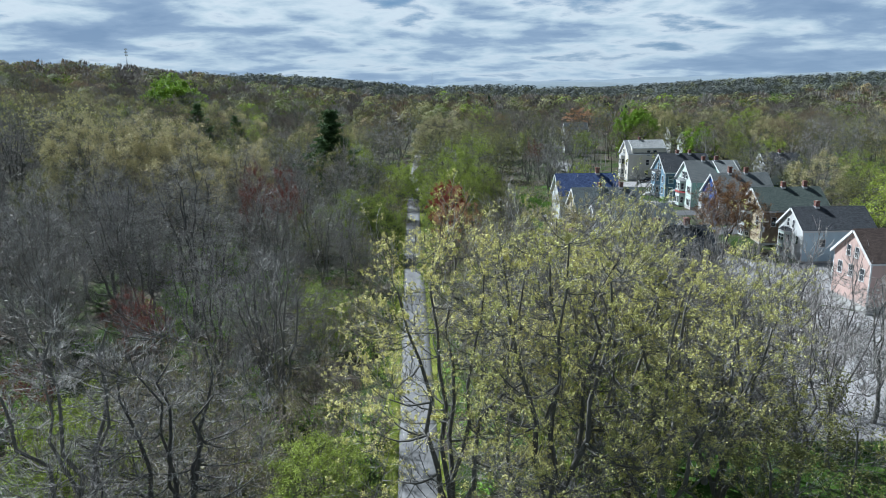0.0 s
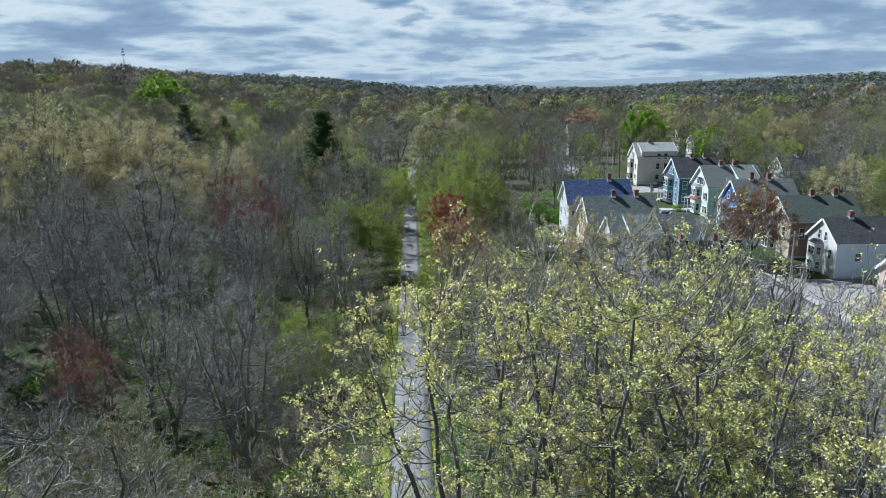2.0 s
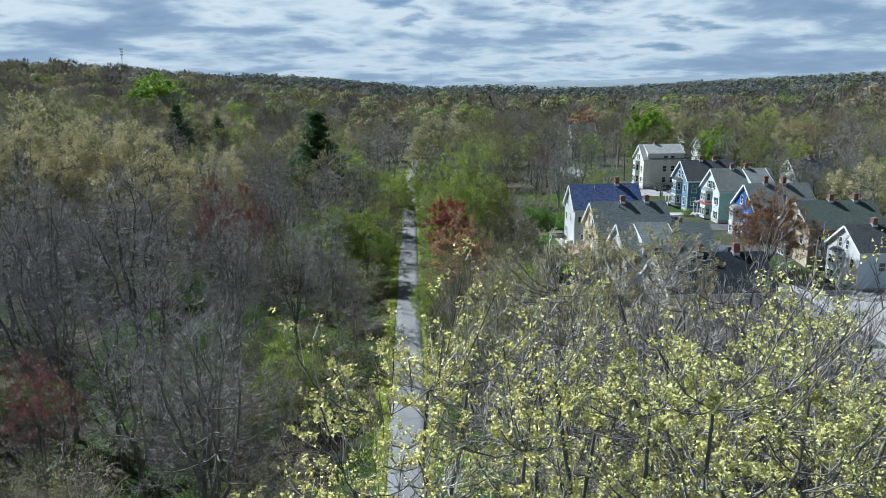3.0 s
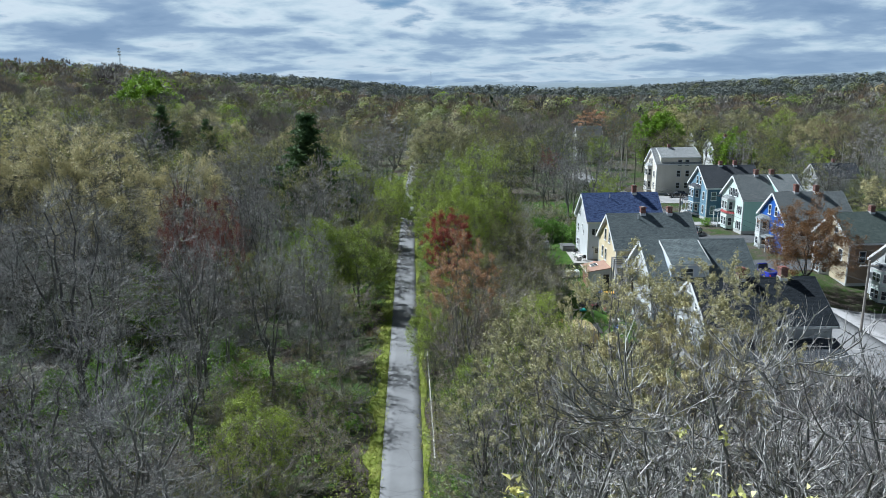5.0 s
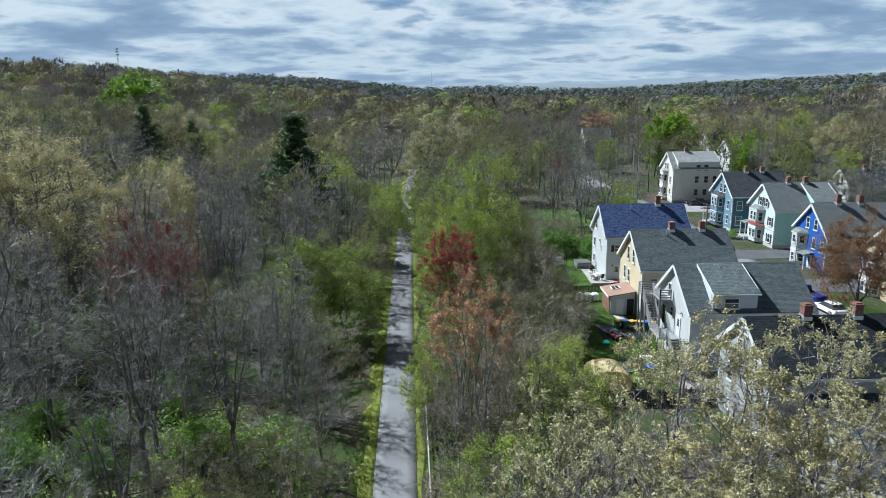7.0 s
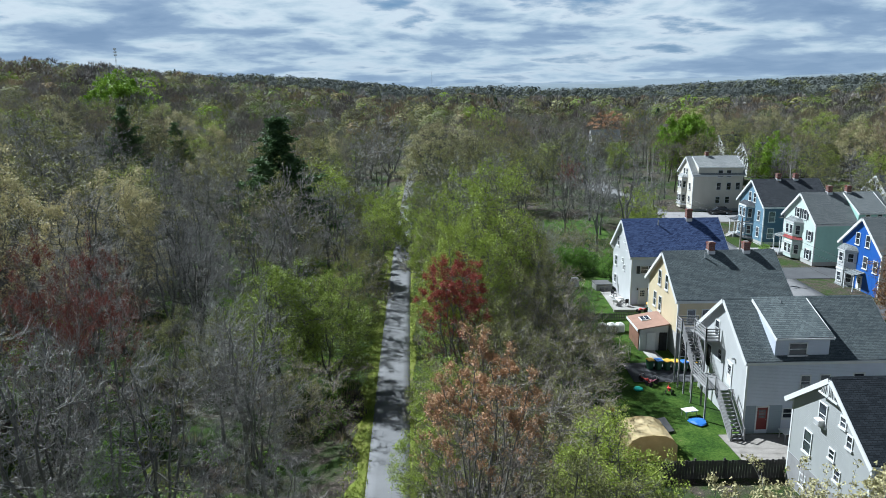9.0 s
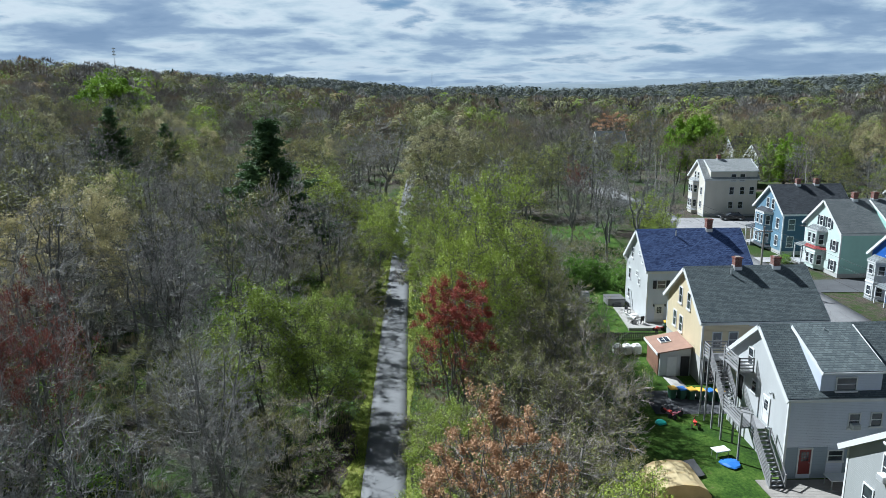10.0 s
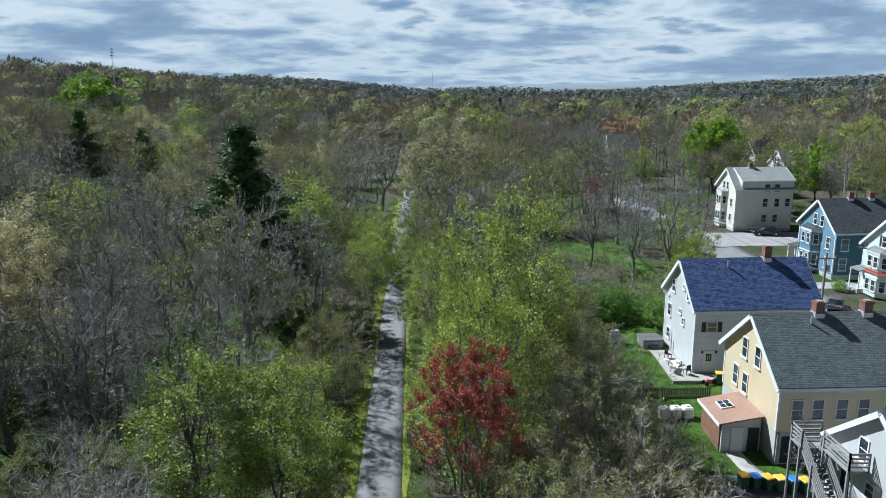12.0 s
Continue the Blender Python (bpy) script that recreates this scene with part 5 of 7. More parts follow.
# White houses: lit gables plain, long sides in the white tinted for shade.
h1 = house("white clapboard house with a bright blue shingle roof", 22.35, 137.55, 0.25, 7.9, 11.6, 6.45, 10.0, SIDE["white"], SIDE["white_shade"], ROOF["blue"],
    windows=[("G", 1.8, 6.95, 0.75, 1.2), ("G", 2.56, 4.2, 0.75, 1.2), ("G", -0.86, 7.5, 0.5, 0.35), ("G", -1.94, 6.8, 0.4, 0.6), ("G", -0.2, 4.9, 0.6, 0.4), ("G", -1.1, 4.1, 0.5, 0.6), ("G", 2.6, 1.75, 0.75, 1.0), ("S", 1.6, 4.5, 0.85, 0.85, True), ("S", 4.9, 5.9, 0.8, 0.3), ("S", 7.6, 4.5, 0.85, 0.85)], chimneys=[(8.1, 1.1)], plinth=0.12, shutter_mat=SHUTTER)
h2 = house("cream clapboard house with a slate grey shingle roof", 23.0, 122.9, -0.5, 9.0, 11.2, 6.3, 9.95, SIDE["cream"], SIDE["cream"], ROOF["slate"],
    windows=[("G", 1.07, 6.9, 0.72, 1.55), ("G", -1.05, 6.9, 0.72, 1.55), ("G", 2.25, 4.2, 0.72, 1.55), ("G", 0.6, 4.1, 0.72, 1.55), ("S", 1.4, 4.22, 0.75, 1.45), ("S", 2.9, 4.22, 0.75, 1.45), ("S", 4.67, 4.22, 0.75, 1.45), ("S", 6.26, 4.22, 0.75, 1.45), ("S", 8.2, 4.22, 0.75, 1.45), ("S", 4.76, 5.8, 0.7, 0.25), ("G", -0.6, 1.3, 0.7, 0.8)], chimneys=[(4.75, 0.85), (8.5, 0.85)], plinth=2.55)
h3 = house("white clapboard house with a grey roof and wide dormer", 23.25, 107.1, -1.0, 8.9, 11.8, 6.6, 10.05, SIDE["white"], SIDE["white_shade"], ROOF["slate"],
    windows=[("G", 1.39, 7.05, 0.7, 1.3), ("G", 0.47, 5.0, 0.65, 0.8), ("S", 3.85, 7.25, 1.35, 0.9), ("S", 4.73, 4.5, 0.7, 1.0), ("S", 6.3, 4.55, 0.7, 0.95), ("S", 3.7, 1.85, 1.0, 0.75), ("S", 9.0, 4.5, 0.8, 1.2)], dormer=(2.05, 6.35, 8.2), plinth=0.15)
h4 = house("pale grey clapboard house with a black shingle roof", 23.9, 91.8, -1.0, 8.6, 11.6, 6.4, 9.5, SIDE["grey"], SIDE["grey"], ROOF["black"],
    windows=[("G", 0.83, 6.7, 0.75, 1.4), ("G", 2.12, 4.1, 0.8, 1.5), ("G", -1.3, 7.2, 0.5, 0.6), ("G", -2.1, 6.3, 0.45, 0.75), ("G", -0.55, 4.65, 0.5, 0.6), ("G", -1.3, 3.6, 0.5, 0.7), ("G", 2.2, 1.2, 0.6, 0.8)], chimneys=[(4.6, 0.95), (8.7, 0.95)], plinth=0.9)
h5 = house("three-storey beige clapboard house with a light roof", 52.2, 201.8, 1.0, 8.2, 10.6, 7.9, 11.2, SIDE["beige"], SIDE["beige"], ROOF["silver"],
    windows=[("G", -0.4, 8.0, 0.75, 1.3), ("G", 1.1, 8.0, 0.75, 1.3), ("G", -2.4, 5.1, 0.8, 1.4), ("G", -2.35, 2.4, 0.8, 1.2), ("S", 5.7, 7.9, 0.95, 1.4), ("S", 7.5, 7.9, 0.95, 1.4), ("S", 5.5, 5.25, 0.85, 1.45), ("S", 7.65, 5.25, 0.85, 1.45), ("S", 9.6, 5.25, 0.85, 1.45), ("S", 5.45, 2.35, 0.85, 1.3), ("S", 7.5, 2.35, 0.85, 1.3)], chimneys=[(4.1, 0.8)], dormer=(1.0, 10.55, 9.2))
bay(h5, 1.0, 0.2, 6.9, 3.6, 0.9, SIDE["beige"], ROOF["silver"], [(5.3, None), (2.3, ROOF["silver"])])
# The slate house's long sides are a darker blue than its gable.
h6 = house("slate blue clapboard house with white trim and bays", 52.6, 169.9, 0.7, 9.2, 11.0, 6.7, 10.4, SIDE["slate"], siding("siding_slate_dark", (0.055, 0.11, 0.17)), ROOF["dark"],
    windows=[("G", 0.6, 7.5, 0.8, 1.5), ("G", -1.1, 7.5, 0.8, 1.5), ("G", -3.0, 4.7, 0.8, 1.55), ("G", -3.0, 1.95, 0.8, 1.55), ("S", 1.4, 4.75, 0.95, 1.6), ("S", 1.35, 1.98, 0.95, 1.6), ("S", 6.5, 4.75, 0.9, 1.5)], chimneys=[(4.2, 0.8), (7.2, 0.8)])
bay(h6, 0.9, 0.2, 6.1, 4.2, 1.0, SIDE["slate"], ROOF["dark"], [(4.8, None), (1.9, ROOF["dark"])])
h7 = house("pale mint clapboard house with shutters and bays", 54.2, 156.4, 0.5, 9.0, 11.4, 6.5, 10.2, SIDE["palemint"], SIDE["mint"], ROOF["grey"],
    windows=[("G", 0.6, 7.15, 0.75, 1.35, True), ("G", -1.4, 7.15, 0.75, 1.35, True), ("G", -3.1, 4.2, 0.75, 1.35, True), ("G", -3.1, 1.4, 0.75, 1.35, True), ("S", 7.6, 7.25, 0.6, 0.6), ("S", 9.4, 7.25, 0.6, 0.6)], chimneys=[(4.0, 0.9), (6.9, 0.9)], dormer=(6.2, 10.6, 7.7), shutter_mat=SHUTTER)
bay(h7, 0.9, 0.2, 5.8, 3.9, 1.0, SIDE["palemint"], ROOF["grey"], [(4.6, ROOF["red"]), (1.6, None)])
h8 = house("royal blue and white clapboard house with corner bay", 54.1, 140.0, -0.4, 8.4, 11.0, 6.5, 10.2, SIDE["royal"], SIDE["white"], ROOF["grey"],
    windows=[("G", 0.9, 7.3, 0.75, 1.5), ("G", -1.2, 7.3, 0.75, 1.5), ("G", -1.15, 4.5, 0.8, 1.5), ("G", -3.2, 4.4, 0.75, 1.5), ("S", 3.0, 4.5), ("S", 6.0, 4.5)], chimneys=[(3.5, 1.2), (6.8, 1.0)])
bay(h8, 2.3, 0.7, 5.6, 3.3, 1.1, SIDE["white"], ROOF["grey"], [(4.6, None), (1.9, ROOF["grey"])], win=(0.75, 1.1))
h9 = house("brown clapboard house with a grey-green roof", 56.8, 126.8, -1.2, 8.8, 12.0, 6.6, 9.9, SIDE["tan"], SIDE["brown"], ROOF["green"],
    windows=[("G", 1.0, 7.2), ("G", -1.0, 7.2), ("G", 2.5, 4.3), ("G", -2.5, 4.3), ("S", 2.0, 4.3), ("S", 6.0, 4.3)], chimneys=[(5.4, 0.9), (9.4, 1.0)])
bay(h9, 1.5, 0.2, 5.6, 3.6, 1.0, SIDE["white"], ROOF["dark"], [(4.4, None), (1.7, ROOF["dark"])])
h10 = house("pale blue clapboard house with a grey roof", 59.0, 116.2, -2.2, 7.8, 12.0, 6.0, 9.0, SIDE["white"], SIDE["sky"], ROOF["dark"],
    windows=[("G", 0.9, 6.4, 0.7, 1.3), ("G", -0.8, 6.3, 0.7, 1.3), ("G", -2.3, 3.8, 0.7, 1.3), ("S", 3.4, 3.6, 0.9, 1.2), ("S", 8.0, 3.6, 0.9, 1.2)], chimneys=[(4.0, 0.9)])
bay(h10, 1.2, 0.2, 4.9, 3.2, 0.9, SIDE["palemint"], ROOF["dark"], [(3.8, None), (1.5, ROOF["dark"])], win=(0.65, 1.1))
h11 = house("rose-coloured clapboard house with a brown roof", 54.0, 89.5, -1.6, 8.0, 11.0, 6.6, 9.9, SIDE["rose"], SIDE["rose"], ROOF["brown"],
    windows=[("G", 0.9, 7.0, 0.75, 1.3), ("G", -0.9, 7.0, 0.75, 1.3), ("G", 2.4, 4.4), ("G", 0.0, 4.4), ("G", -2.4, 4.4), ("S", 3.0, 4.4), ("S", 7.0, 4.4)])
h12 = house("distant white house with a slate grey roof", 88.0, 276.0, 1.6, 8.5, 12.0, 7.2, 10.6, SIDE["white"], SIDE["white_shade"], ROOF["dark"], windows=[("G", 1.0, 7.6), ("G", -1.0, 7.6), ("G", 2.0, 4.6), ("G", -2.0, 4.6)], chimneys=[(4.0, 0.8)])
h13 = house("distant white house with a weathered tan roof", 87.0, 256.0, 1.5, 8.5, 12.0, 6.2, 9.6, SIDE["white"], SIDE["tan"], ROOF["tan"], windows=[("G", 0.8, 6.6), ("G", -0.8, 6.6), ("G", 2.0, 4.0), ("G", -2.0, 4.0)], chimneys=[(5.0, 0.8), (8.5, 0.8)])
h14 = house("distant white gabled house among the trees", 49.0, 286.0, 2.0, 6.0, 9.0, 8.0, 11.5, SIDE["white"], SIDE["white"], ROOF["grey"], windows=[("G", 0.0, 9.4), ("G", -1.5, 6.0), ("G", 1.5, 6.0)])
h15 = house("distant white house with a dark roof behind trees", 86.5, 190.5, 0.6, 7.0, 10.0, 5.6, 8.6, SIDE["white"], SIDE["white"], ROOF["dark"], windows=[("G", 0.8, 6.6), ("G", -0.8, 6.6), ("G", 2.0, 4.0), ("G", -2.0, 4.0)], chimneys=[(5.0, 0.8)])

# ---- things round the houses ----
def paint(name, c, rough=0.5, vary=0.08, metal=0.0, spec=0.4):
    return mottled(name, c, vary, 2.5, 35.0, rough, 0.1, 0.004, spec, metal)


WEATHERED = mottled("weathered_wood", (0.23, 0.23, 0.235), 0.22, 1.5, 30.0, 0.85, 0.3, 0.006)
PALE_RAIL = mottled("bleached_wood", (0.4, 0.39, 0.37), 0.2, 1.5, 30.0, 0.85, 0.3, 0.006)
DARK_WOOD = mottled("dark_fence_wood", (0.065, 0.062, 0.06), 0.35, 1.5, 30.0, 0.9, 0.3, 0.006)
BROWN_WOOD = mottled("brown_wood", (0.17, 0.09, 0.06), 0.25, 1.5, 30.0, 0.85, 0.3, 0.006)
DECK_WOOD = mottled("deck_wood", (0.27, 0.25, 0.23), 0.28, 1.0, 25.0, 0.85, 0.3, 0.006)
CANVAS = bpy.data.materials.new("tan_canvas")
CANVAS.use_nodes = True
CLOTH = Nodes(CANVAS.node_tree)
cloth = CLOTH.ramp(CLOTH.noise(1.6, 4.0, 0.6, place(CLOTH)), [(0.3, (0.66, 0.53, 0.3)), (0.7, (0.78, 0.65, 0.4))])
lit = CLOTH.add("ShaderNodeBsdfDiffuse", {"Color": cloth})
glow = CLOTH.add("ShaderNodeBsdfTranslucent", {"Color": cloth})
CLOTH.add("ShaderNodeOutputMaterial", {0: CLOTH.add("ShaderNodeMixShader", {0: 0.4, 1: lit.outputs[0], 2: glow.outputs[0]}).outputs[0]})
YELLOW = paint("yellow_plastic", (0.72, 0.42, 0.05))
BLUE = paint("blue_plastic", (0.04, 0.16, 0.5))
GREEN_BIN = paint("green_plastic", (0.03, 0.09, 0.05))
TEAL = paint("teal_plastic", (0.05, 0.42, 0.36))
REDP = paint("red_plastic", (0.6, 0.06, 0.05))
PINKP = paint("pink_plastic", (0.7, 0.22, 0.3))
WHITEP = paint("white_plastic", (0.66, 0.66, 0.65))
BLACKM = paint("black_metal", (0.02, 0.02, 0.022), 0.4)
STEEL = paint("galvanised_steel", (0.42, 0.44, 0.45), 0.45, metal=0.7)
TUB = paint("tub_cover", (0.11, 0.11, 0.115), 0.6)
RUST_ROOF = mottled("brown_roll_roofing", (0.27, 0.17, 0.13), 0.15, 1.2, 25.0, 0.9, 0.3, 0.01)
RED_DOOR = paint("dark_red_door", (0.13, 0.02, 0.02))
BLUE_BAND = siding("siding_blue_grey", (0.26, 0.31, 0.36), 0.2)
TYRE = paint("tyre_rubber", (0.018, 0.018, 0.018), 0.9)


def thing(name, x, y, z, turn, label, category, group=""):
    o = new(name)
    o.matrix_world = pose(x, y, z, 0, 0, turn)
    return tagged(o, label, category, group)


def gz(x, y):
    return float(land(x, y))


def rail_run(parent, a, c, height=1.0, boards=4, mat=None, name="railing"):
    """A railing of level boards and end posts from a to c (points on the tread line)."""
    a, c = Vector(a), Vector(c)
    d = c - a
    n = Vector((-d.y, d.x, 0)).normalized() * 0.025
    solids = []
    for k in range(boards):
        z0 = 0.18 + (height - 0.22) * k / max(1, boards - 1)
        p = [a + Vector((0, 0, z0)), c + Vector((0, 0, z0))]
        lo = [p[0] - n, p[1] - n, p[1] + n, p[0] + n]
        solids.append([tuple(v) for v in lo] + [tuple(v + Vector((0, 0, 0.11))) for v in lo])
    part(name, fixed(bm_boxes(solids)), mat or WEATHERED, parent)
    for p in (a, c):
        part("post", bm_boxes([(p.x - 0.05, p.x + 0.05, p.y - 0.05, p.y + 0.05, p.z - 0.1, p.z + height + 0.08)]), mat or WEATHERED, parent)


def flight(parent, a, c, wide, steps, mat):
    """Open stairs from a up to c, treads across x or y."""
    a, c = Vector(a), Vector(c)
    d = c - a
    side_way = Vector((-d.y, d.x, 0)).normalized() * wide / 2
    run = Vector((d.x, d.y, 0)) / steps
    for k in range(steps):
        p = a + d * ((k + 1) / steps) - run
        q = p + run * 1.1
        lo = [p - side_way, p + side_way, q + side_way, q - side_way]
        part("tread", fixed(bm_boxes([[(v.x, v.y, v.z - 0.05 + (a.z - a.z)) for v in [Vector((w.x, w.y, p.z)) for w in lo]] + [(v.x, v.y, p.z) for v in lo]])), mat, parent)
    for s in (-1, 1):
        o = side_way * s
        n = side_way.normalized() * 0.03
        lo = [a + o - n, c + o - n, c + o + n, a + o + n]
        part("stringer", fixed(bm_boxes([[tuple(v - Vector((0, 0, 0.3))) for v in lo] + [tuple(v - Vector((0, 0, 0.03))) for v in lo]])), mat, parent)


# Outside stair on the gable of the white house with the dormer.
st = thing("outside_stair", 0, 0, 0, 0, "weathered grey wooden outside stair with landings and rails", "stairs")
flight(st, (22.55, 101.4, -0.85), (22.45, 104.9, 2.0), 1.0, 14, WEATHERED)
part("landing", bm_boxes([(21.2, 23.1, 104.9, 108.2, 1.88, 2.0)]), WEATHERED, st)
flight(st, (21.75, 108.2, 2.0), (21.7, 111.3, 4.75), 0.95, 13, WEATHERED)
part("landing", bm_boxes([(21.1, 23.0, 111.3, 112.6, 4.63, 4.75)]), WEATHERED, st)
flight(st, (22.6, 111.3, 4.75), (22.6, 110.4, 5.2), 0.9, 3, WEATHERED)
part("landing", bm_boxes([(21.9, 23.1, 107.6, 110.4, 5.08, 5.2)]), WEATHERED, st)
rail_run(st, (22.02, 101.4, -0.85), (21.95, 104.9, 2.0))
rail_run(st, (23.05, 101.4, -0.85), (23.0, 104.0, 1.3), boards=2)
rail_run(st, (21.25, 104.95, 2.0), (21.25, 108.2, 2.0))
rail_run(st, (21.25, 108.2, 2.0), (21.2, 111.3, 4.75))
rail_run(st, (22.2, 108.2, 2.2), (22.15, 110.9, 4.6))
rail_run(st, (21.15, 111.3, 4.75), (21.15, 112.55, 4.75))
rail_run(st, (21.15, 112.55, 4.75), (23.0, 112.55, 4.75))
rail_run(st, (21.95, 107.65, 5.2), (21.95, 110.35, 5.2))
rail_run(st, (21.95, 107.65, 5.2), (23.05, 107.65, 5.2))
for x, y, z in ((21.25, 104.95, 2.9), (21.25, 108.2, 2.9), (21.2, 110.0, 4.3), (21.15, 111.4, 5.6), (21.15, 112.5, 5.6), (23.0, 112.5, 5.6), (21.95, 107.7, 6.0), (21.95, 110.3, 6.0)):
    part("post", bm_boxes([(x - 0.06, x + 0.06, y - 0.06, y + 0.06, gz(x, y) - 0.2, z)]), WEATHERED, st)

deck = thing("deck", 0, 0, 0, 0, "weathered grey wooden ground-level deck beside the house", "deck")
for k in range(22):
    part("plank", bm_boxes([(21.5 + 0.012 * (21 - k), 28.3, 98.3 + k * 0.19, 98.3 + k * 0.19 + 0.175, -0.88, -0.82)]), DECK_WOOD, deck)
part("skirt", bm_boxes([(21.75, 28.3, 98.2, 98.26, -1.5, -0.86)]), DARK_WOOD, deck)
part("joist", bm_boxes([(21.8, 28.2, 98.4, 98.5, -1.3, -0.89), (21.8, 28.2, 100.4, 100.5, -1.3, -0.89), (21.8, 28.2, 102.2, 102.3, -1.3, -0.89)]), DARK_WOOD, deck)

fence = thing("wooden_fence", 0, 0, 0, 0, "dark weathered vertical board fence closing the yard", "fence")
for k in range(52):
    x = 13.2 + k * 0.205
    y = 96.2 + 0.02 * (x - 13)
    part("board", bm_boxes([(x, x + 0.185, y - 0.012, y + 0.012, gz(x, y) - 0.1, 0.42 + 0.03 * math.sin(k * 2.7))]), DARK_WOOD, fence)
for k in range(6):
    x = 13.2 + k * 2.1
    part("post", bm_boxes([(x - 0.06, x + 0.06, 96.22 + 0.02 * (x - 13), 96.34 + 0.02 * (x - 13), -1.4, 0.55)]), DARK_WOOD, fence)
for z in (-0.7, 0.1):
    part("rail", fixed(bm_boxes([[(13.2, 96.215, z), (23.9, 96.43, z), (23.9, 96.49, z), (13.2, 96.275, z), (13.2, 96.215, z + 0.09), (23.9, 96.43, z + 0.09), (23.9, 96.49, z + 0.09), (13.2, 96.275, z + 0.09)]])), DARK_WOOD, fence)

# Rail along the path.
rail = thing("path_guard_rail", 0, 0, 0, 0, "old pale wooden post and rail guard beside the path", "fence")
for k in range(12):
    y = 72.0 + k * 2.4
    x = float(path_x(y)) + 2.35
    part("post", bm_boxes([(x - 0.06, x + 0.06, y - 0.06, y + 0.06, gz(x, y) - 0.2, gz(x, y) + 1.0)], 0.02), PALE_RAIL, rail)
    if k < 11:
        x2 = float(path_x(y + 2.4)) + 2.35
        for z in (0.45, 0.88):
            lo = [(x - 0.03, y, gz(x, y) + z), (x + 0.03, y, gz(x, y) + z), (x2 + 0.03, y + 2.4, gz(x2, y + 2.4) + z), (x2 - 0.03, y + 2.4, gz(x2, y + 2.4) + z)]
            part("rail", fixed(bm_boxes([lo + [(a, q, r + 0.09) for a, q, r in lo]])), PALE_RAIL, rail)

# Tan shelter with a rounded roof.
tent = thing("garden_shelter", 15.0, 100.2, gz(15, 100) - 0.03, 2, "tan canvas garden shelter with a rounded roof on the lawn", "shelter")
prof = [(-1.85, 0.0), (1.85, 0.0), (1.85, 1.35), (1.55, 1.8), (1.0, 2.08), (0.0, 2.2), (-1.0, 2.08), (-1.55, 1.8), (-1.85, 1.35)]
bm = bm_prism(prof, -1.6, 1.6)
for v in bm.verts:
    v.co.x, v.co.y = v.co.y, -v.co.x
    v.co.z -= 0.05 * math.sin(v.co.y * 4) * (v.co.z > 1)
bmesh.ops.recalc_face_normals(bm, faces=bm.faces)
part("canvas", bm, CANVAS, tent)
for y in (-1.55, 0.0, 1.55):
    bm = bmesh.new()
    ring = [(-1.87, 0.0), (-1.87, 1.36), (-1.56, 1.83), (-1.0, 2.11), (0, 2.23), (1.0, 2.11), (1.56, 1.83), (1.87, 1.36), (1.87, 0.0)]
    vs = [[bm.verts.new((x, y + dy, z)) for x, z in ring] for dy in (-0.03, 0.03)]
    for i in range(len(ring) - 1):
        bm.faces.new([vs[0][i], vs[0][i + 1], vs[1][i + 1], vs[1][i]])
    part("hoop", bm, CANVAS, tent)

panel = thing("tilted_panel", 17.0, 103.2, gz(17, 103.2), 20, "dark grey tilted cover lying on the lawn", "cover")
part("sheet", fixed(bm_boxes([[(-1.0, -0.6, 0.15), (1.0, -0.6, 0.15), (1.0, 0.7, 0.75), (-1.0, 0.7, 0.75), (-1.0, -0.6, 0.21), (1.0, -0.6, 0.21), (1.0, 0.7, 0.81), (-1.0, 0.7, 0.81)]])), TUB, panel)
part("support", bm_boxes([(-0.9, -0.82, 0.6, 0.68, -0.05, 0.72), (0.82, 0.9, 0.6, 0.68, -0.05, 0.72), (-0.9, -0.82, -0.58, -0.5, -0.05, 0.16), (0.82, 0.9, -0.58, -0.5, -0.05, 0.16)]), DARK_WOOD, panel)


def cart(x, y, lid, turn, label):
    o = thing("wheeled_bin", x, y, gz(x, y) + 0.06, turn, label, "bin", "bins beside the driveway")
    bm = bm_boxes([(-0.3, 0.3, -0.34, 0.34, 0.06, 0.95)], 0.03)
    for v in bm.verts:
        if v.co.z < 0.5:
            v.co.x *= 0.8
            v.co.y *= 0.8
    part("body", bm, GREEN_BIN, o)
    bm = bm_boxes([(-0.34, 0.34, -0.4, 0.38, 0.95, 1.06)], 0.03)
    part("lid", bm, lid, o)
    for s in (-1, 1):
        bm = bmesh.new()
        bmesh.ops.create_cone(bm, cap_ends=True, segments=12, radius1=0.13, radius2=0.13, depth=0.06, matrix=pose(s * 0.28, 0.27, 0.13, 0, 90, 0))
        part("wheel", bm, TYRE, o)


for i, (lid, lab) in enumerate(((YELLOW, "yellow"), (BLUE, "blue"), (YELLOW, "yellow"), (YELLOW, "yellow"), (BLUE, "blue"), (YELLOW, "yellow"))):
    cart(19.75 + i * 0.78, 115.45 - i * 0.13, lid, 8 + 5 * (i % 3), "dark green wheeled bin with a " + lab + " lid by the driveway")
cart(24.3, 131.6, YELLOW, -10, "green wheeled bin with a yellow lid beside the patio")

# Concrete walk, patio and low wall.
walk_c = tagged(strip("concrete_walk", np.arange(115.6, 120.2, 0.3), lambda y: np.interp(y, [115.6, 117.5, 120.2], [21.6, 20.6, 20.3]), lambda y: np.interp(y, [115.6, 117.5, 120.2], [23.4, 21.9, 21.5]), 0.09, CONCRETE, 0.15, 3), "pale concrete walk beside the cream house", "path", kind="structure")
patio = thing("patio", 0, 0, 0, 0, "pale concrete paving slabs beside the white house", "patio")
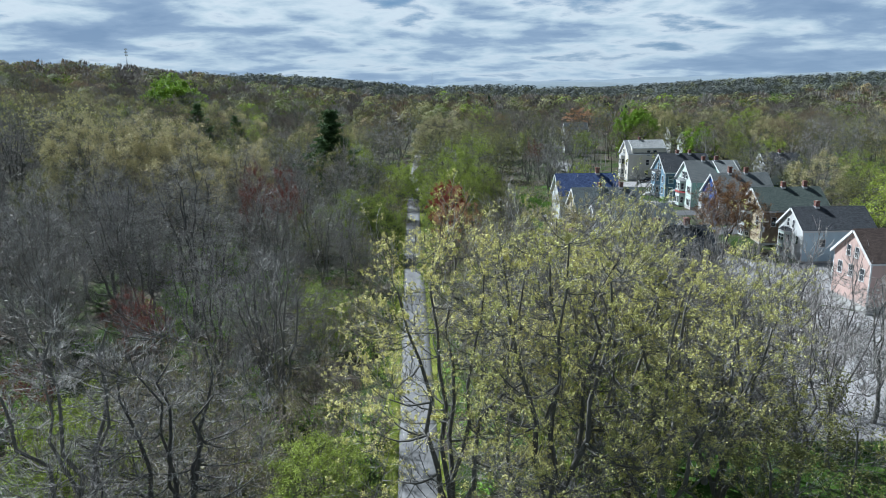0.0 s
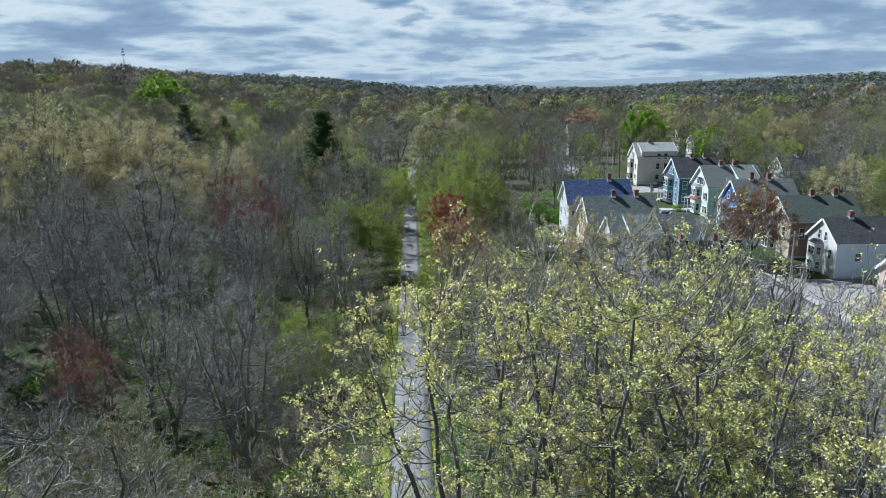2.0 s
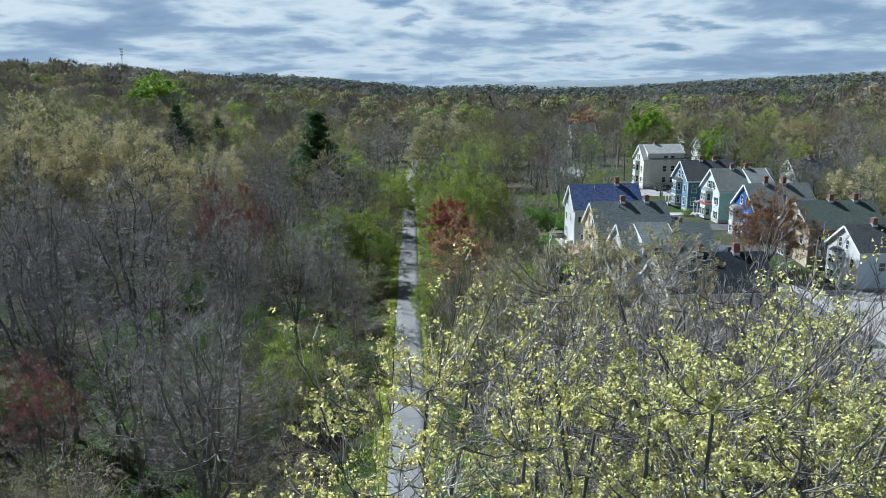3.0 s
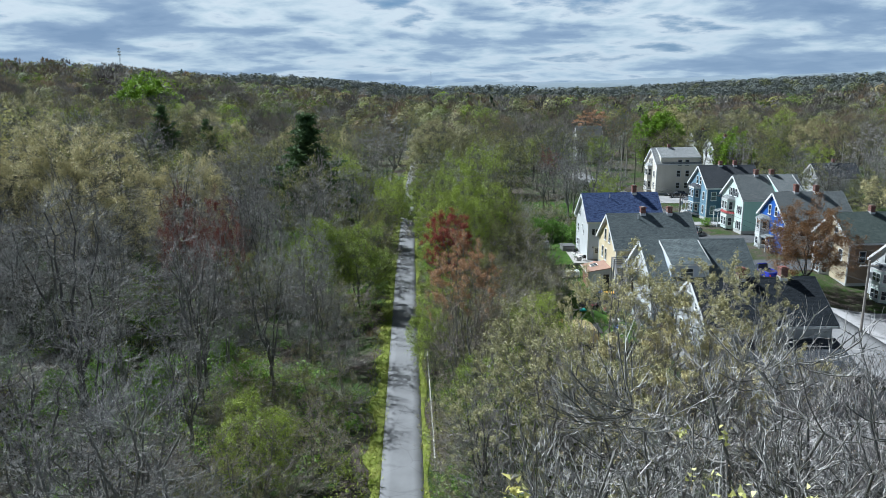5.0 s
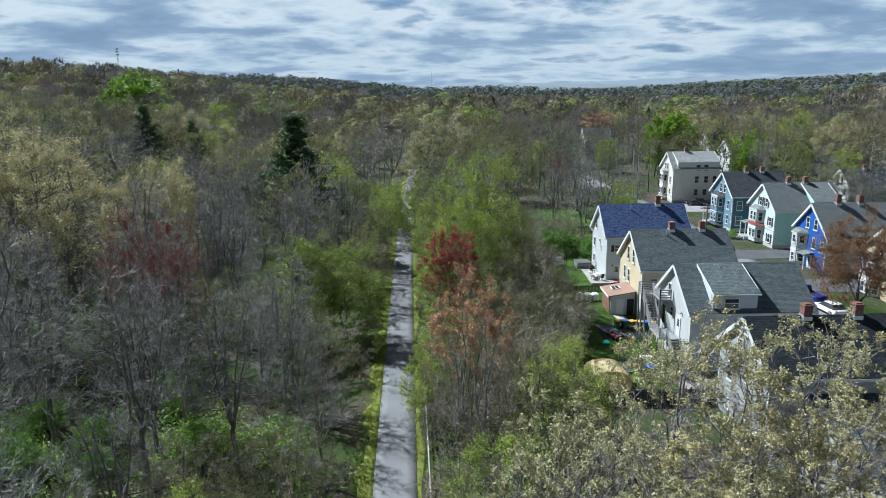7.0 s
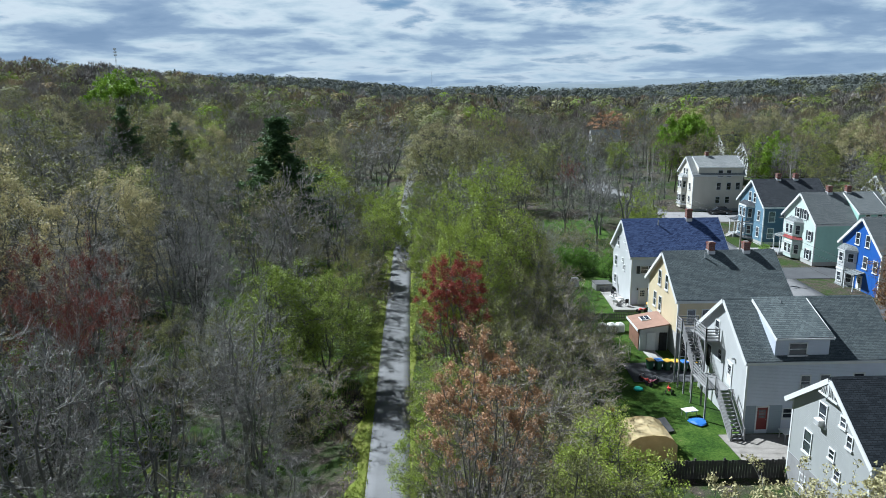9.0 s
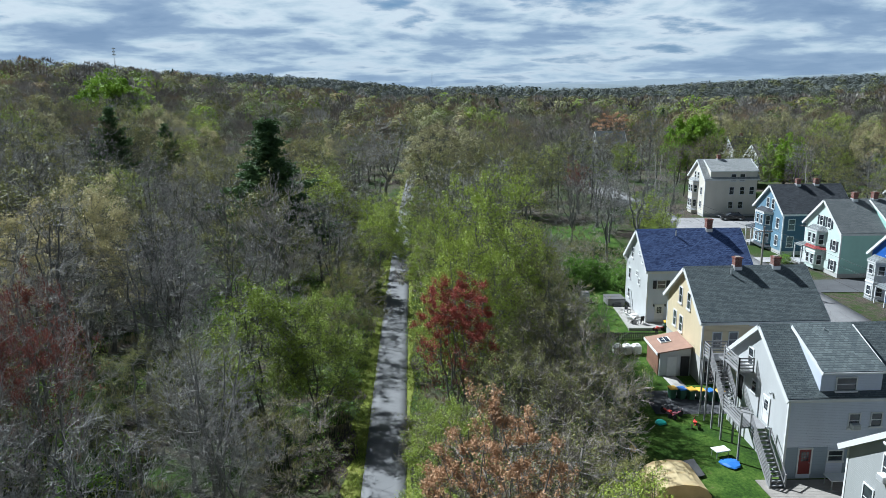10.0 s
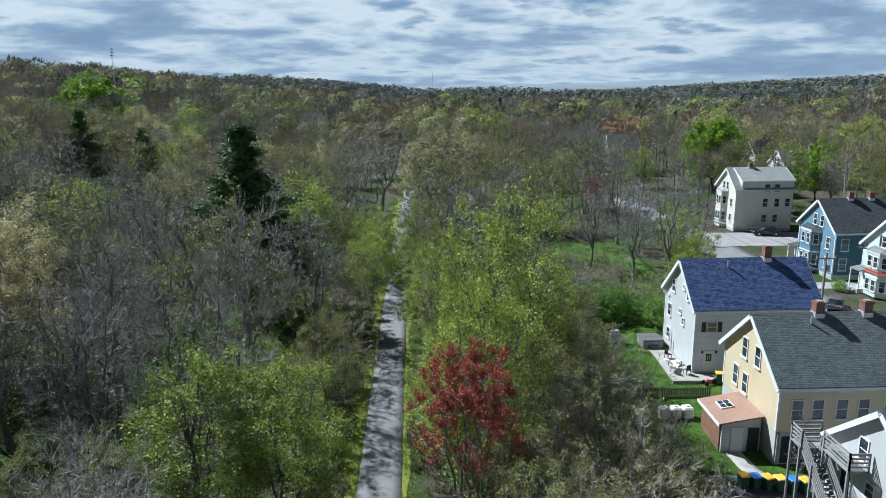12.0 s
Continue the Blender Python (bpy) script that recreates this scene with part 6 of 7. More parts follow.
for i in range(4):
    for j in range(6):
        x0, y0 = 20.2 + i * 1.25, 131.9 + j * 1.28
        if x0 > 22.2 and y0 > 133.0:
            continue
        part("slab", bm_boxes([(x0, x0 + 1.23, y0, y0 + 1.26, 0.0, 0.31 + 0.004 * ((i * 3 + j) % 3))]), CONCRETE, patio)
part("retaining_wall", bm_boxes([(20.1, 25.3, 131.6, 131.88, -0.8, 0.33)]), CONCRETE, patio)

tub = thing("hot_tub", 20.7, 141.0, 0.25, 4, "grey hot tub with a dark cover beside the patio", "hot tub")
part("shell", bm_boxes([(-1.05, 1.05, -1.05, 1.05, -0.1, 0.82)], 0.08), paint("tub_shell", (0.2, 0.2, 0.2)), tub)
part("cover", bm_boxes([(-1.1, 1.1, -1.1, -0.01, 0.82, 0.95), (-1.1, 1.1, 0.01, 1.1, 0.82, 0.95)], 0.02), TUB, tub)
part("step", bm_boxes([(-0.5, 0.5, -1.5, -1.08, -0.05, 0.2), (-0.5, 0.5, -1.3, -1.08, 0.2, 0.42)]), TUB, tub)


def lounger(x, y, turn):
    o = thing("sun_lounger", x, y, 0.31, turn, "white cushioned sun lounger with raised back on the patio", "lounger", "patio seats")
    part("seat", bm_boxes([(-0.3, 0.3, -0.9, 0.4, 0.28, 0.4)], 0.03), WHITEP, o)
    part("backrest", fixed(bm_boxes([[(-0.3, 0.4, 0.28), (0.3, 0.4, 0.28), (0.3, 0.95, 0.75), (-0.3, 0.95, 0.75), (-0.3, 0.34, 0.38), (0.3, 0.34, 0.38), (0.3, 0.88, 0.85), (-0.3, 0.88, 0.85)]])), WHITEP, o)
    for sx in (-0.26, 0.26):
        for sy in (-0.82, 0.35):
            part("leg", bm_boxes([(sx - 0.025, sx + 0.025, sy - 0.025, sy + 0.025, 0, 0.29)]), BLACKM, o)


lounger(21.3, 135.3, 115)
lounger(21.0, 134.0, 150)
for x, y, turn in ((21.4, 137.2, 30), (21.9, 133.2, 200)):
    o = thing("patio_chair", x, y, 0.31, turn, "dark metal patio chair beside the white house", "chair", "patio seats")
    part("seat", bm_boxes([(-0.25, 0.25, -0.25, 0.25, 0.4, 0.45)], 0.01), BLACKM, o)
    part("backrest", bm_boxes([(-0.25, 0.25, 0.22, 0.26, 0.45, 0.95)], 0.01), BLACKM, o)
    for sx in (-0.22, 0.22):
        for sy in (-0.22, 0.22):
            part("leg", bm_boxes([(sx - 0.02, sx + 0.02, sy - 0.02, sy + 0.02, 0, 0.4)]), BLACKM, o)

# Three white tanks.
for i in range(3):
    o = thing("white_tank", 17.35 + i * 0.98, 125.4 + 0.05 * i, gz(17.4 + i, 125.4) - 0.02, 5, "white plastic water tank standing in the yard", "tank", "row of white tanks")
    bm = bm_boxes([(-0.44, 0.44, -0.44, 0.44, 0.02, 1.0)], 0.12)
    part("tank", bm, WHITEP, o)
    bm = bmesh.new()
    bmesh.ops.create_cone(bm, cap_ends=True, segments=14, radius1=0.16, radius2=0.15, depth=0.12, matrix=pose(0, 0, 1.05))
    part("cap", bm, WHITEP, o)

# Lean-to shed on the cream house.
shed = thing("lean_to_shed", 0, 0, 0, 0, "small lean-to shed with brown roofing and a skylight", "shed")
zf = gz(21, 121) - 0.3
part("wall", fixed(bm_boxes([[(20.0, 120.1, zf), (22.95, 120.2, zf), (22.9, 124.1, zf), (19.95, 124.0, zf), (20.0, 120.1, 1.88), (22.95, 120.2, 2.35), (22.9, 124.1, 2.35), (19.95, 124.0, 1.88)]])), SIDE["white"], shed)
part("side_panel", bm_boxes([(19.9, 19.96, 120.3, 123.9, zf, 1.75)]), BROWN_WOOD, shed)
part("roof", fixed(bm_boxes([[(19.7, 119.8, 1.86), (23.0, 119.9, 2.4), (22.95, 124.35, 2.4), (19.65, 124.25, 1.86), (19.7, 119.8, 1.98), (23.0, 119.9, 2.52), (22.95, 124.35, 2.52), (19.65, 124.25, 1.98)]])), RUST_ROOF, shed)
sk = part("skylight", fixed(bm_boxes([[(20.6, 121.9, 2.12), (21.6, 121.95, 2.28), (21.6, 123.2, 2.28), (20.6, 123.15, 2.12), (20.6, 121.9, 2.24), (21.6, 121.95, 2.4), (21.6, 123.2, 2.4), (20.6, 123.15, 2.24)]])), WHITE_TRIM, shed)
for i in range(2):
    for j in range(2):
        x0, y0 = 20.68 + i * 0.44, 122.0 + j * 0.6
        za, zb = 2.245 + (x0 - 20.6) * 0.16, 2.245 + (x0 + 0.38 - 20.6) * 0.16
        part("pane", fixed(bm_boxes([[(x0, y0, za - 0.02), (x0 + 0.38, y0, zb - 0.02), (x0 + 0.38, y0 + 0.52, zb - 0.02), (x0, y0 + 0.52, za - 0.02), (x0, y0, za + 0.012), (x0 + 0.38, y0, zb + 0.012), (x0 + 0.38, y0 + 0.52, zb + 0.012), (x0, y0 + 0.52, za + 0.012)]])), GLASS, sk)
part("fascia", bm_boxes([(19.62, 19.68, 119.8, 124.3, 1.72, 1.96)]), WHITE_TRIM, shed)
# The doorway is a flat panel with its inner shade as colour.
part("doorway", bm_boxes([(22.0, 22.8, 120.08, 120.14, zf + 0.3, 1.5)]), SHADE_FILL, shed)
part("door", bm_boxes([(20.7, 21.6, 120.05, 120.1, zf + 0.3, 1.5)], 0.01), WHITE_TRIM, shed)


def door(h, L, W, wall, u, z0, wide, tall, mat, lights=True):
    """A house door with its frame, glass and knob, standing on z0."""
    m = side(L, W, wall, u, z0)
    d = part("door", bm_boxes([(-wide / 2, wide / 2, -0.05, 0.01, 0, tall)], 0.008), mat, h, m=m)
    part("door_frame", bm_boxes([(-wide / 2 - 0.1, -wide / 2, -0.07, 0.01, 0, tall + 0.1), (wide / 2, wide / 2 + 0.1, -0.07, 0.01, 0, tall + 0.1), (-wide / 2, wide / 2, -0.07, 0.01, tall, tall + 0.1)]), WHITE_TRIM, d)
    if lights:
        for i in range(3):
            for j in range(3):
                x0, zz = -wide * 0.32 + i * wide * 0.22, tall * 0.52 + j * tall * 0.13
                part("pane", bm_boxes([(x0, x0 + wide * 0.19, -0.056, -0.05, zz, zz + tall * 0.115)]), GLASS, d)
    bm = bmesh.new()
    bmesh.ops.create_uvsphere(bm, u_segments=8, v_segments=6, radius=0.035, matrix=pose(wide * 0.38, -0.09, tall * 0.46))
    part("knob", bm, STEEL, d)
    return d


door(h1, 11.6, 7.9, "S", 1.5, 0.12, 0.85, 1.98, WHITE_TRIM)
for u in (0.85, 2.15):
    part("wall_lamp", bm_boxes([(u - 0.07, u + 0.07, -4.1, -3.95, 1.95, 2.2)], 0.02), BLACKM, h1)
part("vent_pipe", bm_boxes([(6.95, 7.03, -4.02, -3.95, 5.2, 6.2)]), BLACKM, h1)
for uy, z in ((3.2, 5.9),):
    bm = bmesh.new()
    bmesh.ops.create_cone(bm, cap_ends=True, segments=16, radius1=0.3, radius2=0.12, depth=0.12, matrix=pose(-0.35, uy, z, 0, 70, 20))
    part("satellite_dish", bm, WHITEP, h1)
part("meter_pipe", bm_boxes([(-0.06, -0.01, 1.5, 1.56, 0.1, 2.2), (-0.06, -0.01, 0.9, 0.95, 0.1, 1.4)]), STEEL, h1)

door(h3, 11.8, 8.9, "S", 1.51, 0.5, 0.86, 1.9, RED_DOOR)
part("lower_band", bm_boxes([(0.14, 1.0, -4.465, -4.45, 0.15, 2.55), (2.02, 3.1, -4.465, -4.45, 0.15, 2.55), (4.3, 11.7, -4.465, -4.45, 0.15, 2.55)]), BLUE_BAND, h3)
door(h3, 11.8, 8.9, "G", -1.53, 3.05, 0.82, 1.95, WHITE_TRIM)
door(h3, 11.8, 8.9, "G", 2.6, 3.05, 0.9, 2.0, SHADE_FILL, False)
for z in (0.9, 3.6):
    part("floodlight", bm_boxes([(-0.25, -0.05, -2.35, -2.15, z + 2.0, z + 2.15)], 0.02), STEEL, h3)


def ac_unit(h, m):
    o = part("air_conditioner", bm_boxes([(-0.3, 0.3, -0.42, 0.0, -0.2, 0.2)], 0.02), WHITEP, h, m=m)
    part("grille", bm_boxes([(-0.26, 0.26, -0.43, -0.42, -0.15, 0.15)]), GREY_TRIM, o)


ac_unit(h3, pose(4.73, -4.46, 4.15))
ac_unit(h4, side(11.6, 8.6, "G", 0.83, 6.2))
# Gable fretwork, weathered base boards and side roof of the pale grey house.
part("base_board", bm_boxes([(-0.03, 0.0, -4.2, 4.2, 0.1, 2.3)]), WEATHERED, h4)
fr = part("gable_bracket", bm_boxes([(-0.38, -0.3, -1.0, 1.0, 8.2, 8.32), (-0.38, -0.3, -0.06, 0.06, 8.2, 9.3)]), WHITE_TRIM, h4)
for k in range(-4, 5):
    part("lattice", fixed(bm_boxes([[(-0.36, k * 0.2 - 0.02, 8.3), (-0.32, k * 0.2 - 0.02, 8.3), (-0.32, k * 0.2 + 0.02, 8.3), (-0.36, k * 0.2 + 0.02, 8.3), (-0.36, k * 0.16 - 0.02, 9.2 - abs(k) * 0.14), (-0.32, k * 0.16 - 0.02, 9.2 - abs(k) * 0.14), (-0.32, k * 0.16 + 0.02, 9.2 - abs(k) * 0.14), (-0.36, k * 0.16 + 0.02, 9.2 - abs(k) * 0.14)]])), WHITE_TRIM, fr)
part("side_wing", bm_boxes([(3.2, 11.5, -8.4, -4.3, -1.2, 3.6)]), SIDE["grey"], h4)
part("side_roof", fixed(bm_boxes([slab(-4.31, 4.75, -8.8, 3.35, 2.9, 11.9, 0.14)])), ROOF["dark"], h4)
part("wing_trim", bm_boxes([(2.9, 11.9, -8.86, -8.78, 3.2, 3.46)]), WHITE_TRIM, h4)
for u in (5.0, 7.5, 10.0):
    window(h4, pose(u, -8.4, 1.6), 0.8, 1.3)

# Open ground floor of the cream house: its shade painted as dark panels.
for u0, u1 in ((0.5, 3.6), (3.9, 7.2), (7.5, 10.8)):
    part("opening", bm_boxes([(u0, u1, -4.49, -4.46, 0.05, 2.15)]), SHADE_FILL, h2)
for u in (0.2, 3.75, 7.35, 11.0):
    part("post", bm_boxes([(u - 0.09, u + 0.09, -4.62, -4.47, -0.3, 2.5)]), WEATHERED, h2)
for h, L in ((h2, 11.2), (h1, 11.6), (h3, 11.8), (h4, 11.6)):
    part("vent_pipe", bm_boxes([(L * 0.35 - 0.05, L * 0.35 + 0.05, -0.85, -0.75, 8.4, 10.05 if h is not h4 else 9.5)]), STEEL, h)

# Porches and steps of the second row.
for h, W, z0, yc, lab in ((h6, 9.2, 2.9, 3.6, ROOF["dark"]), (h7, 9.0, 2.9, 3.5, ROOF["grey"]), (h8, 8.4, 2.8, -0.4, ROOF["grey"])):
    po = part("porch_roof", fixed(bm_boxes([[(-1.5, yc - 1.0, z0), (0, yc - 1.0, z0 + 0.3), (0, yc + 1.1, z0 + 0.3), (-1.5, yc + 1.1, z0), (-1.5, yc - 1.0, z0 + 0.12), (0, yc - 1.0, z0 + 0.42), (0, yc + 1.1, z0 + 0.42), (-1.5, yc + 1.1, z0 + 0.12)]])), lab, h)
    for y in (yc - 0.9, yc + 1.0):
        part("post", bm_boxes([(-1.42, -1.3, y - 0.06, y + 0.06, -0.2, z0 + 0.02)]), WHITE_TRIM, po)
    part("porch_floor", bm_boxes([(-1.5, 0, yc - 1.0, yc + 1.1, -0.6, 0.55)]), GREY_TRIM, h)
    for k in range(3):
        part("step", bm_boxes([(-1.5 - 0.3 * (k + 1), -1.5 - 0.3 * k, yc - 0.6, yc + 0.7, -0.8, 0.38 - 0.18 * k)]), CONCRETE, h)
    door(h, 11, W, "G", yc, 0.55, 0.9, 2.0, WHITE_TRIM)
part("entry_roof", fixed(bm_boxes([slab(0, 3.3, -1.1, 2.9, 10.5, 12.0, 0.1), slab(0, 3.3, 1.1, 2.9, 10.5, 12.0, 0.1)])), ROOF["dark"], h5, m=pose(0, -4.0, 0))
fe = part("fire_escape", bm_boxes([(-1.6, -0.9, 2.4, 3.6, 5.9, 5.96)]), BLACKM, h7)
for k in range(6):
    part("rail", bm_boxes([(-1.6 + 0.13 * k, -1.57 + 0.13 * k, 2.4, 2.43, 5.9, 6.8)]), BLACKM, fe)
    part("rung", bm_boxes([(-1.3, -0.95, 3.55, 3.58, 3.2 + k * 0.42, 3.23 + k * 0.42)]), BLACKM, fe)


# ---- vehicles ----
def car(x, y, turn, paint_mat, label, length=4.6, wide=1.8, tall=1.45, bed=False):
    z = gz(x, y) + 0.07
    o = thing("pickup_truck" if bed else "car", x, y, z, turn, label, "pickup" if bed else "car", "parked vehicles")
    l, w = length / 2, wide / 2
    low = [(-l, 0.32), (l, 0.32), (l, 0.72), (l * 0.55, 0.88), (-l * 0.92, 0.95), (-l, 0.78)]
    bm = bmesh.new()
    a = [bm.verts.new((px, -w, pz)) for px, pz in low]
    c = [bm.verts.new((px, w, pz)) for px, pz in low]
    bm.faces.new(a)
    bm.faces.new(c[::-1])
    for i in range(6):
        bm.faces.new([a[i], c[i], c[(i + 1) % 6], a[(i + 1) % 6]])
    bmesh.ops.recalc_face_normals(bm, faces=bm.faces)
    bmesh.ops.bevel(bm, geom=bm.edges[:], offset=0.07, segments=2, affect="EDGES")
    part("body", bm, paint_mat, o)
    back = 0.0 if bed else -l * 0.82
    cab = [(back, 0.9), (l * 0.5, 0.86), (l * 0.12, tall), (back + (0.08 if bed else 0.55), tall - 0.02)]
    bm = bmesh.new()
    a = [bm.verts.new((px, -w * 0.92 if pz < 1 else -w * 0.74, pz)) for px, pz in cab]
    c = [bm.verts.new((px, w * 0.92 if pz < 1 else w * 0.74, pz)) for px, pz in cab]
    bm.faces.new(a)
    bm.faces.new(c[::-1])
    for i in range(4):
        bm.faces.new([a[i], c[i], c[(i + 1) % 4], a[(i + 1) % 4]])
    bmesh.ops.recalc_face_normals(bm, faces=bm.faces)
    part("window_glass", bm, GLASS, o)
    part("roof", bm_boxes([(back + (0.06 if bed else 0.5), l * 0.14, -w * 0.74, w * 0.74, tall - 0.02, tall + 0.03)], 0.015), paint_mat, o)
    if bed:
        part("bed_liner", bm_boxes([(-l * 0.9, -0.08, -w * 0.85, w * 0.85, 0.93, 0.97)]), BLACKM, o)
        part("bed_side", bm_boxes([(-l * 0.98, 0, -w, -w * 0.86, 0.9, 1.15), (-l * 0.98, 0, w * 0.86, w, 0.9, 1.15), (-l, -l * 0.94, -w, w, 0.9, 1.15)], 0.02), paint_mat, o)
    for sx in (-0.62, 0.62):
        for s in (-1, 1):
            bm = bmesh.new()
            bmesh.ops.create_cone(bm, cap_ends=True, segments=18, radius1=0.33, radius2=0.33, depth=0.22, matrix=pose(sx * l, s * (w - 0.1), 0.33, 90, 0, 0))
            wheel = part("wheel", bm, TYRE, o)
            bm = bmesh.new()
            bmesh.ops.create_cone(bm, cap_ends=True, segments=12, radius1=0.2, radius2=0.18, depth=0.03, matrix=pose(sx * l, s * (w + 0.015), 0.33, 90, 0, 0))
            part("rim", bm, STEEL, wheel)
    for s in (-1, 1):
        part("headlight", bm_boxes([(l - 0.06, l + 0.01, s * w * 0.72 - 0.16, s * w * 0.72 + 0.16, 0.58, 0.72)], 0.02), WHITEP, o)
        part("tail_light", bm_boxes([(-l - 0.01, -l + 0.06, s * w * 0.78 - 0.12, s * w * 0.78 + 0.12, 0.6, 0.78)], 0.02), REDP, o)
    return o


def car_paint(name, c):
    m = mottled(name, c, 0.05, 1.0, 30.0, 0.25, 0.02, 0.002, 0.6)
    return m


BLACK_PAINT, NAVY_PAINT, WHITE_PAINT, GREY_PAINT = car_paint("car_black", (0.012, 0.012, 0.014)), car_paint("car_blue", (0.02, 0.03, 0.3)), car_paint("car_white", (0.7, 0.71, 0.72)), car_paint("car_grey", (0.1, 0.105, 0.11))
car(56.8, 194.2, 172, BLACK_PAINT, "black saloon car parked beside the beige house")
car(46.4, 125.2, 102, NAVY_PAINT, "dark blue pickup truck parked on the street", 5.4, 1.95, 1.8, True)
car(46.8, 120.2, 95, WHITE_PAINT, "white saloon car parked on the street")
car(46.3, 152.6, 60, GREY_PAINT, "dark grey car parked by the slate blue house")
car(43.5, 149.0, 85, BLACK_PAINT, "black car parked at the kerb", 4.4)
car(58.5, 82.0, 120, WHITE_PAINT, "white car parked on the lot")

# ---- poles and wires ----
POLE_MAT = mottled("pole_wood", (0.27, 0.25, 0.23), 0.2, 2.0, 25.0, 0.9, 0.3, 0.01)
WIRE = paint("wire_black", (0.03, 0.03, 0.032), 0.6)


def pole(x, y, tall):
    o = thing("utility_pole", x, y, gz(x, y) - 0.1, 3, "grey wooden utility pole with crossarm on the street", "utility pole", "poles along the street")
    bm = bmesh.new()
    bmesh.ops.create_cone(bm, cap_ends=True, segments=10, radius1=0.16, radius2=0.11, depth=tall, matrix=pose(0, 0, tall / 2))
    part("pole", bm, POLE_MAT, o)
    part("crossarm", bm_boxes([(-1.1, 1.1, -0.06, 0.06, tall - 0.7, tall - 0.56)]), POLE_MAT, o)
    for s in (-1.0, -0.4, 0.4, 1.0):
        bm = bmesh.new()
        bmesh.ops.create_cone(bm, cap_ends=True, segments=8, radius1=0.05, radius2=0.04, depth=0.16, matrix=pose(s, 0, tall - 0.48))
        part("insulator", bm, STEEL, o)
    bm = bmesh.new()
    bmesh.ops.create_cone(bm, cap_ends=True, segments=12, radius1=0.22, radius2=0.22, depth=0.7, matrix=pose(0.3, 0, tall - 1.7))
    part("transformer", bm, STEEL, o)


POLES = [(47.8, 103.0, 8.6), (40.6, 145.4, 8.8), (38.5, 190.0, 9.0)]
for x, y, t in POLES:
    pole(x, y, t)
for (x0, y0, t0), (x1, y1, t1) in zip(POLES, POLES[1:]):
    for dx, dz in ((-1.0, -0.4), (1.0, -0.4), (0.0, -2.6)):
        A = np.array([x0 + dx, y0, gz(x0, y0) + t0 + dz])
        B = np.array([x1 + dx, y1, gz(x1, y1) + t1 + dz])
        t = np.linspace(0, 1, 13)[:, None]
        P = A + (B - A) * t - np.array([0, 0, 1.0]) * np.sin(t * np.pi) * 0.7
        V, F = tubes(P[None], np.full((1, 13), 0.018), 4)
        tagged(new("overhead_wire", mesh_from("overhead_wire", V, F, [WIRE])), "thin black overhead wire between the poles", "wire", "overhead wires")

# ---- yard clutter ----
def blob(name, x, y, z, r, mat, label, category, flat=0.6):
    bm = bmesh.new()
    bmesh.ops.create_icosphere(bm, subdivisions=2, radius=r)
    for v in bm.verts:
        v.co.z *= flat
        v.co += v.co * 0.12 * math.sin(v.co.x * 9 + v.co.y * 7)
    me = mesh_of(name, bm, mat)
    o = new(name, me)
    o.matrix_world = pose(x, y, z + r * flat * 0.8)
    return tagged(o, label, category)


blob("toy_turtle", 17.4, 110.9, gz(17.4, 110.9), 0.45, TEAL, "teal plastic sandbox lid on the grass", "toy", 0.4)
blob("toy_ball", 13.9, 106.6, gz(13.9, 106.6), 0.28, YELLOW, "orange ball lying on the lawn", "toy", 1.0)
blob("paddling_pool", 20.6, 104.6, gz(20.6, 104.6), 0.75, BLUE, "blue and white paddling pool on the grass", "pool", 0.22)


def trike(x, y, turn, mat, label):
    o = thing("toy_tricycle", x, y, gz(x, y) + 0.02, turn, label, "toy", "toys in the yard")
    part("frame", fixed(bm_boxes([[(-0.5, -0.04, 0.3), (0.5, -0.04, 0.45), (0.5, 0.04, 0.45), (-0.5, 0.04, 0.3), (-0.5, -0.04, 0.38), (0.5, -0.04, 0.53), (0.5, 0.04, 0.53), (-0.5, 0.04, 0.38)]])), mat, o)
    part("seat", bm_boxes([(-0.35, -0.05, -0.16, 0.16, 0.45, 0.55)], 0.03), mat, o)
    part("handlebar", bm_boxes([(0.42, 0.47, -0.28, 0.28, 0.75, 0.8), (0.42, 0.47, -0.025, 0.025, 0.4, 0.78)]), STEEL, o)
    for wx, wy, wr in ((0.5, 0, 0.28), (-0.45, -0.25, 0.2), (-0.45, 0.25, 0.2)):
        bm = bmesh.new()
        bmesh.ops.create_cone(bm, cap_ends=True, segments=14, radius1=wr, radius2=wr, depth=0.07, matrix=pose(wx, wy, wr, 90, 0, 0))
        part("wheel", bm, TYRE, o)


trike(19.0, 111.9, 30, PINKP, "pink toy tricycle standing by the bins")
trike(18.4, 112.3, 120, REDP, "red toy tricycle standing by the bins")
trike(20.0, 110.4, 75, REDP, "red child's tricycle in the yard")
trike(23.4, 131.4, 10, REDP, "red garden mower beside the patio")
tbl = thing("folding_table", 20.3, 105.8, gz(20.3, 105.8), 15, "white folding table on the grass", "table")
part("tabletop", bm_boxes([(-0.6, 0.6, -0.4, 0.4, 0.58, 0.64)], 0.01), WHITEP, tbl)
for sx in (-0.5, 0.5):
    for sy in (-0.3, 0.3):
        part("leg", bm_boxes([(sx - 0.02, sx + 0.02, sy - 0.02, sy + 0.02, -0.02, 0.58)]), STEEL, tbl)
tb2 = thing("deck_table", 26.9, 101.6, -0.82, 4, "pale glass-topped table on the deck", "table")
part("tabletop", bm_boxes([(-0.9, 0.9, -0.5, 0.5, 0.66, 0.72)], 0.01), WHITEP, tb2)
for sx in (-0.8, 0.8):
    for sy in (-0.4, 0.4):
        part("leg", bm_boxes([(sx - 0.03, sx + 0.03, sy - 0.03, sy + 0.03, 0, 0.66)]), STEEL, tb2)
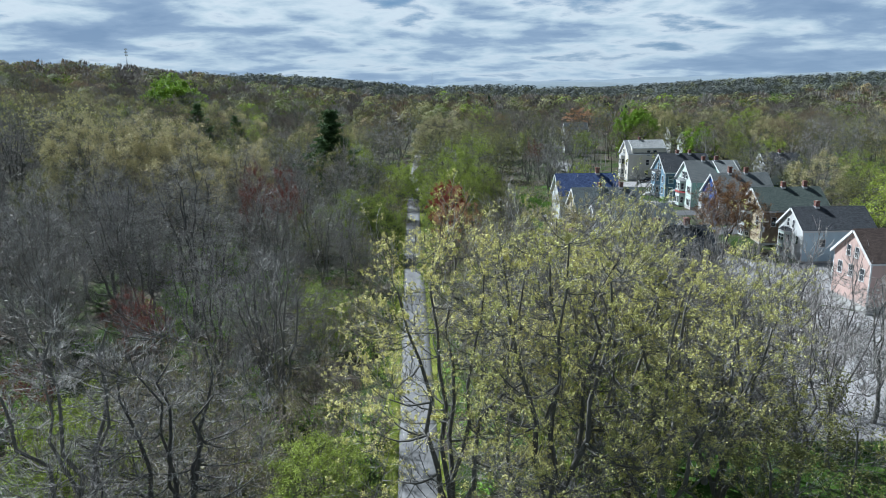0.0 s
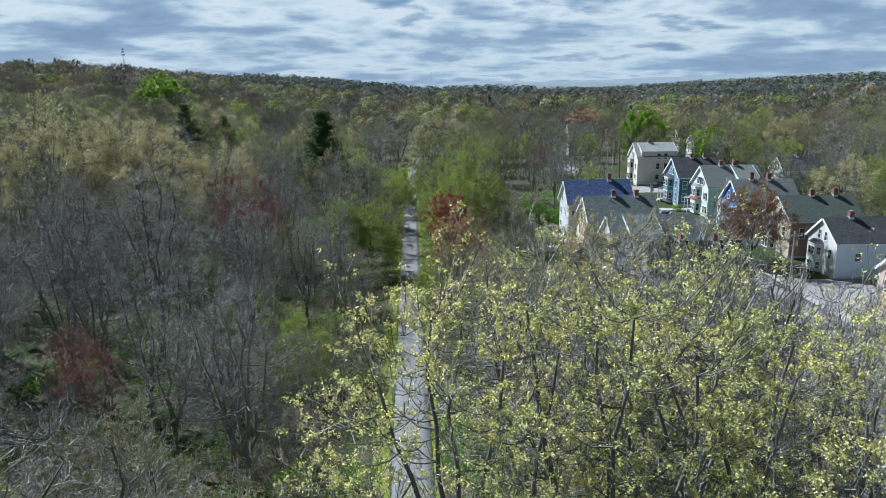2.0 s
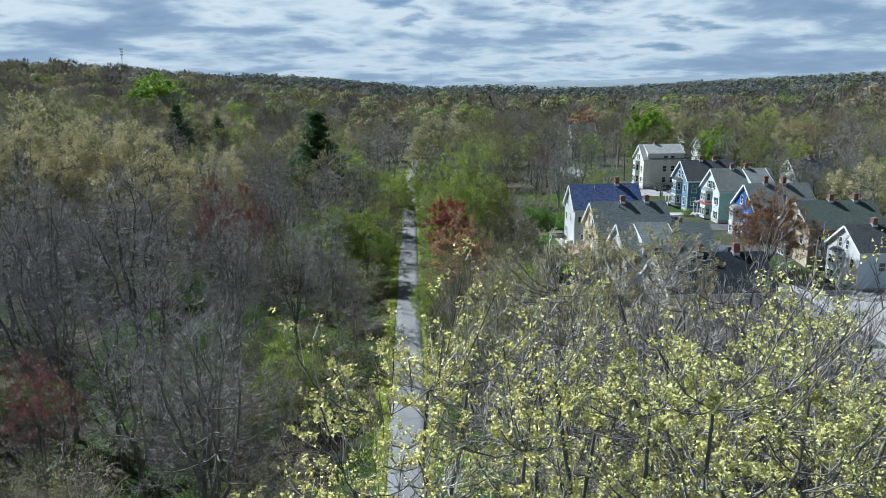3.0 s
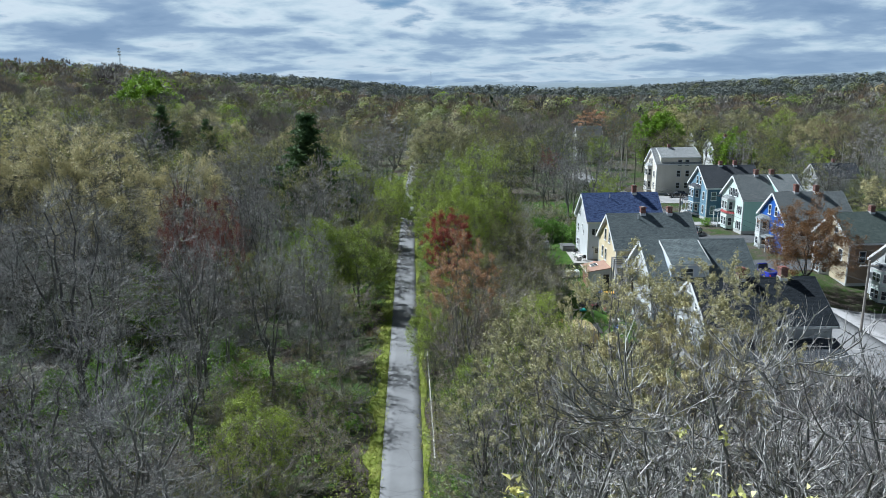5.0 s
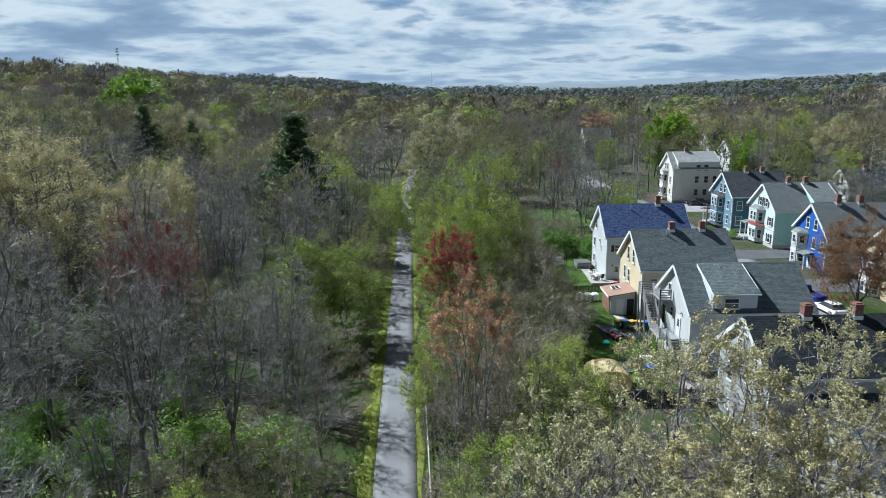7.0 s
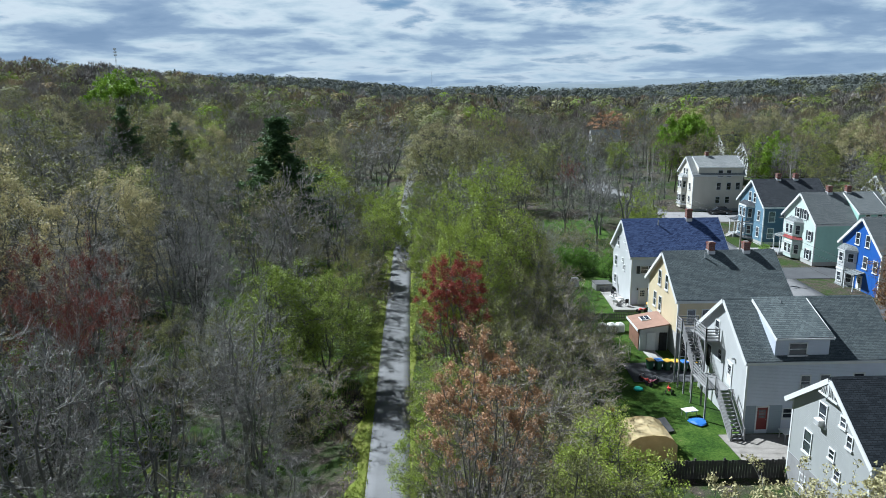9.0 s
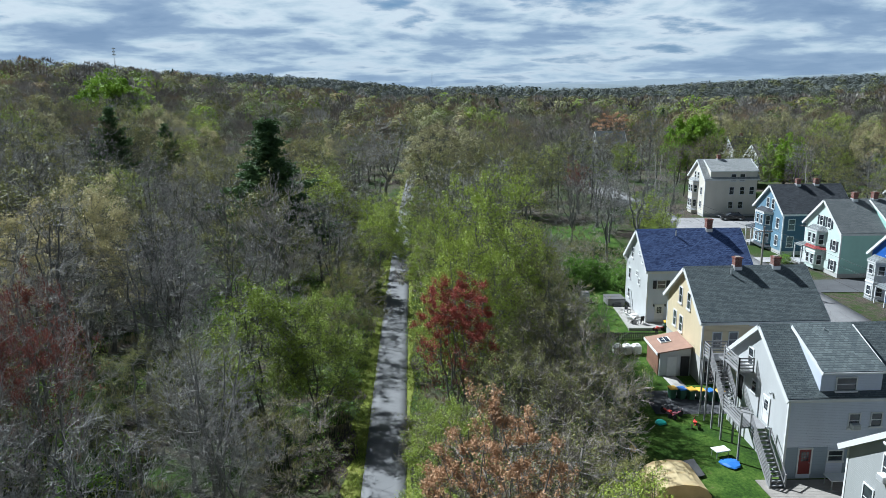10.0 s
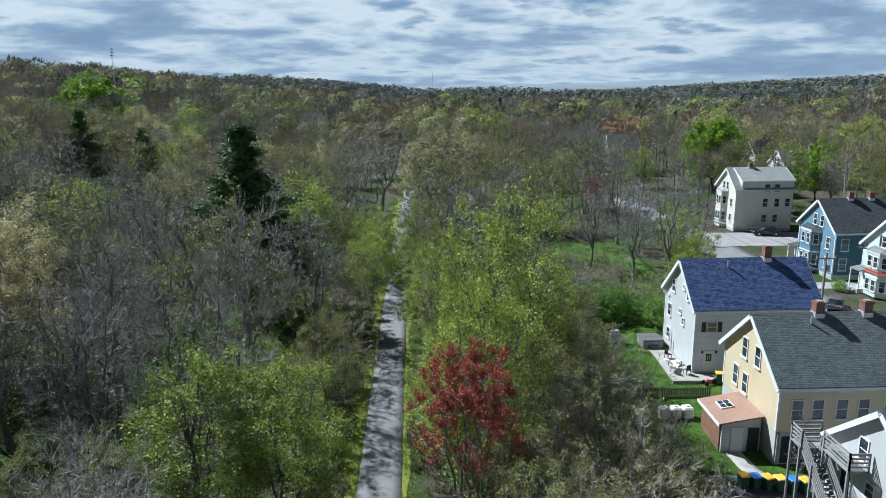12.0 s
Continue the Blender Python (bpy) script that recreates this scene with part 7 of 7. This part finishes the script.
# Low dark fence behind the tanks.
hf = thing("low_fence", 0, 0, 0, 0, "low dark picket fence with a hedge below the patio", "fence")
for k in range(46):
    x = 13.5 + k * 0.2
    y = 128.9 + 0.03 * (x - 13)
    part("picket", bm_boxes([(x, x + 0.12, y - 0.02, y + 0.02, gz(x, y) - 0.1, gz(x, y) + 0.85 + 0.05 * math.sin(k * 1.9))]), DARK_WOOD, hf)
for z in (0.25, 0.65):
    part("rail", fixed(bm_boxes([[(13.5, 128.93, gz(13.5, 129) + z), (22.7, 129.2, gz(22.7, 129) + z), (22.7, 129.25, gz(22.7, 129) + z), (13.5, 128.98, gz(13.5, 129) + z), (13.5, 128.93, gz(13.5, 129) + z + 0.08), (22.7, 129.2, gz(22.7, 129) + z + 0.08), (22.7, 129.25, gz(22.7, 129) + z + 0.08), (13.5, 128.98, gz(13.5, 129) + z + 0.08)]])), DARK_WOOD, hf)
grill = thing("covered_grill", 17.2, 141.8, gz(17.2, 141.8), 20, "covered grey garden grill on the lawn", "grill")
part("cover", bm_boxes([(-0.6, 0.6, -0.35, 0.35, 0.0, 1.1)], 0.12), GREY_TRIM, grill)
part("lid", bm_boxes([(-0.5, 0.5, -0.3, 0.3, 1.1, 1.35)], 0.1), GREY_TRIM, grill)

# ---- masts on the skyline ----
def mast(x, y, tall, wide, label, arms):
    z0 = gz(x, y)
    o = thing("radio_mast", x, y, z0, 15, label, "mast")
    for a in range(3):
        c, s = math.cos(a * 2.094), math.sin(a * 2.094)
        part("leg", fixed(bm_boxes([[(wide * c - 0.18, wide * s - 0.18, 0), (wide * c + 0.18, wide * s - 0.18, 0), (wide * c + 0.18, wide * s + 0.18, 0), (wide * c - 0.18, wide * s + 0.18, 0), (wide * c * 0.6 - 0.15, wide * s * 0.6 - 0.15, tall), (wide * c * 0.6 + 0.15, wide * s * 0.6 - 0.15, tall), (wide * c * 0.6 + 0.15, wide * s * 0.6 + 0.15, tall), (wide * c * 0.6 - 0.15, wide * s * 0.6 + 0.15, tall)]])), STEEL, o)
    for k in range(int(tall / 3)):
        f = 1 - 0.4 * k * 3 / tall
        bm = bmesh.new()
        v = [bm.verts.new((wide * f * math.cos(a * 2.094), wide * f * math.sin(a * 2.094), k * 3 + dz)) for dz in (0, 0.25) for a in range(3)]
        for a in range(3):
            bm.faces.new([v[a], v[(a + 1) % 3], v[3 + (a + 1) % 3], v[3 + a]])
        part("brace", bm, STEEL, o)
    for z in arms:
        ring = part("antenna_platform", bm_boxes([(-2.6, 2.6, -2.6, 2.6, z, z + 0.3)]), STEEL, o)
        for a in range(9):
            c, s = math.cos(a * 0.698) * 2.7, math.sin(a * 0.698) * 2.7
            part("antenna", bm_boxes([(c - 0.3, c + 0.3, s - 0.3, s + 0.3, z - 1.2, z + 1.4)]), WHITEP, ring)


mz = gz(-676, 1540)
mast(-676.0, 1540.0, 122.0 - mz, 1.6, "tall grey lattice radio mast on the skyline", [(122.0 - mz) - 3, (122.0 - mz) - 9, (122.0 - mz) - 15])
mz = gz(-50, 3300)
mast(-50.0, 3300.0, 118.0 - mz, 1.6, "thin distant radio mast on the far ridge", [])
